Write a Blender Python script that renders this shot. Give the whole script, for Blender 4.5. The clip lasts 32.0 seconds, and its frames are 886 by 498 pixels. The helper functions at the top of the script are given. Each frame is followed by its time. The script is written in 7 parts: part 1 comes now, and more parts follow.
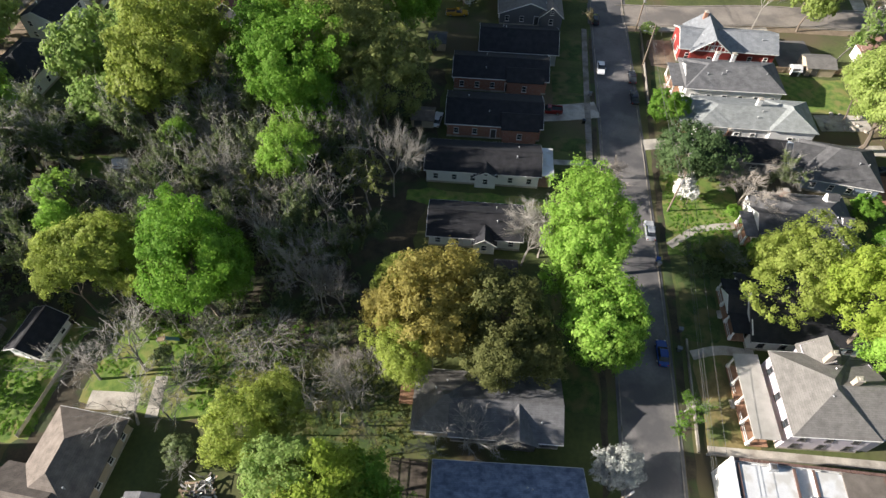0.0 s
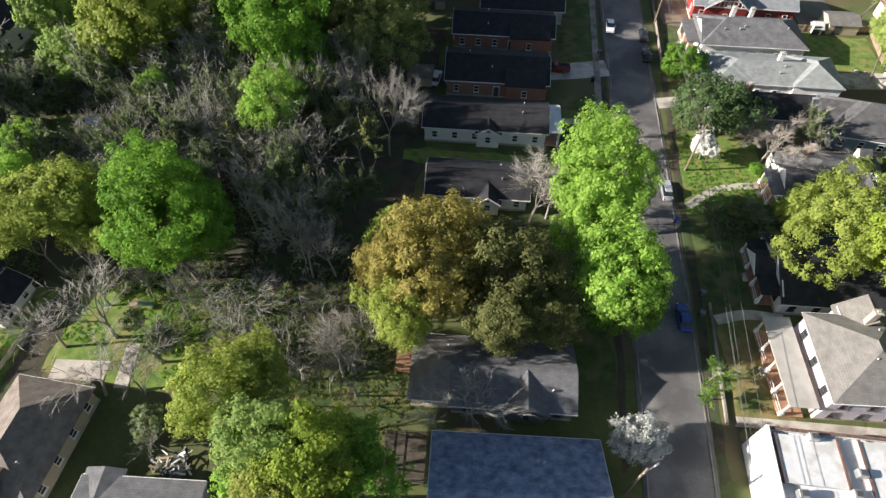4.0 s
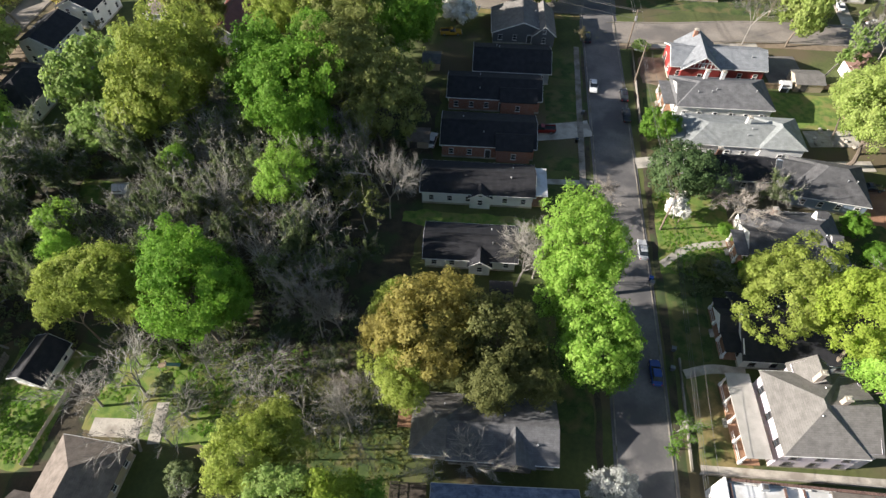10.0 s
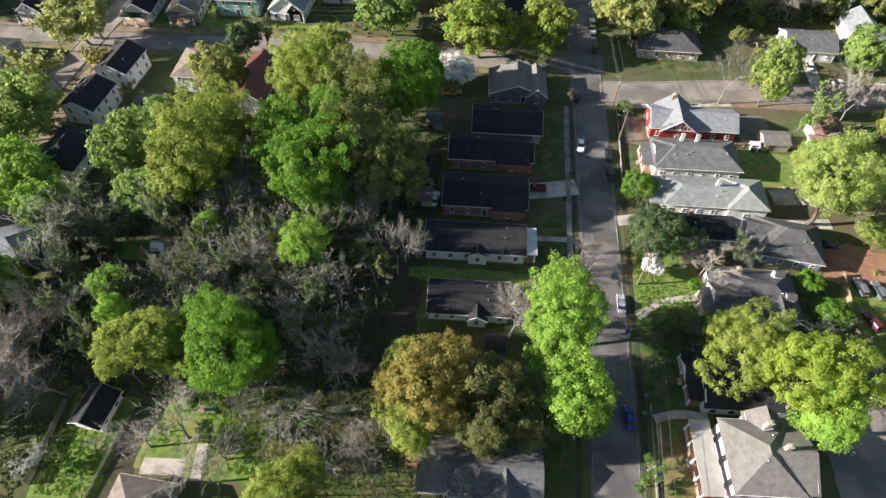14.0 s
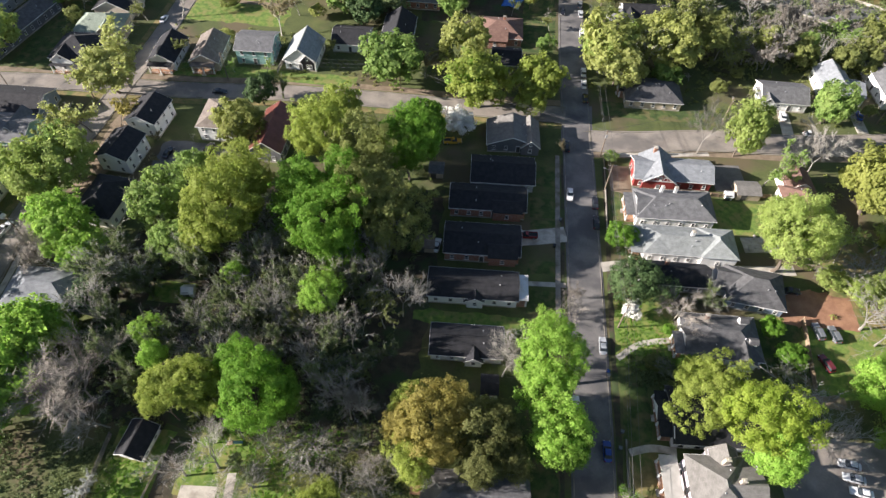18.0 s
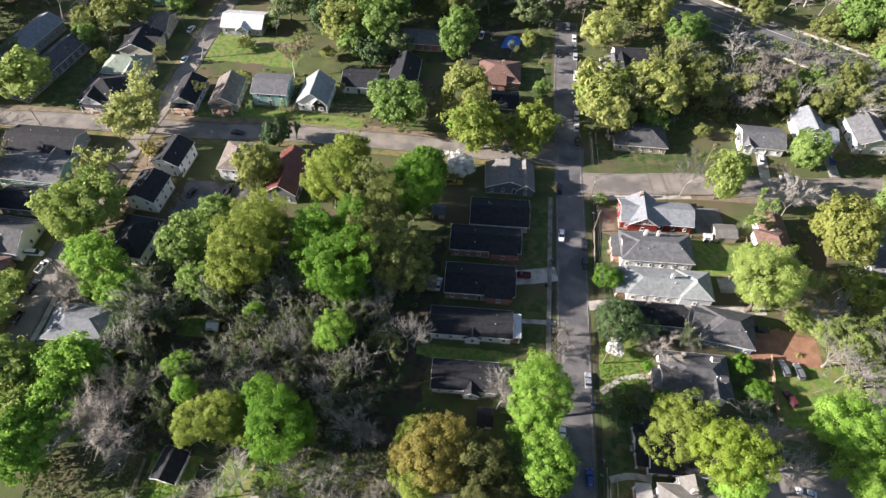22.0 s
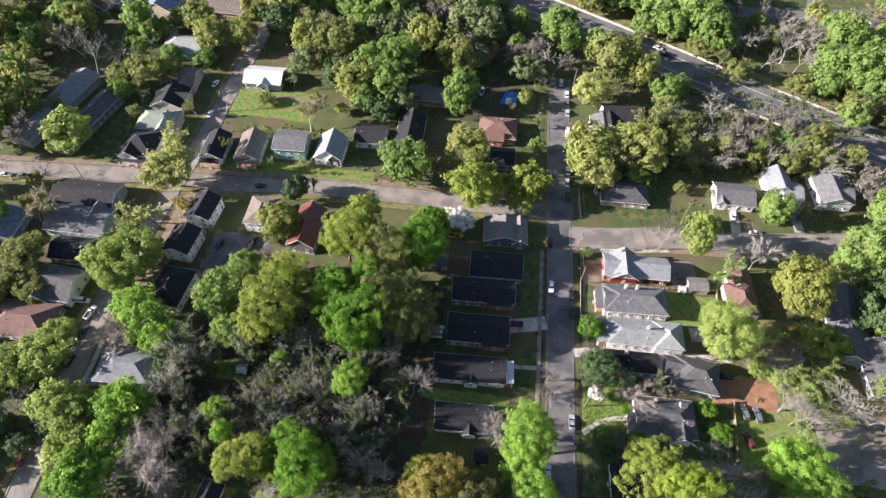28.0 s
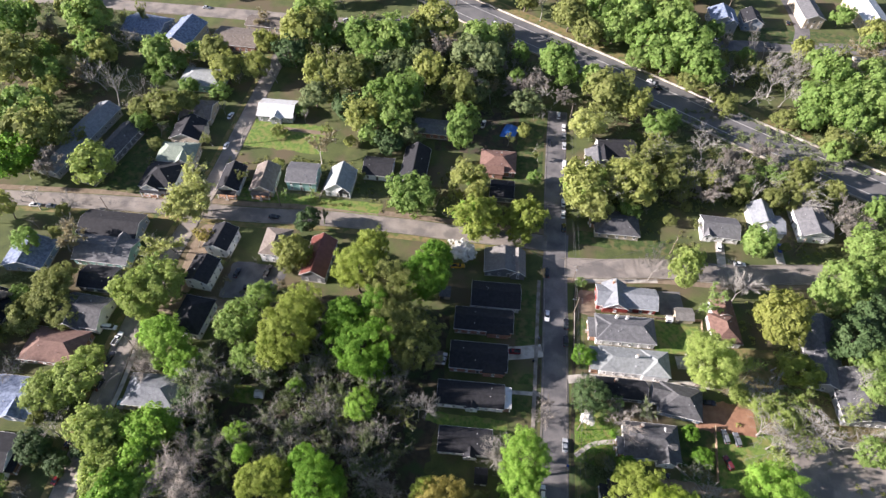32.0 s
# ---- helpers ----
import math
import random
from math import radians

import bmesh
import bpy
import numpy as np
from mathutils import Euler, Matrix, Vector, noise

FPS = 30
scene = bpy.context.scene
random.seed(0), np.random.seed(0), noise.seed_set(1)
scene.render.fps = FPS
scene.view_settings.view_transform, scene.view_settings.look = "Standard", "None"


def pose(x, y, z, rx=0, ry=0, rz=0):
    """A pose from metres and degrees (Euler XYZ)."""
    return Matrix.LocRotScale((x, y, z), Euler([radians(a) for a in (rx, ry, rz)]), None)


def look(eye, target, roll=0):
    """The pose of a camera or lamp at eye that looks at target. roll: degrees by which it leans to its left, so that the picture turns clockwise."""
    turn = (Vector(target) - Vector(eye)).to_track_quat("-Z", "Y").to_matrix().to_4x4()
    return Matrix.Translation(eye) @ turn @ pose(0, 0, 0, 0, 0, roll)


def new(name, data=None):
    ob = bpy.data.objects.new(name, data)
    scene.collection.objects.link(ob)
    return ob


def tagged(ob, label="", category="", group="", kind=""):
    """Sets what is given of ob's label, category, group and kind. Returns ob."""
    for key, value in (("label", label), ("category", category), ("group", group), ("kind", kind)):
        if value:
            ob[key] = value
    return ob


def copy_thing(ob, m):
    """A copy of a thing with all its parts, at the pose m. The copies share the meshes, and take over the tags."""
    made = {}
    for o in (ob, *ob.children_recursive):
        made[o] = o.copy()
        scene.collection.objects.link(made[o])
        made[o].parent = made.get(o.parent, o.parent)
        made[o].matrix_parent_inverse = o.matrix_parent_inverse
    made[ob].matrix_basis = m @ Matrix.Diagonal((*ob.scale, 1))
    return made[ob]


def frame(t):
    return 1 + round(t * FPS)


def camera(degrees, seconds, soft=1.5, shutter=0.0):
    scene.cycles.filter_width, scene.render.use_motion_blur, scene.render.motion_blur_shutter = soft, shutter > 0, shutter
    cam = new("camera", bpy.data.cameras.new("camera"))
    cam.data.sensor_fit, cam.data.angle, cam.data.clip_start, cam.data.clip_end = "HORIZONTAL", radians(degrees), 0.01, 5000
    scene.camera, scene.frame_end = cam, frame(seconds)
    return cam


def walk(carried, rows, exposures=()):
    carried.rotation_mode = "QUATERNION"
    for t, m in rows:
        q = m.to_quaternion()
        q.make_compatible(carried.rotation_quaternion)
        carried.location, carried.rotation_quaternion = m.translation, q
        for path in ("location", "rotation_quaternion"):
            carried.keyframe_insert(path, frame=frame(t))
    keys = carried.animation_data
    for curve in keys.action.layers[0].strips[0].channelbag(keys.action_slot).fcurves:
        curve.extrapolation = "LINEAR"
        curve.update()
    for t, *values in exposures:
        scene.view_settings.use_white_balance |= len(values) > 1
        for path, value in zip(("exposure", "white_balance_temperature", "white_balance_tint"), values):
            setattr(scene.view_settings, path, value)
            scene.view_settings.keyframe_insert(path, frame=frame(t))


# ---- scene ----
cam = camera(72.63, 32.0, soft=1.42)
# seconds, place in metres, turn in degrees
PATH = [
    (0.0, 0.92, -1.61, 86.25, 36.603, -0.959, 7.175),
    (1.0, 0.91, -1.71, 83.74, 36.613, -0.954, 7.163),
    (2.0, 0.92, -1.79, 81.16, 36.628, -0.939, 7.116),
    (3.0, 0.97, -1.86, 78.4, 36.642, -0.92, 7.057),
    (4.0, 1.03, -1.82, 75.59, 36.668, -0.894, 6.976),
    (4.5, 1.13, -1.47, 73.88, 36.709, -0.847, 6.823),
    (5.5, 1.14, -1.06, 72.3, 36.769, -0.814, 6.719),
    (6.5, 1.14, -0.63, 73.88, 36.829, -0.781, 6.614),
    (7.0, 1.2, -0.17, 75.82, 36.878, -0.75, 6.511),
    (8.0, 1.14, -0.0, 80.51, 36.882, -0.718, 6.468),
    (9.0, 1.09, 0.08, 85.0, 36.892, -0.708, 6.483),
    (10.0, 1.02, 0.13, 89.55, 36.908, -0.701, 6.517),
    (11.0, 0.97, 0.07, 94.16, 36.912, -0.701, 6.568),
    (12.0, 0.9, 0.11, 98.68, 36.934, -0.695, 6.594),
    (13.0, 0.76, 0.21, 103.24, 36.973, -0.694, 6.618),
    (14.0, 0.64, 0.17, 107.94, 36.977, -0.701, 6.659),
    (14.5, 0.55, 0.15, 110.34, 36.98, -0.715, 6.697),
    (16.5, 0.38, 0.02, 119.57, 36.957, -0.746, 6.779),
    (17.0, 0.38, 0.03, 121.88, 36.934, -0.789, 6.86),
    (18.0, 0.36, 0.17, 126.59, 36.888, -0.827, 6.949),
    (19.0, 0.28, 0.38, 131.35, 36.842, -0.868, 7.047),
    (20.0, 0.22, 0.54, 135.92, 36.798, -0.92, 7.168),
    (21.0, 0.13, 0.57, 140.6, 36.733, -0.958, 7.271),
    (22.0, -0.0, 0.59, 145.33, 36.689, -0.989, 7.369),
    (23.0, -0.17, 0.67, 149.98, 36.676, -1.014, 7.444),
    (24.0, -0.31, 0.8, 154.4, 36.682, -1.05, 7.527),
    (25.0, -0.39, 0.89, 159.04, 36.695, -1.096, 7.612),
    (25.5, -0.56, 0.77, 161.53, 36.706, -1.125, 7.648),
    (27.5, -0.91, 0.59, 170.46, 36.738, -1.177, 7.771),
    (28.0, -1.09, 0.48, 172.74, 36.779, -1.217, 7.811),
    (29.0, -1.35, 0.4, 177.3, 36.828, -1.256, 7.867),
    (30.0, -1.66, 0.31, 181.84, 36.863, -1.293, 7.919),
    (31.0, -2.1, 0.24, 186.23, 36.904, -1.327, 7.989),
    (32.0, -2.53, 0.23, 190.75, 36.927, -1.358, 8.054),
]
walk(cam, [(t, pose(*p)) for t, *p in PATH], [(0.0, 1.33, 6450, 13), (9.0, 1.36, 6450, 13), (24.0, 1.54, 6280, 19), (32.0, 1.57, 6200, 22)])

# ---------------------------------------------------------------- light
world = bpy.data.worlds.new("world")
scene.world = world
world.use_nodes = True
wn = world.node_tree.nodes
sky = wn.new("ShaderNodeTexSky")
sky.sky_type = "NISHITA"
sky.sun_disc = False
SUN_UP, SUN_FROM = 20.5, 191.0  # degrees above the horizon; compass angle from +x, counter-clockwise
sky.sun_elevation = radians(SUN_UP)
sky.sun_rotation = radians(90 - SUN_FROM)
sky.air_density, sky.dust_density = 1.1, 0.8
world.node_tree.links.new(sky.outputs[0], wn["Background"].inputs[0])
wn["Background"].inputs[1].default_value = 0.05
sun_data = bpy.data.lights.new("sun", "SUN")
sun_data.energy, sun_data.angle, sun_data.color = 5.0, radians(0.55), (1.0, 0.93, 0.83)
sun = new("sun", sun_data)
_a, _e = radians(SUN_FROM), radians(SUN_UP)
sun.matrix_world = look((math.cos(_a) * math.cos(_e) * 300, math.sin(_a) * math.cos(_e) * 300, math.sin(_e) * 300), (0, 0, 0))

# ---------------------------------------------------------------- materials
def mat(name, low, high, scale=3.0, rough=0.85, metal=0.0, fine=40.0, bump=0.15, island=0.0, each=0.0, through_light=0.0, spread=(0.3, 0.7), coords="Object", third=None, third_scale=0.4):
    """Two colours mixed by coarse and fine noise, with grain relief; island and each vary it piece by piece and thing by thing."""
    m = bpy.data.materials.new(name)
    m.use_nodes = True
    t = m.node_tree
    N, L = t.nodes, t.links
    b = N["Principled BSDF"]
    co = N.new("ShaderNodeTexCoord")
    n1, n2 = N.new("ShaderNodeTexNoise"), N.new("ShaderNodeTexNoise")
    if coords == "World":
        geo = N.new("ShaderNodeNewGeometry")
        src = geo.outputs["Position"]
    else:
        src = co.outputs[coords]
    for n, s in ((n1, scale), (n2, fine)):
        L.new(src, n.inputs["Vector"])
        n.inputs["Scale"].default_value, n.inputs["Detail"].default_value = s, 5
    add = N.new("ShaderNodeMath")
    add.operation = "MULTIPLY_ADD"
    L.new(n2.outputs[0], add.inputs[0])
    add.inputs[1].default_value = 0.45
    L.new(n1.outputs[0], add.inputs[2])
    rng = N.new("ShaderNodeMapRange")
    L.new(add.outputs[0], rng.inputs[0])
    rng.inputs[1].default_value, rng.inputs[2].default_value = spread[0] + 0.2, spread[1] + 0.25
    mix = N.new("ShaderNodeMix")
    mix.data_type = "RGBA"
    L.new(rng.outputs[0], mix.inputs[0])
    mix.inputs[6].default_value, mix.inputs[7].default_value = (*low, 1), (*high, 1)
    col = mix.outputs[2]
    if third:
        n3 = N.new("ShaderNodeTexNoise")
        L.new(src, n3.inputs["Vector"])
        n3.inputs["Scale"].default_value, n3.inputs["Detail"].default_value = third_scale, 6
        r3 = N.new("ShaderNodeMapRange")
        L.new(n3.outputs[0], r3.inputs[0])
        r3.inputs[1].default_value, r3.inputs[2].default_value = 0.48, 0.62
        m3 = N.new("ShaderNodeMix")
        m3.data_type = "RGBA"
        L.new(r3.outputs[0], m3.inputs[0])
        L.new(col, m3.inputs[6])
        m3.inputs[7].default_value = (*third, 1)
        col = m3.outputs[2]
    if island or each:
        hsv = N.new("ShaderNodeHueSaturation")
        L.new(col, hsv.inputs["Color"])
        geo2, oi = N.new("ShaderNodeNewGeometry"), N.new("ShaderNodeObjectInfo")
        a = N.new("ShaderNodeMapRange")
        L.new(geo2.outputs["Random Per Island"], a.inputs[0])
        a.inputs[3].default_value, a.inputs[4].default_value = 1 - island, 1 + island
        c = N.new("ShaderNodeMapRange")
        L.new(oi.outputs["Random"], c.inputs[0])
        c.inputs[3].default_value, c.inputs[4].default_value = 1 - each, 1 + each
        mul = N.new("ShaderNodeMath")
        mul.operation = "MULTIPLY"
        L.new(a.outputs[0], mul.inputs[0])
        L.new(c.outputs[0], mul.inputs[1])
        L.new(mul.outputs[0], hsv.inputs["Value"])
        h = N.new("ShaderNodeMapRange")
        L.new(geo2.outputs["Random Per Island"], h.inputs[0])
        h.inputs[3].default_value, h.inputs[4].default_value = 0.5 - island * 0.05, 0.5 + island * 0.05
        L.new(h.outputs[0], hsv.inputs["Hue"])
        col = hsv.outputs[0]
    L.new(col, b.inputs["Base Color"])
    b.inputs["Roughness"].default_value, b.inputs["Metallic"].default_value = rough, metal
    if bump:
        bp = N.new("ShaderNodeBump")
        bp.inputs["Strength"].default_value, bp.inputs["Distance"].default_value = bump, 0.05
        L.new(add.outputs[0], bp.inputs["Height"])
        L.new(bp.outputs[0], b.inputs["Normal"])
    if through_light:
        tr, mx = N.new("ShaderNodeBsdfTranslucent"), N.new("ShaderNodeMixShader")
        L.new(col, tr.inputs[0])
        mx.inputs[0].default_value = through_light
        L.new(b.outputs[0], mx.inputs[1])
        L.new(tr.outputs[0], mx.inputs[2])
        L.new(mx.outputs[0], N["Material Output"].inputs[0])
        b.inputs["Specular IOR Level"].default_value = 0.25
    return m


def shingle(name, low, high, rows=5.0):
    """Asphalt shingles: mottled granules, courses in relief, weather streaks."""
    m = mat(name, low, high, 0.9, 0.9, 0, 14.0, 0.0, each=0.08)
    t = m.node_tree
    N, L = t.nodes, t.links
    b = N["Principled BSDF"]
    co, br, bp = N.new("ShaderNodeTexCoord"), N.new("ShaderNodeTexBrick"), N.new("ShaderNodeBump")
    L.new(co.outputs["UV"], br.inputs["Vector"])
    br.inputs["Scale"].default_value = 1.0
    br.inputs["Brick Width"].default_value, br.inputs["Row Height"].default_value = 0.9, 0.3
    br.inputs["Mortar Size"].default_value = 0.02
    br.inputs["Color1"].default_value, br.inputs["Color2"].default_value, br.inputs["Mortar"].default_value = (1.12, 1.12, 1.12, 1), (0.86, 0.86, 0.86, 1), (0.6, 0.6, 0.6, 1)
    mul = N.new("ShaderNodeMix")
    mul.data_type, mul.blend_type = "RGBA", "MULTIPLY"
    mul.inputs[0].default_value = 0.6
    src = b.inputs["Base Color"].links[0].from_socket
    L.new(src, mul.inputs[6])
    L.new(br.outputs[0], mul.inputs[7])
    L.new(mul.outputs[2], b.inputs["Base Color"])
    bp.inputs["Strength"].default_value, bp.inputs["Distance"].default_value = 0.3, 0.02
    L.new(br.outputs["Fac"], bp.inputs["Height"])
    L.new(bp.outputs[0], b.inputs["Normal"])
    return m


def siding(name, colour, step=0.16):
    """Painted lap boards."""
    c2 = tuple(v * 0.86 for v in colour)
    m = mat(name, c2, colour, 0.7, 0.6, 0, 9.0, 0.0)
    N, L = m.node_tree.nodes, m.node_tree.links
    geo, sep, wv, bp = N.new("ShaderNodeNewGeometry"), N.new("ShaderNodeSeparateXYZ"), N.new("ShaderNodeMath"), N.new("ShaderNodeBump")
    L.new(geo.outputs["Position"], sep.inputs[0])
    div = N.new("ShaderNodeMath")
    div.operation = "DIVIDE"
    L.new(sep.outputs[2], div.inputs[0])
    div.inputs[1].default_value = step
    wv.operation = "FRACT"
    L.new(div.outputs[0], wv.inputs[0])
    bp.inputs["Strength"].default_value, bp.inputs["Distance"].default_value = 0.5, 0.02
    L.new(wv.outputs[0], bp.inputs["Height"])
    L.new(bp.outputs[0], N["Principled BSDF"].inputs["Normal"])
    return m


def bricks(name, a, b_, mortar):
    m = mat(name, a, b_, 1.5, 0.9, 0, 20.0, 0.0)
    N, L = m.node_tree.nodes, m.node_tree.links
    b = N["Principled BSDF"]
    co, br, bp = N.new("ShaderNodeTexCoord"), N.new("ShaderNodeTexBrick"), N.new("ShaderNodeBump")
    L.new(co.outputs["UV"], br.inputs["Vector"])
    br.inputs["Scale"].default_value = 1.0
    br.inputs["Brick Width"].default_value, br.inputs["Row Height"].default_value, br.inputs["Mortar Size"].default_value = 0.22, 0.075, 0.008
    br.inputs["Color1"].default_value, br.inputs["Color2"].default_value, br.inputs["Mortar"].default_value = (*a, 1), (*b_, 1), (*mortar, 1)
    mx = N.new("ShaderNodeMix")
    mx.data_type = "RGBA"
    mx.inputs[0].default_value = 0.7
    L.new(b.inputs["Base Color"].links[0].from_socket, mx.inputs[6])
    L.new(br.outputs[0], mx.inputs[7])
    L.new(mx.outputs[2], b.inputs["Base Color"])
    L.new(br.outputs["Fac"], bp.inputs["Height"])
    bp.inputs["Strength"].default_value, bp.inputs["Distance"].default_value, bp.invert = 0.4, 0.01, True
    L.new(bp.outputs[0], b.inputs["Normal"])
    return m


def leaves(name, low, high, see=0.56):
    return mat(name, low, high, 1.6, 0.7, 0, 6.0, 0.0, island=0.13, each=0.10, through_light=see)


LEAF = {
    "lime": leaves("lime_leaves", (0.21, 0.37, 0.052), (0.39, 0.58, 0.12)),
    "green": leaves("green_leaves", (0.115, 0.25, 0.028), (0.25, 0.435, 0.065)),
    "yellow": leaves("yellow_green_leaves", (0.235, 0.302, 0.055), (0.40, 0.468, 0.115)),
    "gold": leaves("golden_leaves", (0.27, 0.30, 0.07), (0.43, 0.46, 0.135)),
    # muted green, lime and yellow, mainly for distant crowns: haze put into leaf colour
    "sage": leaves("sage_green_haze_leaves", (0.165, 0.265, 0.068), (0.31, 0.44, 0.125)),
    "fresh": leaves("soft_green_leaves", (0.20, 0.31, 0.08), (0.36, 0.47, 0.15)),
    "straw": leaves("straw_green_haze_leaves", (0.275, 0.312, 0.09), (0.445, 0.478, 0.16)),
    "celadon": leaves("pale_green_leaves", (0.26, 0.345, 0.085), (0.41, 0.49, 0.155)),
    "acid": leaves("acid_green_leaves", (0.225, 0.32, 0.038), (0.385, 0.48, 0.085)),
    "olive": leaves("olive_leaves", (0.195, 0.228, 0.07), (0.34, 0.372, 0.128)),
    "drab": leaves("drab_olive_leaves", (0.135, 0.15, 0.052), (0.25, 0.265, 0.095)),
    "orange": leaves("bronze_leaves", (0.27, 0.24, 0.06), (0.43, 0.385, 0.12)),
    "pale": leaves("pale_leaves", (0.36, 0.40, 0.13), (0.54, 0.57, 0.22)),
    "dark": leaves("dark_leaves", (0.045, 0.085, 0.028), (0.095, 0.15, 0.055), 0.2),
    "ivy": leaves("ivy_leaves", (0.125, 0.17, 0.07), (0.245, 0.295, 0.13), 0.4),
    "white": leaves("white_blossom", (0.70, 0.69, 0.64), (0.88, 0.87, 0.84), 0.3),
    "silver": leaves("silver_blossom", (0.40, 0.42, 0.385), (0.64, 0.65, 0.62), 0.3),
    "tan": leaves("tan_buds", (0.25, 0.22, 0.12), (0.38, 0.335, 0.20)),
    "pink": leaves("pink_grey_buds", (0.24, 0.215, 0.185), (0.37, 0.34, 0.30)),
}
BARK = mat("bark", (0.10, 0.08, 0.06), (0.22, 0.18, 0.14), 2.0, 0.95, 0, 14.0, 0.5, each=0.2)
GREY_BARK = mat("grey_bark", (0.19, 0.18, 0.155), (0.38, 0.365, 0.325), 1.2, 0.95, 0, 9.0, 0.4, each=0.2)
TWIG_BARK = mat("twig_bark", (0.20, 0.178, 0.15), (0.36, 0.325, 0.28), 1.2, 0.95, 0, 9.0, 0.4, each=0.15)
PALE_BARK = mat("pale_bark", (0.21, 0.195, 0.17), (0.37, 0.35, 0.315), 1.2, 0.9, 0, 9.0, 0.4, each=0.12)
GROUND = mat("ground", (0.050, 0.068, 0.020), (0.105, 0.125, 0.036), 0.16, 1.0, 0, 1.6, 0.5, coords="World", third=(0.115, 0.092, 0.05), third_scale=0.055)
# lawn green darkened to hold the tree shade lying over most front yards
SHADED_LAWN = mat("lawn", (0.026, 0.052, 0.012), (0.078, 0.115, 0.027), 0.5, 1.0, 0, 4.0, 0.8, coords="World", third=(0.125, 0.115, 0.045), third_scale=0.3)
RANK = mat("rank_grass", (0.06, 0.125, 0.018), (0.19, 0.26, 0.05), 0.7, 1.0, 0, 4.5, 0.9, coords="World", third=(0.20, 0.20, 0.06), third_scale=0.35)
DRYGRASS = mat("dry_grass", (0.13, 0.115, 0.04), (0.26, 0.20, 0.085), 0.5, 1.0, 0, 3.0, 0.4, coords="World", third=(0.09, 0.12, 0.03), third_scale=0.3)
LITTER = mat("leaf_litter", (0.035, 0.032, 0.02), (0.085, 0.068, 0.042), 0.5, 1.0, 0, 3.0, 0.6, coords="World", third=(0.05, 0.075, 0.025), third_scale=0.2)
REDCLAY = mat("red_clay", (0.22, 0.11, 0.065), (0.36, 0.20, 0.12), 0.4, 1.0, 0, 3.0, 0.4, coords="World")
DIRT = mat("dirt", (0.14, 0.105, 0.07), (0.27, 0.21, 0.145), 0.4, 1.0, 0, 3.0, 0.4, coords="World")
ASPHALT = mat("asphalt", (0.115, 0.11, 0.108), (0.20, 0.19, 0.18), 0.22, 0.9, 0, 2.4, 0.2, coords="World", third=(0.09, 0.088, 0.09), third_scale=0.12)
ASPHALT_PALE = mat("worn_asphalt", (0.20, 0.175, 0.15), (0.31, 0.275, 0.235), 0.2, 0.9, 0, 2.2, 0.2, coords="World", third=(0.16, 0.145, 0.13), third_scale=0.13)
HIGHWAY = mat("highway_asphalt", (0.10, 0.10, 0.10), (0.17, 0.165, 0.16), 0.1, 0.85, 0, 1.2, 0.1, coords="World")
CONCRETE = mat("concrete", (0.36, 0.33, 0.28), (0.54, 0.50, 0.43), 0.5, 0.9, 0, 4.0, 0.2, coords="World", third=(0.28, 0.25, 0.21), third_scale=0.3)
PAINT = mat("road_paint", (0.55, 0.54, 0.5), (0.75, 0.74, 0.7), 1.0, 0.7, 0, 8.0, 0.0, coords="World")
ROOF = {
    # charcoal taken near black: tree shade over these roofs is in the colour
    "charcoal": shingle("shade_dark_charcoal_shingles", (0.010, 0.0105, 0.013), (0.026, 0.027, 0.032)),
    "lead": shingle("lead_grey_shingles", (0.058, 0.058, 0.06), (0.115, 0.115, 0.118)),
    "slate": shingle("slate_blue_shingles", (0.07, 0.095, 0.155), (0.25, 0.30, 0.40)),
    "grey": shingle("grey_shingles", (0.095, 0.096, 0.10), (0.165, 0.167, 0.172)),
    "steel": shingle("steel_grey_shingles", (0.17, 0.185, 0.20), (0.26, 0.275, 0.29)),
    "pale": shingle("pale_grey_shingles", (0.21, 0.225, 0.22), (0.31, 0.33, 0.325)),
    "taupe": shingle("taupe_shingles", (0.135, 0.128, 0.118), (0.205, 0.196, 0.182)),
    "brown": shingle("brown_shingles", (0.125, 0.104, 0.086), (0.225, 0.19, 0.16)),
    "red": shingle("rust_red_shingles", (0.13, 0.074, 0.058), (0.215, 0.128, 0.10)),
    "green": shingle("sage_green_shingles", (0.20, 0.24, 0.19), (0.30, 0.35, 0.28)),
    "white": mat("white_roof", (0.54, 0.55, 0.55), (0.74, 0.75, 0.75), 0.5, 0.5, 0, 6.0, 0.05, third=(0.5, 0.49, 0.46), third_scale=0.5),
    "beige": mat("beige_flat_roof", (0.34, 0.325, 0.29), (0.46, 0.44, 0.40), 0.6, 0.8, 0, 6.0, 0.05),
    "gravel": mat("brown_gravel_roof", (0.10, 0.085, 0.07), (0.19, 0.165, 0.14), 0.5, 0.95, 0, 8.0, 0.2),
    "metal_red": mat("red_metal_roof", (0.125, 0.04, 0.032), (0.20, 0.07, 0.054), 0.6, 0.45, 0.2, 8.0, 0.05),
}
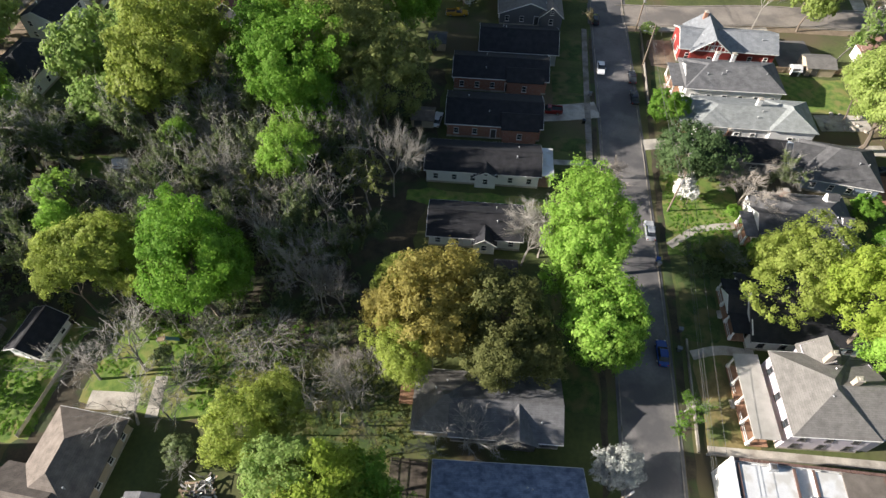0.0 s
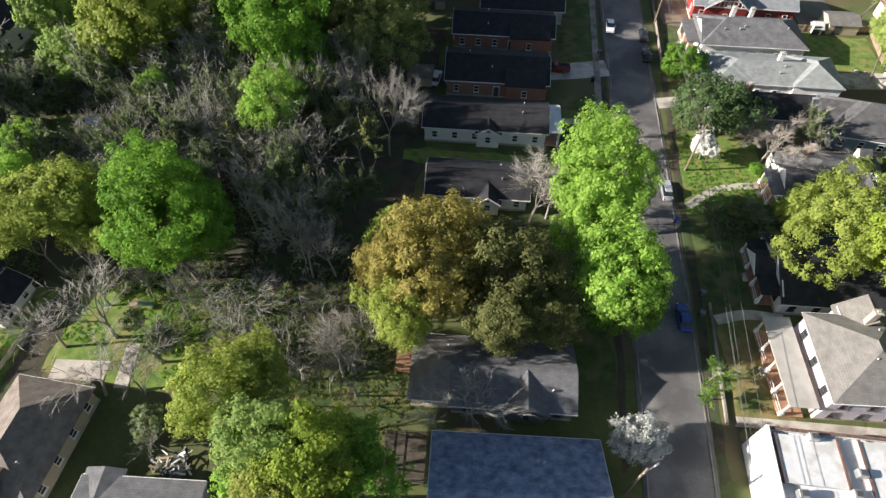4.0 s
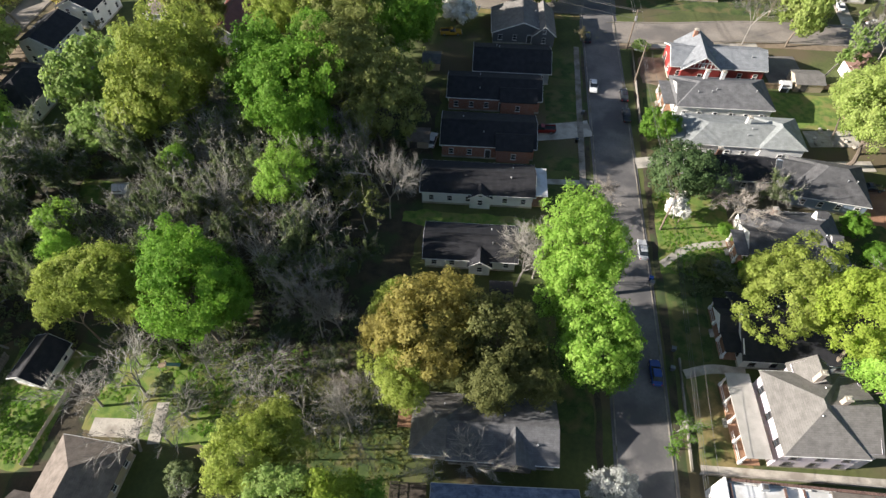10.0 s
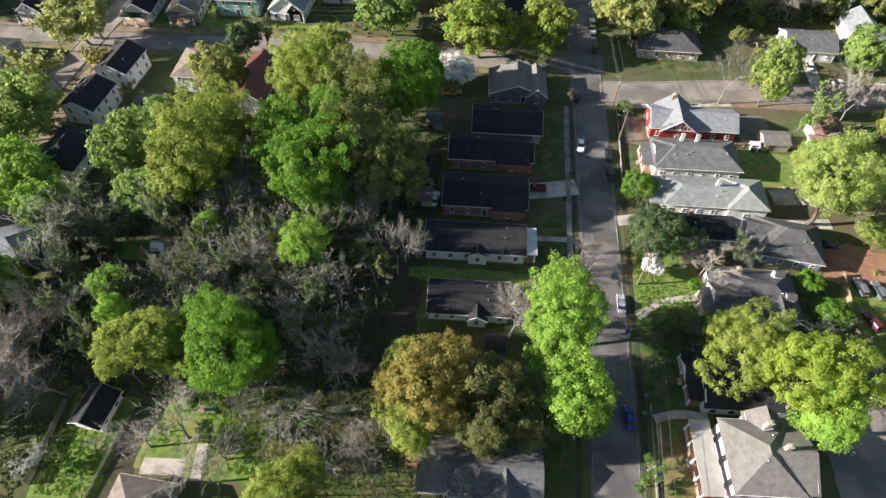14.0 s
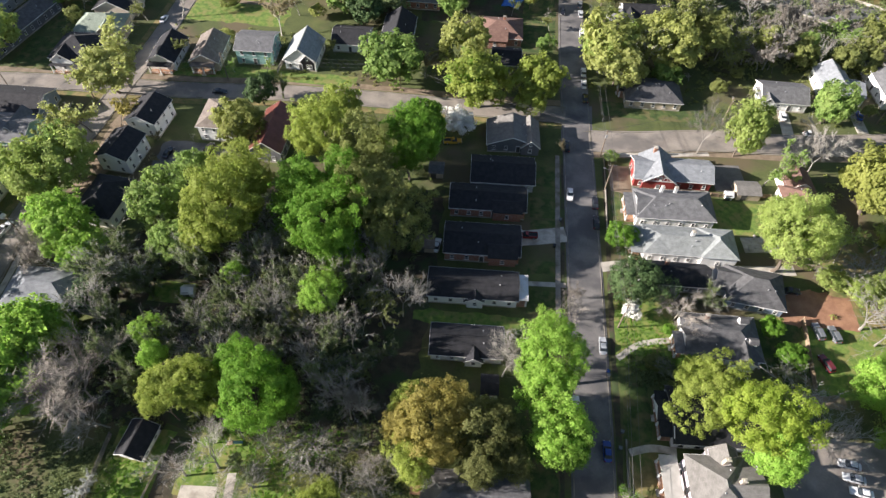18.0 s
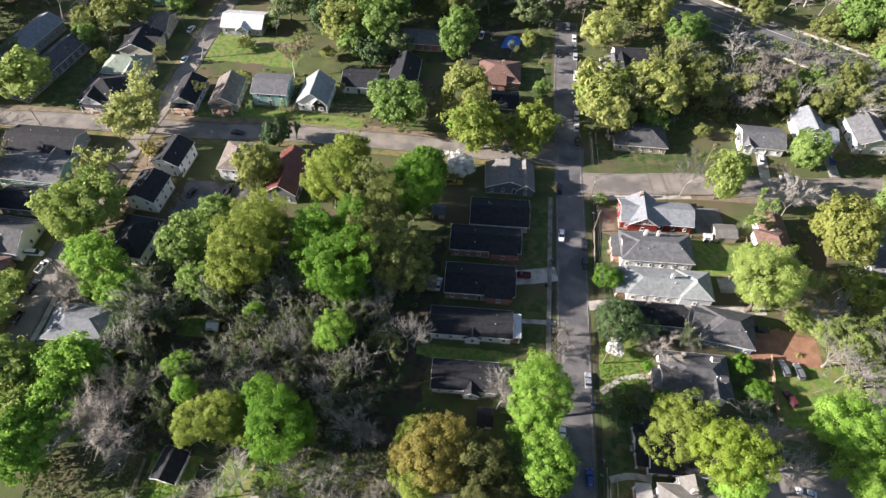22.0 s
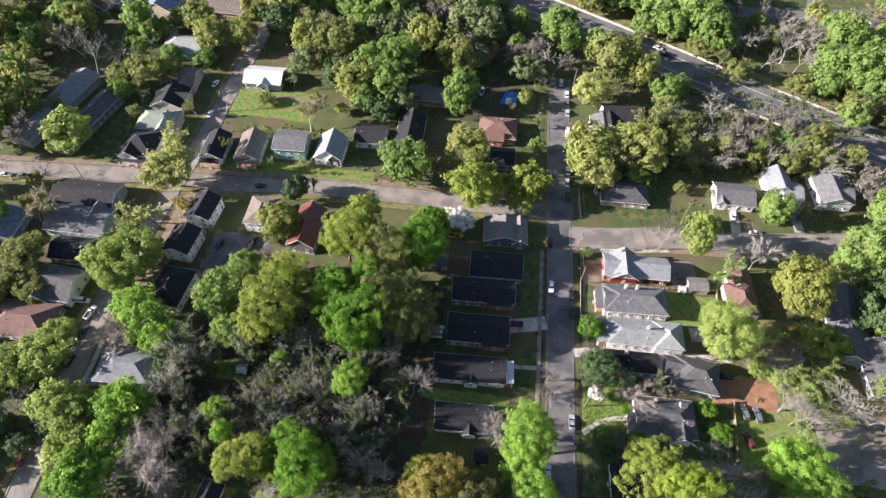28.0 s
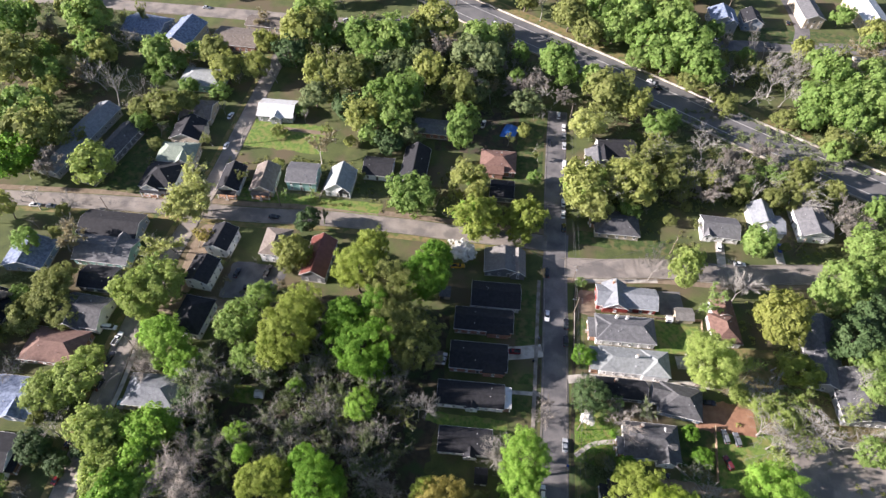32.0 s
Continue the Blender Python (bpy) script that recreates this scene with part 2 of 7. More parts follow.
WALL = {
    "white": siding("white_siding", (0.83, 0.83, 0.81)),
    "cream": siding("cream_siding", (0.70, 0.62, 0.50)),
    "lilac": siding("lilac_siding", (0.72, 0.66, 0.73)),
    "grey": siding("grey_siding", (0.36, 0.37, 0.38)),
    "dark": siding("dark_grey_siding", (0.14, 0.145, 0.155)),
    "blue": siding("blue_grey_siding", (0.22, 0.28, 0.36)),
    "teal": siding("teal_siding", (0.28, 0.48, 0.44)),
    "red": siding("barn_red_siding", (0.27, 0.04, 0.035)),
    "brick": bricks("brick_wall", (0.26, 0.10, 0.065), (0.36, 0.16, 0.10), (0.36, 0.32, 0.28)),
    "tan": siding("tan_siding", (0.48, 0.40, 0.30)),
}
TRIM = mat("white_trim", (0.70, 0.69, 0.66), (0.84, 0.83, 0.80), 1.5, 0.5, 0, 10.0, 0.03)
DARKTRIM = mat("dark_trim", (0.05, 0.05, 0.05), (0.09, 0.085, 0.08), 1.5, 0.6, 0, 10.0, 0.03)
COPING = mat("dark_coping", (0.10, 0.06, 0.05), (0.19, 0.115, 0.09), 2.0, 0.8, 0, 14.0, 0.2)
TANBRICK = mat("tan_chimney_brick", (0.33, 0.27, 0.22), (0.48, 0.40, 0.33), 3.0, 0.9, 0, 14.0, 0.3)
BRICKRED = mat("chimney_brick", (0.27, 0.13, 0.085), (0.40, 0.22, 0.15), 3.0, 0.9, 0, 14.0, 0.3)
TERRACOTTA = mat("porch_boards", (0.27, 0.145, 0.085), (0.40, 0.235, 0.14), 1.5, 0.7, 0, 12.0, 0.1)
WOOD = mat("weathered_wood", (0.20, 0.145, 0.095), (0.36, 0.27, 0.18), 1.2, 0.9, 0, 12.0, 0.3, each=0.15)
GREYWOOD = mat("grey_wood", (0.20, 0.18, 0.155), (0.34, 0.31, 0.27), 1.2, 0.9, 0, 12.0, 0.3, each=0.15)
POLEWOOD = mat("pole_wood", (0.13, 0.10, 0.075), (0.24, 0.19, 0.14), 2.0, 0.95, 0, 14.0, 0.3)
STEEL = mat("galvanised_steel", (0.42, 0.43, 0.44), (0.58, 0.59, 0.60), 2.0, 0.45, 0.7, 12.0, 0.03)
RUBBER = mat("rubber", (0.02, 0.02, 0.02), (0.04, 0.04, 0.04), 3.0, 0.9, 0, 20.0, 0.1)
CABLE = mat("cable", (0.05, 0.05, 0.05), (0.12, 0.12, 0.12), 3.0, 0.6, 0, 20.0, 0.0)
GLASS = mat("window_glass", (0.02, 0.025, 0.03), (0.04, 0.05, 0.06), 0.8, 0.08, 0, 5.0, 0.0)
LAMPGLASS = mat("lamp_glass", (0.55, 0.55, 0.52), (0.7, 0.7, 0.66), 2.0, 0.2, 0, 10.0, 0.0)
REDLENS = mat("red_lens", (0.30, 0.01, 0.01), (0.42, 0.02, 0.02), 2.0, 0.2, 0, 10.0, 0.0)
TARP = mat("blue_tarp", (0.02, 0.10, 0.42), (0.05, 0.22, 0.62), 1.0, 0.45, 0, 8.0, 0.3)


def paint(name, c):
    m = mat(name, tuple(v * 0.9 for v in c), c, 0.6, 0.25, 0, 8.0, 0.0)
    m.node_tree.nodes["Principled BSDF"].inputs["Coat Weight"].default_value = 0.6
    return m


CARPAINT = {
    "white": paint("white_car_paint", (0.80, 0.80, 0.80)), "silver": paint("silver_car_paint", (0.46, 0.48, 0.50)),
    "black": paint("black_car_paint", (0.018, 0.018, 0.022)), "blue": paint("blue_car_paint", (0.018, 0.06, 0.26)),
    "red": paint("red_car_paint", (0.22, 0.018, 0.018)), "teal": paint("teal_car_paint", (0.16, 0.36, 0.40)),
    "maroon": paint("maroon_car_paint", (0.13, 0.025, 0.03)), "yellow": paint("yellow_paint", (0.62, 0.36, 0.05)), "grey": paint("grey_car_paint", (0.16, 0.17, 0.18)),
}

# ---------------------------------------------------------------- mesh helpers
def mesh_of(name, verts, faces, material=None, smooth=False):
    me = bpy.data.meshes.new(name)
    me.from_pydata([tuple(v) for v in verts], [], [tuple(f) for f in faces])
    if material:
        me.materials.append(material)
    if smooth:
        me.polygons.foreach_set("use_smooth", [True] * len(me.polygons))
    me.update()
    return me


def box_uv(me):
    """UVs in metres, by each face's own plane."""
    uv = me.uv_layers.new(name="UVMap")
    for p in me.polygons:
        n = p.normal
        if abs(n.z) > 0.98:
            a, b = Vector((1, 0, 0)), Vector((0, 1, 0))
        else:
            a = Vector((-n.y, n.x, 0)).normalized()
            b = n.cross(a)
        for li in p.loop_indices:
            co = me.vertices[me.loops[li].vertex_index].co
            uv.data[li].uv = (co.dot(a), co.dot(b))


def thing(name, m, label, category, group="", kind=""):
    e = new(name)
    e.empty_display_size = 0.5
    e.matrix_basis = m
    return tagged(e, label, category, group, kind)


def part_me(name, me, parent, label=""):
    ob = new(name, me)
    ob.parent = parent
    if label:
        ob["label"] = label
    return ob


def part(name, bm, material, parent, label="", uv=False, smooth=False):
    me = bpy.data.meshes.new(name)
    bm.normal_update()
    bm.to_mesh(me)
    bm.free()
    me.materials.append(material)
    if uv:
        box_uv(me)
    if smooth:
        me.polygons.foreach_set("use_smooth", [True] * len(me.polygons))
    return part_me(name, me, parent, label)


def boxes(*specs, bevel=0.0):
    """A bmesh of boxes (cx, cy, cz, sx, sy, sz)."""
    bm = bmesh.new()
    for cx, cy, cz, sx, sy, sz in specs:
        bmesh.ops.create_cube(bm, size=1.0, matrix=Matrix.LocRotScale((cx, cy, cz), None, (sx, sy, sz)))
    if bevel:
        bmesh.ops.bevel(bm, geom=bm.edges[:], offset=bevel, segments=1, affect="EDGES")
    return bm


def poly(points, faces):
    bm = bmesh.new()
    vs = [bm.verts.new(p) for p in points]
    for f in faces:
        bm.faces.new([vs[i] for i in f])
    bmesh.ops.recalc_face_normals(bm, faces=bm.faces[:])
    return bm


def tube(bm, a, b, ra, rb, sides=6):
    a, b = Vector(a), Vector(b)
    d = (b - a).normalized()
    u = d.orthogonal().normalized()
    w = d.cross(u)
    ring = lambda c, r: [bm.verts.new(c + (u * math.cos(k * math.tau / sides) + w * math.sin(k * math.tau / sides)) * r) for k in range(sides)]
    A, B = ring(a, ra), ring(b, rb)
    for k in range(sides):
        bm.faces.new((A[k], A[(k + 1) % sides], B[(k + 1) % sides], B[k]))
    bm.faces.new(B)
    bm.faces.new(A[::-1])

# ---------------------------------------------------------------- ground, lawns, roads
def sheet(name, x0, y0, x1, y1, z, material, label, category, step=2.0, ragged=0.0, kind="structure"):
    """A patch of ground with an uneven rim, a little above the sheet below it."""
    nx, ny = max(2, int((x1 - x0) / step)), max(2, int((y1 - y0) / step))
    vs, fs = [], []
    for j in range(ny + 1):
        for i in range(nx + 1):
            x, y = x0 + (x1 - x0) * i / nx, y0 + (y1 - y0) * j / ny
            rim = i in (0, nx) or j in (0, ny)
            dx = dy = 0.0
            if rim and ragged:
                dx, dy = (ragged * noise.noise((x * 0.35, y * 0.35, k * 9.1)) for k in (1, 2))
            vs.append((x + dx, y + dy, -0.06 if rim else z + 0.03 * noise.noise((x * 0.4, y * 0.4, 3))))
    for j in range(ny):
        for i in range(nx):
            a = j * (nx + 1) + i
            fs.append((a, a + 1, a + nx + 2, a + nx + 1))
    return tagged(new(name, mesh_of(name, vs, fs, material, True)), label, category, kind=kind)


def smooth_line(pts, n=8):
    """Catmull-Rom through the points."""
    P = [Vector(p) for p in pts]
    P = [2 * P[0] - P[1], *P, 2 * P[-1] - P[-2]]
    out = []
    for i in range(1, len(P) - 2):
        for k in range(n):
            t = k / n
            a, b, c, d = P[i - 1:i + 3]
            out.append(0.5 * ((2 * b) + (c - a) * t + (2 * a - 5 * b + 4 * c - d) * t * t + (3 * b - a - 3 * c + d) * t ** 3))
    return out + [P[-2]]


def strip(name, pts, width, z, thick, material, label="", category="", parent=None, shift=0.0, kind="structure"):
    """A slab of the given width along a line."""
    L = smooth_line([(x, y, 0) for x, y in pts])
    vs, fs = [], []
    for i, p in enumerate(L):
        d = (L[min(i + 1, len(L) - 1)] - L[max(i - 1, 0)]).normalized()
        n = Vector((-d.y, d.x, 0))
        a, b = p + n * (shift + width / 2), p + n * (shift - width / 2)
        vs += [(a.x, a.y, z), (b.x, b.y, z), (a.x, a.y, z - thick), (b.x, b.y, z - thick)]
        if i:
            k, j = 4 * i, 4 * i - 4
            fs += [(j, j + 1, k + 1, k), (j + 2, j, k, k + 2), (j + 1, j + 3, k + 3, k + 1)]
    fs += [(0, 2, 3, 1), (len(vs) - 4, len(vs) - 3, len(vs) - 1, len(vs) - 2)]
    ob = new(name, mesh_of(name, vs, fs, material))
    if parent:
        ob.parent = parent
        if label:
            ob["label"] = label
        return ob
    return tagged(ob, label, category, kind=kind)


gv, gf = [], []
GN = 120
for j in range(GN + 1):
    for i in range(GN + 1):
        u, v = (2 * i / GN - 1), (2 * j / GN - 1)
        x, y = 300 * u + 1700 * u ** 5, 120 + 300 * v + 1700 * v ** 5
        gv.append((x, y, -0.05 + 0.03 * noise.noise((x * 0.11, y * 0.11, 0))))
for j in range(GN):
    for i in range(GN):
        a = j * (GN + 1) + i
        gf.append((a, a + 1, a + GN + 2, a + GN + 1))
tagged(new("ground", mesh_of("ground", gv, gf, GROUND, True)), "patchy spring grass and bare earth over the whole neighbourhood", "ground", kind="structure")

MAIN = [(28.3, -46.0), (28.3, 0.00), (28.5, 34.5), (27.8, 80.5), (27.1, 111.5), (26.2, 143.8), (24.8, 189.7), (24.8, 233.4)]
CROSS_W = [(-368.0, 124.2), (-264.5, 134.5), (-157.5, 144.9), (-101.2, 147.7), (-71.3, 150.6), (-39.1, 151.8), (-11.50, 151.8), (23.0, 152.4)]
CROSS_E = [(28.7, 141.4), (46.0, 143.3), (65.5, 146.5), (94.3, 148.3), (124.2, 152.9), (172.5, 161.0), (299.0, 184.0)]
WEST = [(-112.7, -46.0), (-116.1, 11.50), (-117.8, 37.9), (-120.7, 65.5), (-122.8, 87.4), (-122.5, 115.0), (-120.7, 147.2), (-119.3, 172.5), (-119.1, 224.2), (-118.4, 285.2)]
NORTH = [(-379.5, 276.0), (-207.0, 283.5), (-149.5, 285.8), (-82.8, 288.6), (-57.5, 296.7)]
NORTHEAST = [(69.0, 299.0), (109.2, 303.0), (189.7, 312.8), (345.0, 331.2)]
FREEWAY = [(-230.0, 427.8), (-103.5, 358.8), (-27.6, 312.0), (23.0, 284.0), (78.2, 253.0), (103.5, 238.0), (128.8, 224.2), (166.8, 204.7), (264.5, 155.2), (379.5, 103.5)]


KERB = mat("stained_kerb", (0.17, 0.155, 0.135), (0.32, 0.29, 0.25), 0.6, 0.95, 0, 4.0, 0.2, coords="World", third=(0.13, 0.12, 0.08), third_scale=0.25)


def street(name, pts, width, material, z, label):
    r = strip(name, pts, width, z, 0.2, material, label, "road")
    for s in (1, -1):
        strip("kerb", pts, 0.18, z + 0.10, 0.3, KERB, parent=r, shift=s * (width / 2.30 + 0.09))
    return r


main_road = street("road_main", MAIN, 9.20, ASPHALT, 0.020, "worn grey asphalt street with patched cracks")
street("road_cross_west", CROSS_W, 7.82, ASPHALT_PALE, 0.026, "pale worn asphalt side street")
street("road_cross_east", CROSS_E, 9.43, ASPHALT_PALE, 0.032, "pale worn asphalt side street with tan verge")
street("road_west", WEST, 7.59, ASPHALT_PALE, 0.038, "narrow grey asphalt residential street")
street("road_north", NORTH, 9.89, ASPHALT_PALE, 0.020, "wide pale asphalt street")
street("road_northeast", NORTHEAST, 9.89, ASPHALT, 0.020, "wide grey asphalt street with pale kerbs")
freeway = strip("freeway", FREEWAY, 21.8, 0.03, 0.3, HIGHWAY, "dark multi-lane highway in a wooded cutting", "road")
for s in (-5.3, 5.3):
    strip("lane_line", FREEWAY, 0.25, 0.036, 0.004, PAINT, parent=freeway, shift=s)
for s in (11.3, -11.3):
    strip("concrete_barrier", FREEWAY, 0.52, 0.95, 1.1, CONCRETE, parent=freeway, shift=s)
# junction aprons
sheet("junction", 21.2, 136.3, 31.3, 158.1, 0.046, ASPHALT, "asphalt crossing of two streets", "road", 1.5)
# pavements of separate slabs beside the main street
def pavement(name, x_of, y0, y1, width, label, slab=1.5):
    base = thing(name, Matrix.Identity(4), label, "pavement", kind="structure")
    me = mesh_of("slab", *(lambda b: (b[0], b[1]))(slab_mesh(width, slab)), KERB)
    y = y0
    while y < y1:
        ob = part_me("slab", me, base)
        ob.matrix_basis = pose(x_of(y), y, 0.06 + random.uniform(-0.012, 0.012), random.uniform(-.5, .5), random.uniform(-.5, .5), random.uniform(-0.6, 0.6))
        y += slab
    return base


def slab_mesh(w, l, t=0.12, c=0.03):
    a, b = w / 2 - 0.015, l / 2 - 0.015
    vs = [(-a, -b, -t), (a, -b, -t), (a, b, -t), (-a, b, -t), (-a, -b, t / 2 - c), (a, -b, t / 2 - c), (a, b, t / 2 - c), (-a, b, t / 2 - c),
          (-a + c, -b + c, t / 2), (a - c, -b + c, t / 2), (a - c, b - c, t / 2), (-a + c, b - c, t / 2)]
    fs = [(8, 9, 10, 11)] + [(i, (i + 1) % 4, 4 + (i + 1) % 4, 4 + i) for i in range(4)] + [(4 + i, 4 + (i + 1) % 4, 8 + (i + 1) % 4, 8 + i) for i in range(4)]
    return vs, fs


# ---------------------------------------------------------------- trees
def leaf_mesh(name, p, nrm, size, r):
    """Small three-cornered leaf sprays at p, facing nrm, as one mesh."""
    n = len(p)
    nrm = nrm / np.maximum(np.linalg.norm(nrm, axis=1)[:, None], 1e-4)
    a = np.cross(nrm, r.normal(size=(n, 3)))
    a /= np.maximum(np.linalg.norm(a, axis=1)[:, None], 1e-4)
    b = np.cross(nrm, a)
    s = size[:, None]
    q = np.stack([p - a * s - b * s * 0.55, p + a * s - b * s * 0.45, p + b * s * 1.05], 1).reshape(-1, 3)
    me = bpy.data.meshes.new(name)
    me.vertices.add(len(q))
    me.vertices.foreach_set("co", q.ravel())
    me.loops.add(len(q))
    me.loops.foreach_set("vertex_index", np.arange(len(q)))
    me.polygons.add(n)
    me.polygons.foreach_set("loop_start", np.arange(n) * 3)
    me.polygons.foreach_set("loop_total", np.full(n, 3))
    me.materials.append(LEAF["green"])
    me.update(calc_edges=True)
    return me


def unit(v):
    return v / np.linalg.norm(v, axis=1)[:, None]


def crown_mesh(seed, n_clumps, n_leaves, leaf, clump=(0.10, 0.23), squash=0.85, bumps=13, ragged=0.27):
    """A crown of radius about 1: soft clumps of leaf sprays over a few swelling boughs, thin below, with stray shoots."""
    r = np.random.RandomState(seed)
    bough = unit(r.normal(size=(bumps, 3)) + (0, 0, 0.25))
    reach = r.uniform(-0.5, 1.0, bumps)

    def skin(d):
        near = np.exp(7.0 * (d @ bough.T - 1))
        return 0.76 + ragged * (near * reach).sum(1)

    d = unit(r.normal(size=(n_clumps * 2, 3)) * (1, 1, 1.0))
    d = d[d[:, 2] > -0.55][:n_clumps]
    n_clumps = len(d)
    c = d * (skin(d) * r.uniform(0.66, 1.1, n_clumps))[:, None]
    rad = r.uniform(*clump, size=n_clumps)
    k = r.choice(n_clumps, n_leaves, p=rad ** 2 / (rad ** 2).sum())
    e = unit(r.normal(size=(n_leaves, 3)) + 0.75 * d[k] + (0, 0, 0.2))
    stray = 1.0 + 0.5 * np.maximum(0, r.normal(size=n_leaves) - 0.9)
    p = c[k] + e * (rad[k] * r.uniform(0.25, 1.0, n_leaves) ** 0.6 * stray)[:, None]
    core = r.rand(n_leaves) < 0.10
    p[core] *= r.uniform(0.45, 0.8, core.sum())[:, None]
    p[:, 2] = p[:, 2] * squash + 0.04
    nrm = 0.62 * e + 0.42 * d[k] + 0.55 * unit(r.normal(size=(n_leaves, 3))) + (0, 0, 0.12)
    return leaf_mesh("crown", p, nrm, leaf * np.clip(np.exp(0.4 * r.normal(size=n_leaves)), 0.45, 2.0), r)


def tufts(name, segs, levels, n, spread, leaf, seed, tip=False):
    """Leaves clinging round the limbs of the given levels, in uneven tufts; tip: at the twig ends alone."""
    r = np.random.RandomState(seed)
    use = [(a, b) for a, b, level in segs if level in levels]
    A, B = np.array([tuple(a) for a, b in use]), np.array([tuple(b) for a, b in use])
    wgt = np.linalg.norm(B - A, axis=1) * r.uniform(0.15, 1.0, len(A)) ** 1.5
    k = r.choice(len(A), n, p=wgt / wgt.sum())
    f = r.uniform(0.6, 1.1, n) if tip else r.uniform(0, 1, n)
    e = unit(r.normal(size=(n, 3)))
    p = A[k] + (B[k] - A[k]) * f[:, None] + e * (spread * np.abs(r.normal(size=n)))[:, None] * (1, 1, 0.8)
    p[:, 2] = np.maximum(p[:, 2], 0.02)
    return leaf_mesh(name, p, e + 0.6 * r.normal(size=(n, 3)) + (0, 0, 0.3), leaf * r.uniform(0.6, 1.5, n), r)


def branches(seed, levels, sides, spread, twigs, thin=0.0015, stout=0.015, bole=0.3, crook=0.17, lift=0.1):
    """A tapered trunk with crooked forking limbs, height 1 and radius about 0.5; returns vertices, faces and the limbs with their order."""
    r = random.Random(seed)
    vs, fs, segs = [], [], []

    def limb(a, b, ra, rb, n):
        d = (b - a).normalized()
        u = d.orthogonal().normalized()
        w = d.cross(u)
        k0 = len(vs)
        for c, rr in ((a, ra), (b, rb)):
            for k in range(n):
                t = k * math.tau / n
                vs.append(c + (u * math.cos(t) + w * math.sin(t)) * rr)
        for k in range(n):
            fs.append((k0 + k, k0 + (k + 1) % n, k0 + n + (k + 1) % n, k0 + n + k))

    def turn(p, d, length, rad, level):
        side = Vector((r.gauss(0, 1), r.gauss(0, 1), r.gauss(0, 0.6))).cross(d).normalized()
        grow(p, (d + side * spread * r.uniform(0.6, 1.5) + Vector((0, 0, lift))).normalized(), length, rad, level)

    def grow(a, d, length, rad, level):
        n, steps = (sides, 3) if level < 2 else (3, 2) if level < levels else (3, 1)
        p = a
        for seg in range(steps):
            d = (d + Vector((r.gauss(0, crook), r.gauss(0, crook), r.gauss(0, crook * 0.6)))).normalized()
            q = p + d * length / steps
            limb(p, q, max(rad, thin), max(rad * 0.84, thin), n)
            segs.append((p, q, level))
            p, rad = q, rad * 0.84
            if 0 < level < levels and seg < steps - 1:
                turn(p, d, length * r.uniform(0.5, 0.75), rad * 0.52, level + 1)
        if level < levels:
            for k in range(2 if level else 4):
                turn(p, d, length * r.uniform(0.65, 0.9), rad * 0.7, level + 1)
        else:
            for k in range(twigs):
                e = (d + Vector((r.gauss(0, .6), r.gauss(0, .6), r.gauss(0, .5)))).normalized()
                s = p - d * length * r.random()
                o = e.orthogonal().normalized() * thin
                k0 = len(vs)
                vs.extend((s - o, s + o, s + e * length * r.uniform(0.6, 1.3)))
                fs.append((k0, k0 + 1, k0 + 2))

    grow(Vector((0, 0, -0.01)), Vector((0, 0, 1)), bole, stout, 0)
    top = max(v.z for v in vs)
    wide = sorted(math.hypot(v.x, v.y) for v in vs)[int(len(vs) * 0.93)] / 0.5
    fit_in = lambda v: Vector((v.x / wide, v.y / wide, v.z / top))
    return [fit_in(v) for v in vs], fs, [(fit_in(a), fit_in(b), level) for a, b, level in segs]


NEARCROWNS = [crown_mesh(10 + i, 190 + 30 * (i % 3), 23000, 0.0215, squash=0.94 - 0.07 * (i % 3), bumps=17, ragged=0.36) for i in range(6)]
BIGCROWNS = [crown_mesh(80 + i, 330, 42000, 0.0155, (0.07, 0.17), squash=0.94 - 0.07 * (i % 3), bumps=19, ragged=0.33) for i in range(4)]
CROWNS = [crown_mesh(20 + i, 130 + 20 * (i % 3), 9000, 0.035, squash=0.92 - 0.07 * (i % 3)) for i in range(6)]
MIDCROWNS = [crown_mesh(25 + i, 100, 4600, 0.048, (0.13, 0.25), 0.9) for i in range(5)]
FARCROWNS = [crown_mesh(30 + i, 80, 2700, 0.062, (0.15, 0.28), 0.9) for i in range(5)]
SMALLCROWNS = [crown_mesh(70 + i, 60, 2600, 0.058, (0.16, 0.3)) for i in range(4)]
TRUNKS = [mesh_of("trunk", *branches(100 + i, 2, 6, 0.75, 0)[:2], BARK) for i in range(4)]
TWIGGY = [mesh_of("crown", *branches(240 + i, 4, 4, 0.62, 24, 0.0010, 0.010, 0.2, 0.06, 0.2)[:2], GREY_BARK) for i in range(3)]
BARES, FARBARES, IVY, FARIVY, HAZE, FARHAZE = [], [], [], [], [], []
for i in range(6):
    bv, bf, bs = branches(200 + i, 4, 5, 0.66, 4, 0.0013, 0.013, 0.24, 0.11, 0.22)
    BARES.append(mesh_of("crown", bv, bf, GREY_BARK))
    IVY.append(tufts("foliage", bs, (0, 1, 2, 3), 8500, 0.030, 0.0125, 300 + i))
    HAZE.append(tufts("foliage", bs, (3, 4), 4600, 0.030, 0.0125, 320 + i, True))
    bv, bf, bs = branches(260 + i, 3, 3, 0.7, 6, 0.0017, 0.014, 0.24, 0.12, 0.2)
    FARBARES.append(mesh_of("crown", bv, bf, GREY_BARK))
    FARIVY.append(tufts("foliage", bs, (0, 1, 2), 1700, 0.038, 0.022, 340 + i))
    FARHAZE.append(tufts("foliage", bs, (2, 3), 2300, 0.042, 0.018, 360 + i, True))
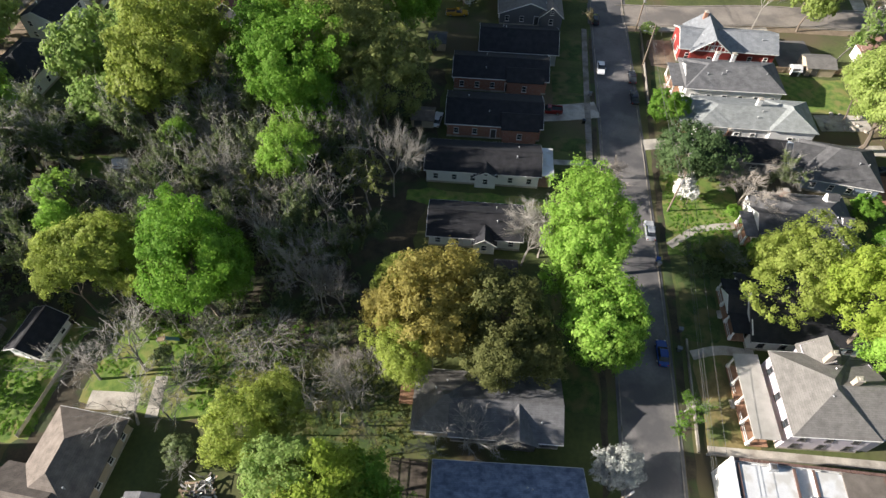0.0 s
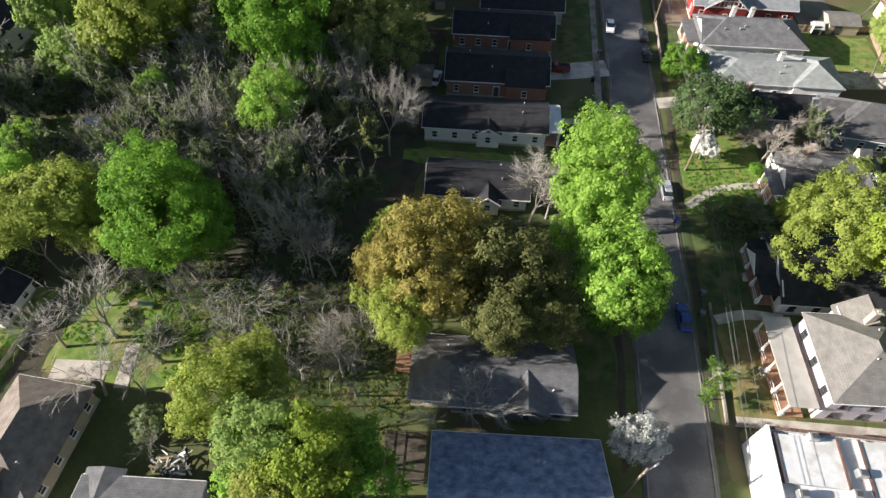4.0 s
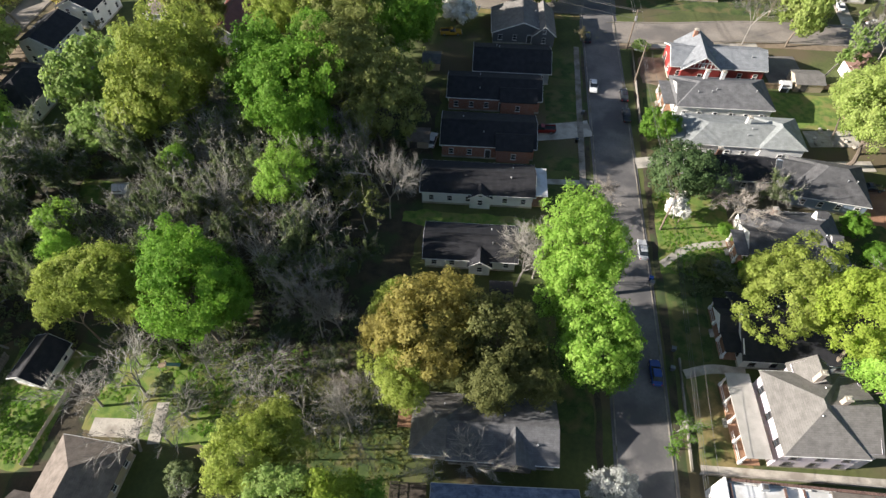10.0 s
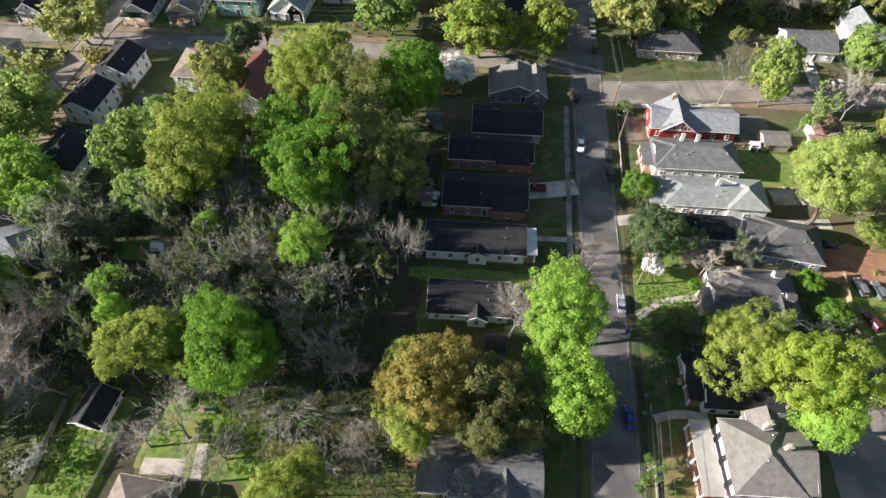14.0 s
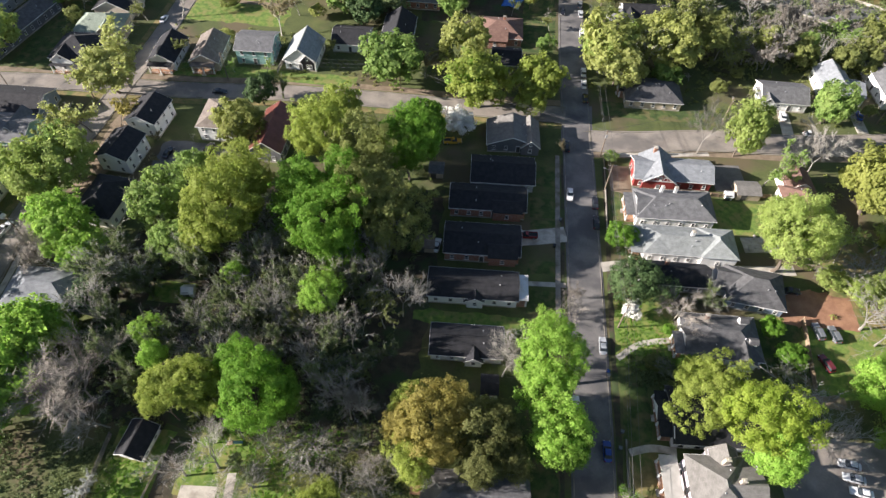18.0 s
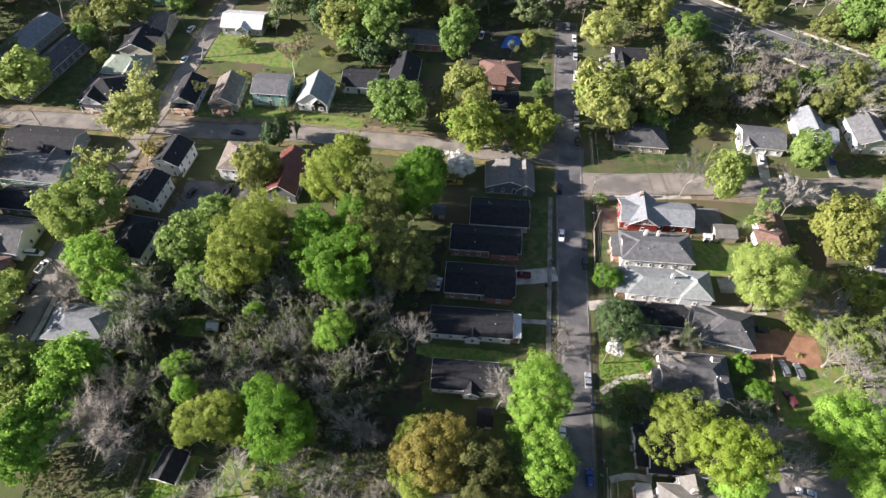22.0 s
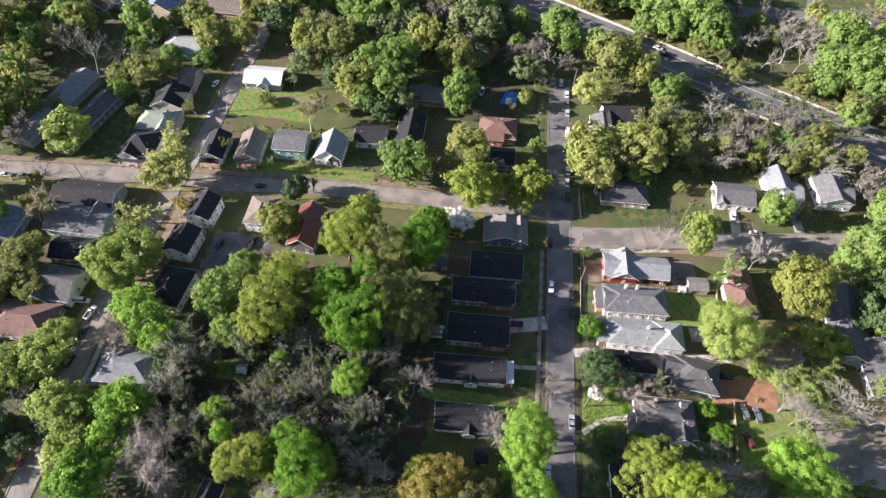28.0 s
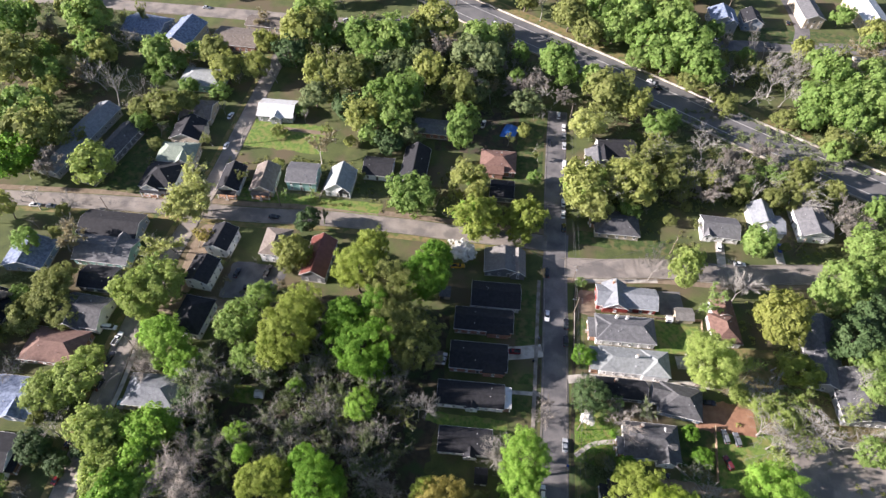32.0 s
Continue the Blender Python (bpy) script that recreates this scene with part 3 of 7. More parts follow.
WORDS = {"acid": "acid yellow-green", "sage": "sage-green", "fresh": "soft green spring", "straw": "straw-green budding", "celadon": "pale green spring", "lime": "bright lime-green spring", "green": "fresh green", "yellow": "yellow-green budding", "gold": "golden-green flowering", "olive": "olive-green half-leafed", "drab": "dull olive half-leafed",
         "orange": "bronze-orange budding", "pale": "pale yellow flowering", "dark": "glossy dark evergreen", "ivy": "dark ivy-clad", "white": "white blossoming",
         "silver": "silvery blossoming", "tan": "tan thinly budding", "pink": "pinkish-grey budding"}
tree_count = 0
FAR_WOOD = {}


def far(x, y):
    return y > 182 or x < -152 or x > 136 or (y > 161 and x > 69)


def own_material(ob, material):
    ob.material_slots[0].link = "OBJECT"
    ob.material_slots[0].material = material


def mesh_arrays(me):
    co = np.empty(len(me.vertices) * 3)
    me.vertices.foreach_get("co", co)
    vi = np.empty(len(me.loops), np.int32)
    me.loops.foreach_get("vertex_index", vi)
    tot = np.empty(len(me.polygons), np.int32)
    me.polygons.foreach_get("loop_total", tot)
    return co.reshape(-1, 3), vi, tot


def join_far(me, m, material):
    """Adds a mesh, placed by m, to the joined far woodland."""
    co, vi, tot = mesh_arrays(me)
    M = np.array(m)
    FAR_WOOD.setdefault(material.name, (material, []))[1].append((co @ M[:3, :3].T + M[:3, 3], vi, tot))


def far_woodland():
    parts, mats, verts, loops, totals, index, off = [], [], [], [], [], [], 0
    for k, (material, items) in enumerate(FAR_WOOD.values()):
        mats.append(material)
        for co, vi, tot in items:
            verts.append(co)
            loops.append(vi + off)
            totals.append(tot)
            index.append(np.full(len(tot), k, np.int32))
            off += len(co)
    verts, loops, totals, index = np.concatenate(verts), np.concatenate(loops), np.concatenate(totals), np.concatenate(index)
    me = bpy.data.meshes.new("far_woodland")
    me.vertices.add(len(verts))
    me.vertices.foreach_set("co", verts.ravel())
    me.loops.add(len(loops))
    me.loops.foreach_set("vertex_index", loops)
    me.polygons.add(len(totals))
    me.polygons.foreach_set("loop_start", np.concatenate([[0], np.cumsum(totals)[:-1]]).astype(np.int32))
    me.polygons.foreach_set("loop_total", totals)
    for m in mats:
        me.materials.append(m)
    me.polygons.foreach_set("material_index", index)
    me.update(calc_edges=True)
    tagged(new("far_woodland", me), "distant mixed spring woodland of green, yellow and bare trees", "woodland", kind="stuff")


def tree(kind, x, y, h, r, tall=1.22, loose=False):
    """A leafy tree: trunk with limbs, and a crown of radius r whose top is at h."""
    global tree_count
    if loose or kind == "ivy" and r > 2.2 and not far(x, y):
        return bare(x, y, h, r * 1.05, 0, kind)
    i = tree_count = tree_count + 1
    base = pose(x, y, -0.05, 0, 0, (i * 137) % 360)
    r *= 1.08
    rz = min(r * tall, h * 0.5)
    ts = Matrix.Diagonal((r * 1.25, r * 1.25, max(h - rz * 0.8, h * 0.4), 1))
    pool = SMALLCROWNS if r < 2.6 else BIGCROWNS if r > 7.4 and y < 125 and -70 < x < 96 else NEARCROWNS if y < 60 and abs(x) < 66 or y < 105 and -62 < x < 62 and r > 4.5 or y < 120 and 62 < x < 96 and r > 5 else CROWNS if y < 155 else MIDCROWNS if y < 235 and -130 < x < 150 else FARCROWNS
    cs = Matrix.Translation((0, 0, h - rz * 0.95)) @ Matrix.Rotation(i * 1.7, 4, "Z") @ Matrix.Diagonal((r, r * (0.9 + 0.2 * ((i * 61) % 10) / 10), rz, 1))
    if far(x, y):
        join_far(TRUNKS[i % 4], base @ ts, BARK)
        join_far(pool[i % len(pool)], base @ cs, LEAF[kind])
        return
    low = h < 3
    t = thing("shrub" if low else "tree", base, ("low %s shrub on the ground" if low else "%s broadleaf tree growing from the ground") % WORDS[kind], "shrub" if low else "tree", "trees of the neighbourhood")
    part_me("trunk", TRUNKS[i % 4], t).matrix_basis = ts
    cr = part_me("crown", pool[i % len(pool)], t)
    cr.matrix_basis = cs
    own_material(cr, LEAF[kind])


def bare(x, y, h, r, pale=0, haze=""):
    """A leafless tree, with a thin haze of buds or ivy if named."""
    global tree_count
    i = tree_count = tree_count + 1
    base = pose(x, y, -0.05, 0, 0, (i * 137) % 360)
    bs = Matrix.Diagonal((r * 2.0, r * 2.0, h, 1))
    bark = PALE_BARK if pale else GREY_BARK
    if far(x, y):
        join_far(FARBARES[i % 6], base @ bs, bark)
        if haze:
            join_far((FARIVY if haze == "ivy" else FARHAZE)[i % 6], base @ bs, LEAF[haze])
        return
    t = thing("bare_tree", base, "leafless %s tree %s on rough ground" % ("pale-barked" if pale else "grey-brown", "clad in dark ivy" if haze == "ivy" else "with thin buds" if haze else "with forking twigs"), "tree", "bare trees of the neighbourhood")
    near = y < 104
    twiggy = pale == 2 or haze in ("pink", "tan") and near
    b = part_me("crown", TWIGGY[i % 3] if twiggy else (BARES if near else FARBARES)[i % 6], t)
    b.matrix_basis = bs
    own_material(b, TWIG_BARK if twiggy and not pale else bark)
    if haze and not twiggy:
        c = part_me("foliage", ((IVY if near else FARIVY) if haze == "ivy" else HAZE if near else FARHAZE)[i % 6], t)
        c.matrix_basis = bs
        own_material(c, LEAF[haze])


# ---------------------------------------------------------------- houses
def roof_bm(w, d, z, rise, kind, over=0.45, thick=0.16):
    """Gable along x, gable along y, or hip; over a w by d plan at eave height z."""
    a, b = w / 2 + over, d / 2 + over
    e = z - over * rise / (min(w, d) / 2)
    top = z + rise
    if kind == "gx":
        P = [(-a, -b, e), (a, -b, e), (a, b, e), (-a, b, e), (-a, 0, top), (a, 0, top)]
        F = [(0, 1, 5, 4), (2, 3, 4, 5)]
    elif kind == "gy":
        P = [(-a, -b, e), (a, -b, e), (a, b, e), (-a, b, e), (0, -b, top), (0, b, top)]
        F = [(1, 2, 5, 4), (3, 0, 4, 5)]
    elif kind == "hip" and a >= b:
        k = a - b * 0.95
        P = [(-a, -b, e), (a, -b, e), (a, b, e), (-a, b, e), (-k, 0, top), (k, 0, top)]
        F = [(0, 1, 5, 4), (2, 3, 4, 5), (1, 2, 5), (3, 0, 4)]
    else:
        k = b - a * 0.95
        P = [(-a, -b, e), (a, -b, e), (a, b, e), (-a, b, e), (0, -k, top), (0, k, top)]
        F = [(1, 2, 5, 4), (3, 0, 4, 5), (0, 1, 4), (2, 3, 5)]
    n = len(P)
    P = P + [(x, y, zz - thick) for x, y, zz in P]
    F2 = [tuple(n + i for i in f[::-1]) for f in F]
    rim = {}
    for f in F:
        for i in range(len(f)):
            p, q = f[i], f[(i + 1) % len(f)]
            if (q, p) in rim:
                del rim[(q, p)]
            else:
                rim[(p, q)] = 1
    S = [(p, n + p, n + q, q) for p, q in rim]
    bm = bmesh.new()
    vs = [bm.verts.new(p) for p in P]
    for f in F + F2 + S:
        bm.faces.new([vs[i] for i in f])
    bmesh.ops.recalc_face_normals(bm, faces=bm.faces[:])
    return bm


def wall_bm(w, d, z, rise, kind):
    x, y = w / 2, d / 2
    P = [(-x, -y, -0.2), (x, -y, -0.2), (x, y, -0.2), (-x, y, -0.2), (-x, -y, z), (x, -y, z), (x, y, z), (-x, y, z)]
    F = [(0, 1, 5, 4), (1, 2, 6, 5), (2, 3, 7, 6), (3, 0, 4, 7), (3, 2, 1, 0)]
    if kind == "gx":
        P += [(-x, 0, z + rise - 0.12), (x, 0, z + rise - 0.12)]
        F += [(5, 6, 9), (7, 4, 8)]
    elif kind == "gy":
        P += [(0, -y, z + rise - 0.12), (0, y, z + rise - 0.12)]
        F += [(4, 5, 8), (6, 7, 9)]
    return poly(P, F)


WINDOW_MESH = {}


def window(parent, w, h, m, trim=None):
    """A sash window: frame with a meeting rail, a sill and a glass pane, facing -y at m."""
    key = (round(w, 1), round(h, 1), trim)
    if key not in WINDOW_MESH:
        f = 0.075
        X, Z = (-w / 2, -w / 2 + f, w / 2 - f, w / 2), (-h / 2, -h / 2 + f, -0.04, 0.04, h / 2 - f, h / 2)
        bm = bmesh.new()
        g = [[bm.verts.new((x, -0.08, z)) for x in X] for z in Z]
        cells = [bm.faces.new((g[j][i], g[j][i + 1], g[j + 1][i + 1], g[j + 1][i])) for j in range(5) for i in range(3) if not (i == 1 and j in (1, 3))]
        ext = bmesh.ops.extrude_face_region(bm, geom=cells)
        bmesh.ops.translate(bm, vec=(0, 0.1, 0), verts=[v for v in ext["geom"] if isinstance(v, bmesh.types.BMVert)])
        bmesh.ops.recalc_face_normals(bm, faces=bm.faces[:])
        meshes = []
        for name, b, material in (("window", bm, trim or TRIM), ("pane", boxes((0, -0.01, 0, w - 0.14, 0.03, h - 0.14)), GLASS), ("sill", boxes((0, -0.09, -h / 2 - 0.04, w + 0.16, 0.2, 0.07)), trim or TRIM)):
            me = bpy.data.meshes.new(name)
            b.to_mesh(me)
            b.free()
            me.materials.append(material)
            meshes.append(me)
        WINDOW_MESH[key] = meshes
    fm, pm, sm = WINDOW_MESH[key]
    wnd = part_me("window", fm, parent)
    wnd.matrix_basis = m
    part_me("pane", pm, wnd)
    part_me("sill", sm, wnd)
    return wnd


def facing(side, w, d, along, z):
    """The pose of an opening on a wall: 0 near, 1 far, 2 left, 3 right."""
    return [pose(along, -d / 2 - 0.02, z, 0, 0, 0), pose(along, d / 2 + 0.02, z, 0, 0, 180), pose(-w / 2 - 0.02, along, z, 0, 0, -90), pose(w / 2 + 0.02, along, z, 0, 0, 90)][side]


HOUSE_SPOTS = []


def house(x, y, rot, w, d, eave, rise, kind, roof, wall, label, storeys=1, door=2, chimney=None, wings=(), porch=None, vents=2, trim=None, stack=None):
    HOUSE_SPOTS.append((x, y, max(w, d) / 2))
    h = thing("house", pose(x, y, 0, 0, 0, rot), label, "house", "houses of the neighbourhood")
    part("wall", wall_bm(w, d, eave, rise, kind), WALL[wall], h, uv=True)
    part("foundation", boxes((0, 0, 0.12, w + 0.12, d + 0.12, 0.5)), CONCRETE, h, "grey concrete foundation")
    part("roof", roof_bm(w, d, eave, rise, kind), ROOF[roof], h, uv=True)
    a, b = w / 2 + 0.45, d / 2 + 0.45
    e = eave - 0.45 * rise / (min(w, d) / 2) - 0.14
    for q in (-1, 1):
        part("gutter", boxes((0, q * (b + 0.03), e, 2 * a, 0.12, 0.14) if kind != "gy" else (q * (a + 0.03), 0, e, 0.12, 2 * b, 0.14)), TRIM, h, "white metal gutter")
    if kind == "gx":
        part("ridge_cap", boxes((0, 0, eave + rise + 0.01, 2 * a, 0.3, 0.05)), ROOF[roof], h, uv=True)
    elif kind == "gy":
        part("ridge_cap", boxes((0, 0, eave + rise + 0.01, 0.3, 2 * b, 0.05)), ROOF[roof], h, uv=True)
    if kind in ("gx", "gy"):
        for q in (-1, 1):
            for k in (-1, 1):
                A, B = ((q * (a + 0.03), k * b, e + 0.12), (q * (a + 0.03), 0, eave + rise - 0.02)) if kind == "gx" else ((k * a, q * (b + 0.03), e + 0.12), (0, q * (b + 0.03), eave + rise - 0.02))
                o = Vector((0.03, 0, 0)) if kind == "gx" else Vector((0, 0.03, 0))
                A, B, u = Vector(A), Vector(B), Vector((0, 0, 0.26))
                part("bargeboard", poly([A - o - u, A + o - u, A + o, A - o, B - o - u, B + o - u, B + o, B - o], [(0, 1, 2, 3), (4, 5, 6, 7), (0, 1, 5, 4), (1, 2, 6, 5), (2, 3, 7, 6), (3, 0, 4, 7)]), trim or TRIM, h, "painted bargeboard")
    for s in range(storeys):
        zc = 1.55 + s * 2.8 if storeys > 1 else min(1.75, eave * 0.55)
        for side, length in ((0, w), (2, d), (3, d)):
            n = max(1, int(length / 3.2))
            for k in range(n):
                al = (k + 0.5) / n * length - length / 2
                if s == 0 and side == door and k == n // 2:
                    dr = part("door", boxes((0, -0.02, 0, 1.0, 0.08, 2.1), (0, -0.06, 0.5, 0.6, 0.04, 0.8), (0, -0.06, -0.55, 0.6, 0.04, 0.7)), DARKTRIM, h, "dark panelled door")
                    dr.matrix_basis = facing(side, w, d, al, 1.35)
                    part("door_frame", boxes((-0.58, -0.02, 0, 0.14, 0.12, 2.2), (0.58, -0.02, 0, 0.14, 0.12, 2.2), (0, -0.02, 1.15, 1.3, 0.12, 0.14)), TRIM, dr)
                else:
                    window(h, 1.0, 1.45, facing(side, w, d, al, zc), trim=trim)
    if chimney:
        for cx, cy, cz in chimney:
            c = part("chimney", boxes((cx, cy, cz - 1.2, 0.85, 0.7, 2.6), bevel=0.02), stack or BRICKRED, h, "pale painted chimney" if stack else "red brick chimney")
            part("chimney_cap", boxes((cx, cy, cz + 0.16, 1.05, 0.9, 0.14), (cx, cy, cz + 0.3, 0.4, 0.4, 0.2)), CONCRETE, c)
    r = random.Random(int(x * 7 + y * 13))
    for k in range(vents):
        vx, vy = r.uniform(-0.35, 0.35) * w, r.uniform(0.12, 0.3) * d * r.choice((-1, 1))
        if kind == "gy":
            vx, vy = r.uniform(0.12, 0.3) * w * r.choice((-1, 1)), r.uniform(-0.35, 0.35) * d
            vz = eave + rise * (1 - abs(vx) / (w / 2))
        else:
            vz = eave + rise * (1 - abs(vy) / (d / 2))
        bm = bmesh.new()
        tube(bm, (vx, vy, vz - 0.3), (vx, vy, vz + 0.45), 0.08, 0.08, 8)
        tube(bm, (vx, vy, vz + 0.4), (vx, vy, vz + 0.5), 0.15, 0.06, 8)
        part("roof_vent", bm, STEEL, h, "small metal roof vent")
    for wx, wy, ww, wd, we, wr, wk in wings:
        g = part("wing", wall_bm(ww, wd, we, wr, wk), WALL[wall], h, uv=True)
        g.location = (wx, wy, 0)
        part("roof", roof_bm(ww, wd, we, wr, wk, 0.4), ROOF[roof], g, uv=True)
        at = Matrix.Translation((wx, wy, 0))
        if wk == "gy":
            for k in (-1, 1):
                A, B = Vector((k * (ww / 2 + 0.4), -wd / 2 - 0.43, we - 0.8 * wr / ww)), Vector((0, -wd / 2 - 0.43, we + wr - 0.02))
                o, u = Vector((0, 0.03, 0)), Vector((0, 0, 0.24))
                bb = part("bargeboard", poly([A - o - u, A + o - u, A + o, A - o, B - o - u, B + o - u, B + o, B - o], [(0, 1, 2, 3), (4, 5, 6, 7), (0, 1, 5, 4), (1, 2, 6, 5), (2, 3, 7, 6), (3, 0, 4, 7)]), trim or TRIM, g, "painted bargeboard")
        if wk == "gy" and wr > 1.1:
            window(h, 0.8, 0.9, at @ facing(0, ww, wd, 0, we + wr * 0.28), trim=trim)
        if ww > 3:
            window(h, 1.0, 1.4, at @ facing(0, ww, wd, 0, min(1.75, we * 0.55)), trim=trim)
    if porch:
        px, py, pw, pd, pz, pr = porch
        p = part("porch_deck", boxes((px, py, 0.3, pw, pd, 0.25)), TERRACOTTA, h, "reddish-brown boarded porch floor")
        part("porch_roof", boxes((px, py, pz, pw + 0.5, pd + 0.5, 0.16)), ROOF[pr], p, uv=True)
        n = max(2, int(max(pw, pd) / 2.6) + 1)
        for k in range(n):
            f = k / (n - 1) - 0.5
            ps = ((px - pw / 2 + 0.15 if px < 0 else px + pw / 2 - 0.15), py + f * (pd - 0.4)) if pd > pw else (px + f * (pw - 0.4), (py - pd / 2 + 0.15 if py < 0 else py + pd / 2 - 0.15))
            part("porch_post", boxes((*ps, 0.42 + (pz - 0.5) / 2, 0.24, 0.24, pz - 0.5), (*ps, 0.8, 0.42, 0.42, 0.8)), TRIM, p)
        part("steps", boxes(*((px + (-pw / 2 - 0.2 - 0.28 * k if pd > pw else 0), py + (0 if pd > pw else -pd / 2 - 0.2 - 0.28 * k), 0.2 - 0.09 * k, 0.3 if pd > pw else 1.4, 1.4 if pd > pw else 0.3, 0.4 - 0.15 * k) for k in range(2))), CONCRETE, p)
        for q in (-1, 1):
            for zz in (0.6, 1.15):
                part("rail", boxes((px - pw / 2 + 0.12 if px < 0 else px + pw / 2 - 0.12, py + q * pd * 0.3, zz, 0.07, pd * 0.36, 0.07) if pd > pw else (px + q * pw * 0.3, py - pd / 2 + 0.12, zz, pw * 0.36, 0.07, 0.07)), TRIM, p)
    return h


# ---------------------------------------------------------------- cars
def loft(sections):
    """Closed skin through cross-sections (x, half_width, bottom, top, shoulder)."""
    bm = bmesh.new()
    rings = []
    for x, hw, z0, z1, inset in sections:
        zs = z0 + (z1 - z0) * 0.55
        rings.append([bm.verts.new(p) for p in ((x, -hw * 0.94, z0), (x, -hw, zs), (x, -hw + inset, z1), (x, hw - inset, z1), (x, hw, zs), (x, hw * 0.94, z0))])
    for A, B in zip(rings, rings[1:]):
        for k in range(6):
            bm.faces.new((A[k], A[(k + 1) % 6], B[(k + 1) % 6], B[k]))
    bm.faces.new(rings[0])
    bm.faces.new(rings[-1][::-1])
    bmesh.ops.recalc_face_normals(bm, faces=bm.faces[:])
    return bm


def make_car(colour, style):
    tall = {"sedan": 0.0, "suv": 0.22, "van": 0.45, "pickup": 0.25}[style]
    base = thing({"sedan": "car", "suv": "suv", "van": "van", "pickup": "pickup_truck"}[style], Matrix.Identity(4), "%s %s parked on the ground" % (colour, {"sedan": "saloon car", "suv": "sport utility car", "van": "delivery van", "pickup": "pickup truck"}[style]), {"pickup": "truck", "van": "van"}.get(style, "car"), "parked vehicles")
    L = {"sedan": 4.6, "suv": 4.7, "van": 5.6, "pickup": 5.5}[style] / 2
    b = 0.78 + tall * 0.6
    P = CARPAINT[colour]
    part("body", loft([(-L, 0.72, 0.42, b - 0.12, 0.1), (-L + 0.15, 0.86, 0.28, b, 0.1), (-L * 0.4, 0.91, 0.24, b + 0.05, 0.08), (L * 0.35, 0.91, 0.24, b + 0.04, 0.08), (L - 0.25, 0.86, 0.28, b - 0.08, 0.12), (L, 0.7, 0.42, b - 0.22, 0.12)]), P, base, "%s painted body" % colour, smooth=False)
    top = 1.45 + tall
    x0, x1 = {"sedan": (-L * 0.72, L * 0.42), "suv": (-L * 0.93, L * 0.42), "van": (-L * 0.96, L * 0.66), "pickup": (-L * 0.12, L * 0.45)}[style]
    f0 = 0.55 if style == "sedan" else 0.18
    part("window", loft([(x0, 0.78, b - 0.02, b + 0.02, 0.06), (x0 + f0, 0.80, b, top - 0.05, 0.2), (x1 - 0.75, 0.80, b, top - 0.05, 0.2), (x1, 0.78, b - 0.06, b, 0.06)]), GLASS, base, "dark tinted glass")
    part("roof", loft([(x0 + f0 - 0.05, 0.6, top - 0.09, top - 0.02, 0.1), (x0 + f0 + 0.25, 0.65, top - 0.09, top + 0.03, 0.1), (x1 - 1.0, 0.65, top - 0.09, top + 0.03, 0.1), (x1 - 0.72, 0.6, top - 0.09, top - 0.03, 0.1)]), P, base)
    if style == "pickup":
        part("cargo_bed", boxes((-L * 0.56, 0, b + 0.08, L * 0.8, 1.4, 0.04)), RUBBER, base, "black bed liner")
        part("bed_side", boxes((-L * 0.56, 0.8, b + 0.18, L * 0.84, 0.12, 0.3), (-L * 0.56, -0.8, b + 0.18, L * 0.84, 0.12, 0.3), (-L * 0.97, 0, b + 0.18, 0.1, 1.7, 0.3)), P, base)
    for s in (-1, 1):
        part("headlight", boxes((L - 0.1, s * 0.6, b - 0.2, 0.16, 0.3, 0.14), bevel=0.02), LAMPGLASS, base, "clear headlight")
        part("tail_light", boxes((-L + 0.06, s * 0.64, b - 0.12, 0.12, 0.24, 0.18), bevel=0.02), REDLENS, base, "red tail light")
        part("wing_mirror", boxes((x1 - 0.35, s * 0.97, b + 0.12, 0.14, 0.16, 0.12), bevel=0.02), P, base)
        for wx in (-L * 0.62, L * 0.62):
            bm = bmesh.new()
            tube(bm, (wx, s * 0.66, 0.33), (wx, s * 0.93, 0.33), 0.33, 0.33, 14)
            wl = part("wheel", bm, RUBBER, base, "black rubber tyre")
            bm = bmesh.new()
            tube(bm, (wx, s * 0.9, 0.33), (wx, s * 0.945, 0.33), 0.21, 0.18, 10)
            part("rim", bm, STEEL, wl)
    part("bumper", boxes((L - 0.02, 0, 0.42, 0.12, 1.5, 0.2), (-L + 0.02, 0, 0.42, 0.12, 1.5, 0.2), bevel=0.04), P if style != "pickup" else STEEL, base)
    return base


CARS = {}


def car(colour, style, x, y, rot, z=0.03):
    m = pose(x, y, z, 0, 0, rot)
    if (colour, style) not in CARS:
        CARS[colour, style] = make_car(colour, style)
        CARS[colour, style].matrix_basis = m
        return CARS[colour, style]
    return copy_thing(CARS[colour, style], m)

# ---------------------------------------------------------------- houses, street by street
house(8.39, 17.25, 4, 19.55, 14.37, 3.45, 2.99, "gx", "slate", "grey", "long house with slate-blue mottled shingle roof beside the street", chimney=None)
house(7.1, 33.0, 3, 15.3, 9.0, 3.22, 1.7, "gx", "grey", "dark", "small grey-shingled house shaded by trees", trim=DARKTRIM, wings=[(1.72, -2.88, 5.17, 4.60, 3.22, 1.72, "gy")])
house(-1.6, 32.9, 3, 8.6, 8.6, 3.22, 1.9, "hip", "taupe", "tan", "brown shingled rear house among bare trees")
house(-0.46, 67.0, 3, 16.10, 7.6, 3.4, 2.0, "gx", "charcoal", "white", "dark-roofed cottage with a small white gabled front", wings=[(1.72, -3.6, 3.68, 2.76, 3.10, 1.38, "gy")], door=0)
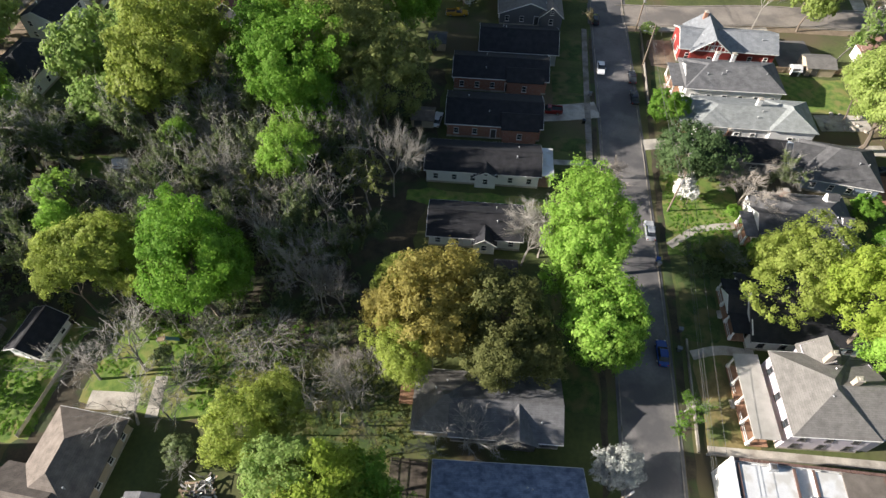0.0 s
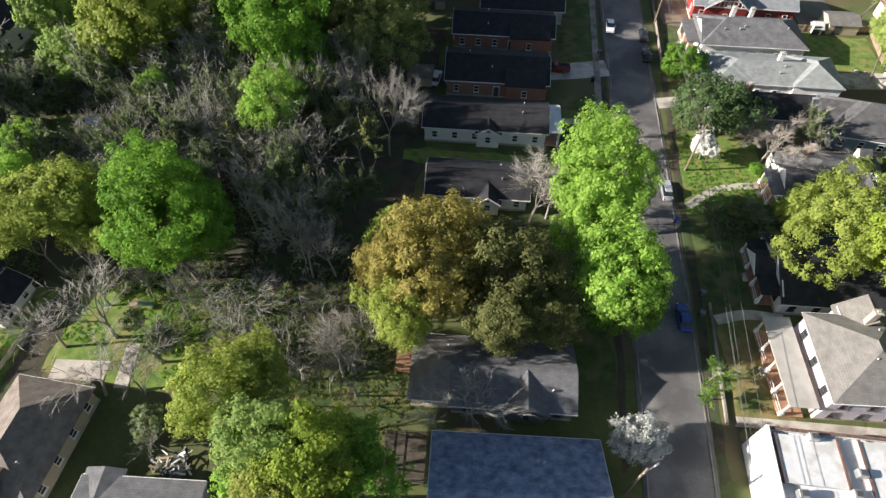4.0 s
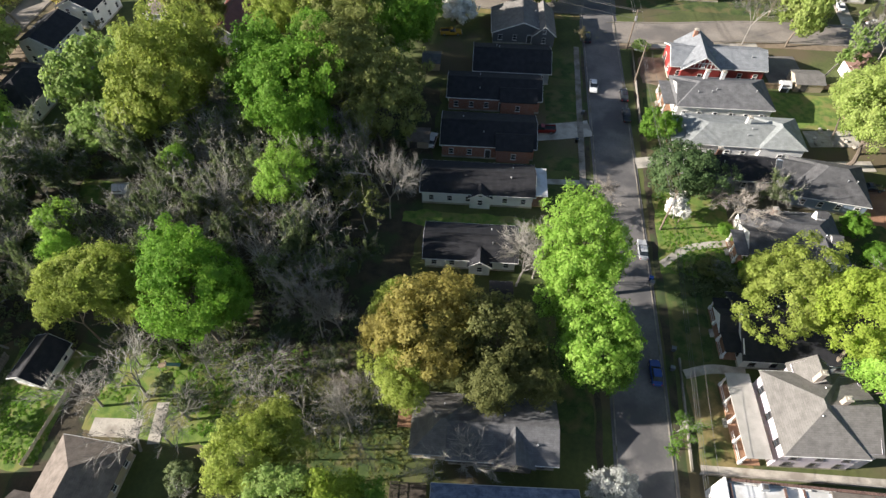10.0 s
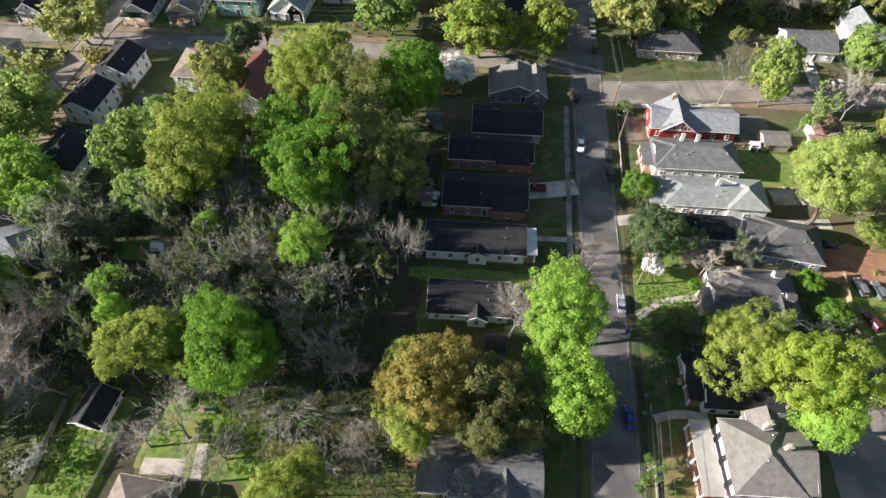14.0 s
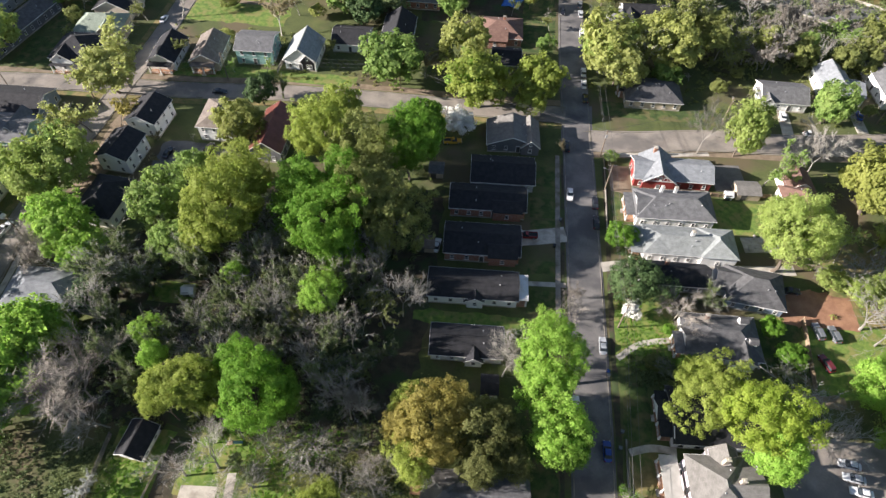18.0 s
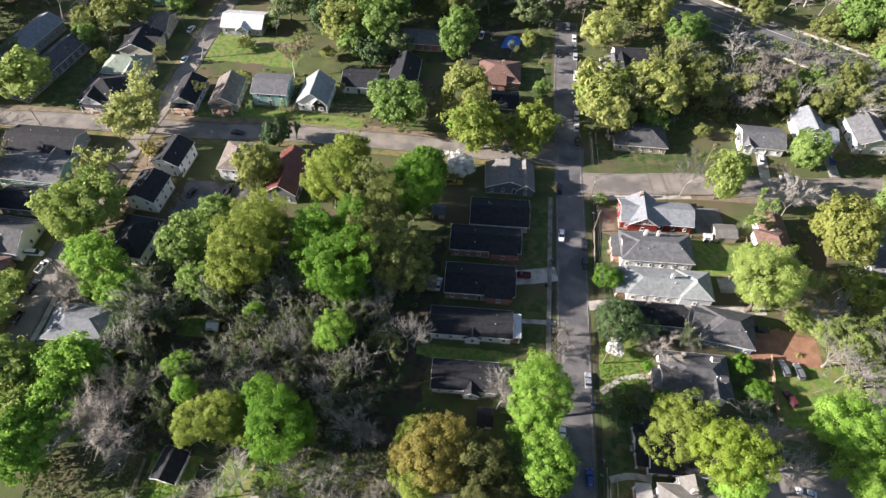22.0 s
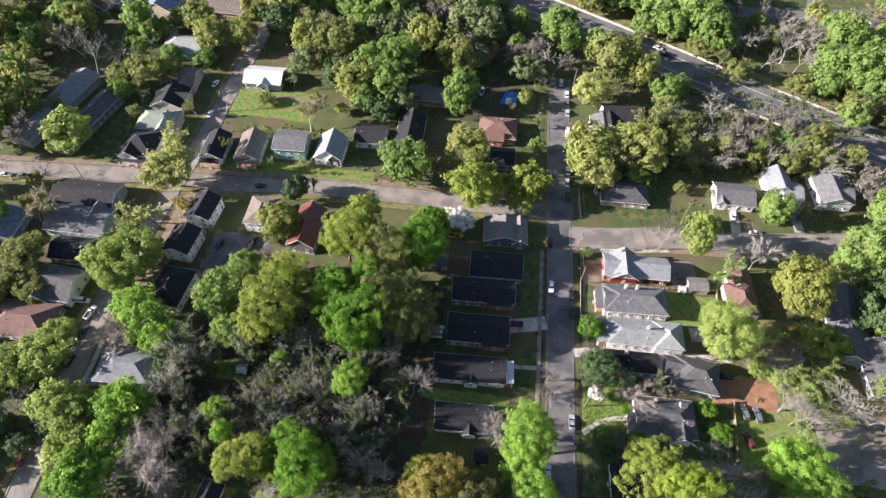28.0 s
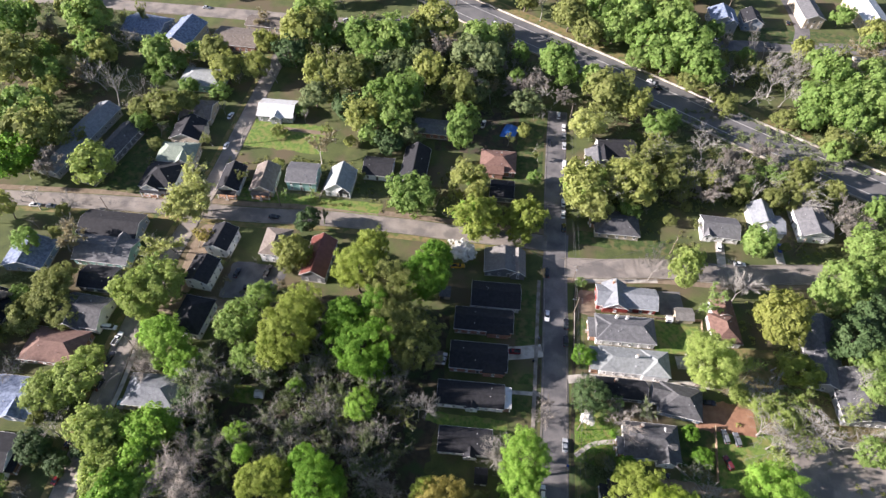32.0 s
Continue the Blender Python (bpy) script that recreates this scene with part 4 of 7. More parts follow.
house(-0.4, 82.5, 3, 21.4, 7.8, 3.8, 1.8, "gx", "charcoal", "white", "white ranch house with charcoal roof and many windows", wings=[(0.57, -3.55, 3.91, 2.30, 3.5, 1.15, "gy")], door=0, porch=(12.0, -0.2, 2.4, 7.0, 3.5, "white"))
house(0.69, 96.6, 3, 18.97, 9.6, 3.91, 2.1, "gx", "charcoal", "brick", "dark brick bungalow with charcoal shingle roof", door=0, wings=[(5.29, -3.1, 6.90, 5.2, 3.91, 1.6, "gx")])
house(1.03, 111.2, 3, 20.1, 8.6, 3.91, 1.9, "gx", "charcoal", "brick", "dark red brick bungalow with white posts", door=0, wings=[(5.29, -2.7, 7.47, 4.8, 3.91, 1.5, "gx")])
house(4.4, 122.6, 3, 17.25, 10.12, 3.45, 2.30, "gx", "charcoal", "grey", "grey clapboard cottage with charcoal roof", door=3, wings=[(6.44, -2.99, 4.02, 3.68, 3.22, 1.38, "gx")])
house(6.21, 138.5, 4, 14.37, 10.35, 3.45, 2.76, "gy", "taupe", "dark", "taupe-roofed corner bungalow with white gable trim", door=0, wings=[(5.29, -0.57, 5.17, 11.04, 3.45, 2.30, "gy")])
house(51.6, 39.6, 4, 11.2, 12.0, 6.3, 3.2, "hip", "taupe", "lilac", "two-storey lilac house with taupe hipped roof", storeys=2, trim=DARKTRIM, stack=TANBRICK, chimney=[(0.92, 4.37, 10.12), (2.99, 0.46, 10.23)], porch=(-8.51, 0.23, 3.22, 12.65, 3.91, "beige"), wings=[(1.84, 5.98, 5.75, 3.45, 6.21, 2.53, "gy"), (4.02, 0.00, 7.13, 11.50, 6.32, 2.76, "gx")])
bungalow = house(53.1, 55.5, 3, 17.25, 12.19, 3.45, 2.76, "gx", "charcoal", "white", "dark-roofed bungalow under trees with a white trimmed porch", trim=DARKTRIM, porch=(-9.89, 0.00, 2.76, 9.77, 3.22, "charcoal"), door=2)
hipped = house(58.0, 75.4, 2, 16.67, 10.92, 3.68, 2.99, "hip", "lead", "white", "grey hipped-roof bungalow with white trim and brick steps", chimney=[(-3.2, 3.9, 6.1)], wings=[(-5.29, -1.84, 6.90, 7.47, 3.56, 2.42, "gx"), (4.14, -3.91, 5.29, 5.75, 3.56, 2.18, "gy")], porch=(-9.43, -2.30, 2.76, 5.29, 3.33, "grey"))
house(49.0, 92.2, 2, 16.10, 6.44, 3.68, 2.53, "gx", "charcoal", "dark", "dark house partly hidden by bare trees", chimney=[(-2.30, 1.15, 6.90)])
house(68.5, 90.6, -6, 13.22, 10.35, 3.68, 3.45, "hip", "lead", "blue", "blue-grey house with steep grey roof and rear windows", wings=[(-5.17, 1.15, 8.05, 6.32, 3.56, 2.30, "gx")])
house(53.6, 102.6, 2, 23.0, 8.74, 4.14, 1.72, "hip", "pale", "white", "long white house with pale grey roof", stack=WALL["white"], chimney=[(0.6, 0.6, 7.2)], wings=[(7.36, -0.23, 8.74, 9.20, 4.37, 1.95, "hip")], porch=(-13.34, 0.00, 2.76, 8.51, 3.45, "pale"), vents=4)
house(51.2, 114.9, 3, 20.4, 9.9, 4.25, 2.53, "hip", "grey", "white", "grey-roofed bungalow with white porch and twin chimneys", stack=WALL["white"], chimney=[(-3.2, 3.5, 6.9), (0.5, 3.5, 6.9)], wings=[(-6.9, -0.23, 6.44, 9.2, 4.14, 2.30, "gx")], porch=(-11.50, 0.00, 2.53, 7.59, 3.45, "grey"), vents=4)
red_house = house(52.2, 128.7, 2, 21.4, 8.51, 4.02, 2.18, "gx", "steel", "red", "barn-red bungalow with slate-grey cross-gabled roof", chimney=[(-5.06, 3.91, 7.93)], wings=[(-4.14, 0.00, 8.74, 10.58, 3.91, 3.33, "gy")], vents=2)
house(49.9, 164.7, 2, 17.25, 11.50, 3.45, 2.53, "hip", "lead", "tan", "low dark-roofed bungalow with brick porch on a corner lawn", porch=(-9.20, 1.15, 2.30, 4.60, 3.10, "charcoal"))
house(86.8, 120.8, 5, 9.4, 11.6, 3.91, 2.6, "hip", "red", "white", "white house with rust-red hipped roof", wings=[(1.15, 8.62, 7.47, 6.90, 3.68, 2.30, "gy")])
house(119.6, 116.7, -8, 11.50, 27.6, 3.68, 2.76, "gy", "grey", "grey", "long low grey building beside big trees")
house(128.8, 101.2, 4, 16.10, 18.40, 3.91, 2.99, "gy", "lead", "grey", "lead-grey roofed house standing under trees")
house(-103.2, 131.0, -4, 9.0, 11.0, 5.7, 2.1, "gy", "charcoal", "white", "tall white two-storey house with dark gable roof", storeys=2, vents=1)
house(-104.8, 115.4, -4, 9.0, 11.0, 5.7, 2.1, "gy", "charcoal", "white", "tall white two-storey house with dark gable roof beside a paved yard", storeys=2, vents=1)
house(-81.6, 132.2, 2, 9.66, 12.07, 5.75, 2.18, "hip", "brown", "white", "white two-storey house with brown-grey roof and rear stair", storeys=2)
house(-101.3, 97.0, -4, 10.35, 13.80, 4.83, 2.76, "hip", "charcoal", "white", "white house with worn dark roof by the dirt lane", vents=1)
house(-64.0, 128.4, -1, 9.2, 17.5, 4.60, 3.4, "gy", "metal_red", "dark", "tall house with a red metal roof among trees", vents=0)
house(-148.3, 131.8, 2, 23.0, 11.50, 4.14, 2.30, "gx", "charcoal", "blue", "long dark-roofed building beside the street")
house(-144.9, 119.6, 1, 20.7, 11.50, 4.14, 2.30, "gx", "grey", "teal", "long grey-roofed house with mint-green front", wings=[(4.60, 2.30, 5.75, 9.20, 3.91, 2.53, "gy")])
house(-141.9, 107.6, 2, 12.07, 9.20, 3.45, 2.30, "gx", "charcoal", "dark", "small dark house between neighbours")
house(-139.6, 92.9, -2, 14.95, 12.07, 4.14, 3.22, "gx", "lead", "white", "blue-grey roofed bungalow with white front gable", wings=[(-2.30, -1.72, 6.90, 10.92, 3.91, 3.22, "gy")])
house(-143.1, 78.9, 2, 19.55, 12.07, 3.45, 2.53, "hip", "red", "brick", "low house with rust-red hipped roof")
house(-146.0, 59.8, 2, 16.10, 12.65, 3.68, 2.76, "gx", "slate", "blue", "slate-roofed house behind yellow trees", wings=[(2.30, -2.30, 6.90, 9.20, 3.56, 2.53, "gy")])
house(-144.9, 41.4, 2, 17.25, 12.65, 3.68, 2.99, "gx", "charcoal", "white", "dark-roofed house with a white porch", porch=(9.66, 0.00, 2.76, 9.20, 3.33, "charcoal"), door=3)
house(-103.7, 68.3, 4, 16.10, 10.35, 3.45, 1.84, "hip", "steel", "tan", "low weathered grey-roofed house beside the street", vents=1)
house(-185.7, 176.5, -10, 10.92, 43.7, 4.14, 2.30, "gy", "steel", "grey", "long narrow grey-roofed building on a wooded slope", vents=3)
house(-169.0, 170.2, -10, 9.20, 34.5, 3.91, 2.07, "gy", "lead", "dark", "second long grey-roofed building behind trees", vents=2)
house(-139.8, 159.4, 3, 13.80, 13.80, 5.06, 3.45, "hip", "charcoal", "white", "white house with charcoal hipped roof and front porch", wings=[(-2.30, -4.60, 6.90, 6.90, 4.83, 2.53, "gy")], porch=(-1.15, -8.05, 10.35, 2.53, 3.33, "charcoal"), door=0)
house(-138.7, 173.6, 6, 15.52, 10.92, 4.83, 3.22, "hip", "green", "tan", "house with pale sage-green hipped roof", wings=[(3.45, -2.30, 6.90, 9.20, 4.60, 2.76, "gy")])
house(-140.1, 188.6, 3, 12.65, 12.65, 4.14, 3.22, "gy", "charcoal", "cream", "dark-roofed bungalow with cream gable", wings=[(1.15, 0.00, 12.65, 6.90, 4.02, 2.53, "gx")])
house(-141.0, 202.4, 4, 13.80, 12.65, 3.91, 2.76, "gx", "brown", "tan", "brown-roofed bungalow facing the street", wings=[(2.30, -2.30, 6.90, 10.35, 3.79, 2.53, "gy")])
house(-147.2, 224.8, 3, 20.1, 12.65, 4.60, 2.76, "hip", "pale", "teal", "pale-roofed house with grey-green walls", storeys=1)
house(-167.9, 254.1, -6, 14.37, 20.7, 8.05, 3.45, "gy", "slate", "tan", "large tan three-gabled building with slate roof", storeys=2, vents=1)
house(-190.9, 259.9, -6, 20.7, 16.10, 5.75, 2.76, "gx", "slate", "blue", "wide blue-grey building behind trees", storeys=2)
house(-142.6, 259.9, 0, 23.0, 14.95, 4.14, 1.38, "gx", "brown", "brick", "flat brown shop building beside the wide street", vents=4)
house(-133.4, 276.0, 0, 18.40, 9.20, 3.91, 1.15, "gx", "brown", "tan", "low brown-roofed building at the street", vents=2)
house(-105.6, 209.5, 3, 16.10, 11.50, 3.79, 2.30, "gx", "white", "grey", "house with bright white metal roof and gabled porch", wings=[(0.57, -5.29, 4.60, 3.45, 3.45, 1.72, "gy")], door=0)
house(-111.1, 163.5, 3, 8.62, 13.80, 3.79, 2.76, "gy", "charcoal", "white", "narrow dark-roofed bungalow with white porch", porch=(0.00, -8.05, 7.47, 2.30, 3.22, "charcoal"), door=0)
house(-97.3, 165.6, 4, 9.20, 14.37, 3.79, 2.76, "gy", "brown", "tan", "narrow brown-roofed bungalow with front porch", porch=(0.00, -8.28, 7.47, 2.30, 3.22, "brown"), door=0)
house(-81.6, 169.3, 3, 12.07, 10.92, 5.75, 2.07, "gx", "grey", "teal", "two-storey mint-green house with grey roof", storeys=2, door=0)
house(-65.5, 169.3, 0, 10.35, 12.65, 4.37, 4.14, "gy", "pale", "white", "steep pale-roofed white cottage", door=0, wings=[(2.53, -3.45, 4.60, 5.75, 3.91, 2.53, "gy")])
house(-51.5, 180.1, 2, 12.07, 10.35, 3.68, 2.30, "gx", "charcoal", "white", "small white cottage with dark roof", door=0)
house(-36.1, 183.3, 1, 10.35, 20.7, 3.91, 3.45, "gy", "charcoal", "dark", "dark steep-roofed house with arched front gable", door=0)
house(-32.2, 209.3, 1, 16.10, 9.20, 3.45, 1.15, "gx", "grey", "brick", "flat grey-roofed outbuilding in a cluttered yard", vents=1)
house(-0.69, 192.0, 2, 14.95, 12.07, 3.68, 2.53, "hip", "red", "brick", "brick house with rust-brown hipped roof", chimney=[(1.15, 1.72, 6.67)], wings=[(-1.72, -5.29, 8.05, 4.60, 3.56, 2.07, "gx")])
house(2.30, 175.9, 2, 9.20, 9.20, 3.45, 2.07, "gx", "charcoal", "dark", "small dark-roofed house under trees")
house(50.6, 208.7, 4, 16.10, 10.92, 3.91, 2.99, "gx", "charcoal", "white", "dark-roofed house with cross gable among trees", wings=[(-5.75, -5.17, 8.62, 10.35, 3.68, 2.76, "gy")])
house(42.4, 200.7, 4, 9.20, 9.77, 3.68, 2.30, "gy", "grey", "cream", "pale grey-roofed annexe with a white front")
house(91.5, 169.0, 0, 13.80, 10.35, 3.68, 2.30, "gx", "grey", "white", "grey bungalow with white balconied front", wings=[(-5.29, -2.07, 3.91, 6.90, 3.45, 1.61, "gy")], door=0)
house(109.2, 178.0, 4, 9.2, 11.0, 4.60, 2.76, "gy", "steel", "white", "pale-roofed house with white gable", wings=[(4.02, -4.60, 6.90, 9.20, 3.91, 2.07, "gx")], door=0)
house(128.8, 178.8, 4, 11.50, 18.97, 4.83, 2.76, "gy", "grey", "white", "grey-roofed house with bright white side wall", wings=[(2.30, -4.60, 8.05, 9.20, 4.60, 2.30, "gx")])
house(112.7, 323.1, 3, 13.80, 12.65, 5.98, 3.22, "gy", "slate", "grey", "two-storey grey house with white porch", storeys=2, wings=[(3.45, -4.60, 5.75, 6.90, 5.75, 2.53, "gy")])
house(128.8, 325.4, 3, 10.35, 11.50, 5.06, 2.99, "gy", "charcoal", "blue", "blue-grey gabled house beside a street", storeys=1)
house(162.1, 340.4, 6, 10.35, 25.3, 6.21, 2.30, "gy", "grey", "tan", "tan apartment block beside a paved drive", storeys=2)
house(195.5, 345.0, 6, 13.80, 27.6, 6.44, 2.30, "gy", "white", "tan", "white-roofed apartment block beside a lawn", storeys=2)
house(170.2, 279.4, 0, 11.50, 16.10, 4.14, 2.53, "gy", "charcoal", "grey", "dark-roofed building standing behind tall trees")
house(184.0, 294.4, 0, 13.80, 9.20, 3.91, 1.84, "gx", "pale", "cream", "pale-roofed low building beside trees")
house(-51.2, 17.3, -3, 9.6, 13.6, 3.3, 2.9, "hip", "brown", "tan", "brown hipped-roof house beside bare trees", vents=2, wings=[(-3.2, -5.2, 8.4, 7.6, 3.2, 2.5, "gx")])
house(-34.2, 8.5, 4, 13.6, 10.9, 3.45, 0.7, "gx", "grey", "grey", "low grey-roofed house with ridge vents", vents=3, wings=[(-4.7, 3.0, 4.0, 6.8, 3.35, 0.5, "gy")])
house(-69.6, 10.35, 8, 11.50, 13.80, 3.68, 2.76, "gy", "slate", "blue", "slate-roofed house by the fence")
house(-65.9, 35.7, -6, 5.4, 6.8, 2.7, 1.7, "gy", "charcoal", "white", "small white shed with dark blue-grey roof in a fenced yard", vents=0)
house(-143.8, 23.0, 2, 16.10, 13.80, 3.91, 2.76, "gx", "grey", "white", "grey-roofed house by the street")
house(-173.6, 89.7, 4, 14.95, 12.65, 3.91, 2.99, "gy", "charcoal", "dark", "dark-roofed house on a tree-lined lot", wings=[(2.30, 0.00, 12.65, 6.90, 3.79, 2.53, "gx")])
house(-172.5, 113.8, 4, 14.95, 12.65, 3.91, 2.99, "gy", "slate", "blue", "slate-roofed house behind the street")

# white gabled dormers, a porch gable and a timbered gable
for dx, dy, dz in ((4.9, 3.4, 4.6), (6.1, -1.9, 4.3)):
    d = part("dormer", wall_bm(1.7, 1.5, 1.5, 0.6, "gx"), WALL["white"], hipped, "white gabled dormer", uv=True)
    d.location = (dx, dy, dz)
    part("roof", roof_bm(1.7, 1.5, 1.5, 0.6, "gx", 0.2, 0.08), ROOF["lead"], d, uv=True)
part("verge_board", poly([(-8.95, 0.6, 6.35), (-8.75, 0.6, 6.35), (-8.75, -5.6, 3.75), (-8.95, -5.6, 3.75), (-8.95, 0.6, 6.2), (-8.75, 0.6, 6.2), (-8.75, -5.6, 3.6), (-8.95, -5.6, 3.6)], [(0, 1, 2, 3), (4, 5, 6, 7), (0, 1, 5, 4), (1, 2, 6, 5), (2, 3, 7, 6), (3, 0, 4, 7)]), TRIM, bungalow, "white painted verge board")
g = part("porch_gable", roof_bm(3.2, 4.6, 3.35, 1.6, "gx", 0.3, 0.1), ROOF["charcoal"], bungalow, uv=True)
g.location = (-9.9, 0.8, 0)
part("gable_panel", poly([(-1.95, -2.5, 3.2), (-1.95, 2.5, 3.2), (-1.95, 0, 4.95), (-1.88, -2.5, 3.2), (-1.88, 2.5, 3.2), (-1.88, 0, 4.95)], [(0, 2, 1), (3, 4, 5), (0, 1, 4, 3), (1, 2, 5, 4), (2, 0, 3, 5)]), TRIM, g, "white painted gable panel")
for k in range(-3, 4):
    hh = 3.33 * (1 - abs(k) * 0.95 / 4.37) - 0.15
    part("gable_strut", boxes((-4.14 + k * 0.95, -5.36, 3.91 + hh / 2, 0.14, 0.07, hh)), TRIM, red_house, "white timber gable strut")
part("gable_beam", boxes((-4.14, -5.37, 3.95, 8.6, 0.09, 0.2), (-4.14, -5.37, 5.4, 4.6, 0.09, 0.16)), TRIM, red_house, "white timber gable beam")

# ---------------------------------------------------------------- vehicles
car("white", "sedan", 23.9, 118.2, -91)
car("silver", "sedan", 31.3, 71.1, 91)
car("blue", "sedan", 31.3, 46.2, 91)
car("white", "suv", 24.8, 55.4, 91)
car("black", "sedan", 30.8, 115.8, 91)
car("black", "sedan", 30.9, 108.7, 91)
car("black", "suv", 23.0, 137.5, 90)
car("white", "sedan", 28.7, 174.6, 90)
car("white", "sedan", 28.7, 168.2, 90)
car("black", "sedan", 29.0, 161.0, 90)
car("white", "van", 28.5, 197.3, 90)
car("silver", "sedan", 28.3, 209.5, 90)
car("grey", "sedan", 28.1, 215.7, 90)
car("white", "sedan", 27.9, 221.9, 90)
car("white", "suv", 25.2, 230.0, 90)
car("black", "sedan", 21.6, 210.4, -90)
car("red", "pickup", 12.42, 101.7, 184)
car("white", "sedan", -11.04, 95.4, 84)
car("grey", "suv", 82.8, 81.6, 100)
car("grey", "suv", 86.5, 81.2, 100)
car("maroon", "suv", 82.6, 73.1, 112)
car("white", "sedan", 81.4, 49.7, 172)
car("silver", "sedan", 81.6, 46.9, 172)
car("white", "sedan", 82.3, 44.2, 172)
car("white", "sedan", 83.0, 41.2, 172)
car("black", "sedan", 78.9, 92.7, 4)
car("black", "sedan", 61.4, 66.2, 2)
car("white", "van", -130.2, 89.5, 2)
car("white", "pickup", -125.1, 85.6, 82)
car("black", "suv", -124.4, 78.4, 82)
car("silver", "sedan", -128.6, 73.1, 10)
car("teal", "sedan", -112.2, 63.5, 4)
car("black", "sedan", -123.3, 68.5, 82)
car("black", "suv", -123.0, 49.4, 82)
car("red", "sedan", -121.4, 38.4, 82)
car("white", "sedan", -127.2, 204.2, 84)
car("white", "sedan", -122.1, 184.5, 88)
car("black", "sedan", -88.3, 147.9, 4)
car("white", "sedan", -186.3, 138.7, 6)
car("grey", "sedan", -179.4, 139.1, 6)
car("black", "sedan", -93.8, 118.9, 84)
car("black", "suv", -86.8, 113.2, 10)
car("black", "pickup", -82.6, 121.7, 84)
car("white", "sedan", 98.2, 153.4, 4)
car("white", "sedan", 91.3, 161.0, 84)
car("blue", "sedan", 115.7, 164.4, 80)
car("white", "sedan", 110.3, 307.5, 6)
car("black", "sedan", 137.7, 304.1, 6)
car("white", "suv", -10.58, 300.1, -30)
car("white", "sedan", 71.1, 264.0, -26)
car("black", "sedan", 74.5, 258.8, -26)
car("black", "sedan", 19.55, 288.6, -30)
car("white", "sedan", -92.0, 289.8, 4)
car("silver", "sedan", -171.3, 288.1, 2)
car("white", "pickup", -9.66, 218.0, 84)
car("black", "sedan", -139.1, 70.4, 4)
car("silver", "sedan", -151.8, 58.6, 30)
car("yellow", "pickup", -11.27, 135.2, 10)
car("black", "sedan", 151.8, 331.2, 84)

# ---------------------------------------------------------------- trees
# south: around the first houses
tree("yellow", -25.9, 21.5, 18.17, 4.6)
tree("yellow", -22.9, 25.8, 16.21, 3.79)
tree("fresh", -19.66, 17.59, 18.75, 4.824)
tree("acid", -12.99, 15.75, 20.5, 5.52)
tree("gold", -16.9, 14.03, 18.52, 4.548)
tree("green", -10, 16.9, 16.67, 3.72)
tree("green", -7.82, 14.26, 15.29, 3.312)
tree("lime", -21.4, 12.88, 13.68, 2.3)
bare(23.4, 26.6, 8.6, 4, 1, "silver")
tree("silver", 22.9, 26.0, 7.4, 3.3)
tree("green", 33.4, 34.2, 5.2, 2.5, loose=True)
tree("green", 33.9, 37, 4.6, 2.2, loose=True)
tree("pink", -16.21, 36.8, 7.01, 2.64, loose=True)
tree("tan", -18.86, 37.5, 5.29, 1.84, loose=True)
bare(-13.11, 28.7, 12.42, 4.94, 1)
bare(-2.18, 26.3, 10.92, 4.02, 1)
bare(-20.7, 30.1, 14.03, 4.71)
bare(-48, 32.9, 14.03, 6.32)
bare(-41.2, 25.8, 10.92, 4.02)
bare(-38.6, 36.7, 14.03, 4.25)
bare(-16.45, 28.3, 12.42, 3.33)
bare(-36.3, 18.86, 7.82, 2.53)
bare(-45.6, 24.6, 13.5, 6.0, 1)
bare(-54.2, 30.5, 11.5, 5.0, 1)
tree("ivy", -43.4, 33, 7.24, 1.61)
tree("ivy", -39.4, 31.6, 6.32, 1.84)
tree("ivy", -29.1, 32, 3.79, 2.18)
tree("ivy", -37.5, 21.4, 4.25, 2.07)
tree("orange", -4.6, 43.4, 21.0, 7.9)
tree("orange", -11.0, 43.2, 14.8, 4.6)
tree("yellow", -10.6, 48.2, 14.0, 4.4)
tree("yellow", -8.05, 36.1, 14.26, 4.02)
tree("drab", 5.7, 43.0, 16.8, 6.8)
tree("drab", 4.37, 37.1, 15.5, 4.6)
tree("drab", 10.58, 39.3, 14.0, 4.0)
tree("lime", 17.13, 59.8, 22.2, 7.535)
tree("lime", 16.56, 54.3, 17.94, 5.113)
tree("lime", 19.89, 45.8, 17.48, 5.92)
tree("green", 21.5, 43.6, 13.22, 4.973)
bare(8.3, 60.6, 17.0, 5.6, 2)
bare(22.1, 78.6, 7.6, 3.0, 0, "tan")
tree("yellow", 50.8, 56.3, 20.4, 6.9)
tree("yellow", 48, 62.1, 12.65, 3.56)
tree("acid", 58.5, 50.3, 24.5, 7.59)
tree("lime", 60.5, 44.4, 18.4, 4.83)
tree("olive", 46.3, 60.9, 4.14, 1.95)
bare(-23.3, 46.3, 14.03, 4.83)
bare(-29.2, 38.9, 10.92, 5.63)
bare(-35.1, 38.6, 12.42, 5.63)
bare(-25, 35, 9.31, 4.14)
bare(-14.95, 32.9, 10.92, 4.48)
bare(-14.03, 47.1, 7.82, 3.45)
bare(-20.2, 39.4, 9.31, 3.79)
bare(1.95, 27.3, 9.31, 4.83)
bare(-14.83, 32, 10.92, 4.02, 1)
tree("green", -40.2, 43.8, 22.9, 7.13)
tree("green", -46.8, 50.4, 19.09, 4.37)
tree("green", -36.3, 45.2, 16.67, 4.25)
tree("yellow", -56.6, 44, 20.9, 5.06)
tree("yellow", -52.7, 45.2, 19.43, 4.71)
tree("yellow", -59.9, 41.6, 17.36, 3.79)
tree("yellow", -52.3, 43.2, 16.21, 3.79)
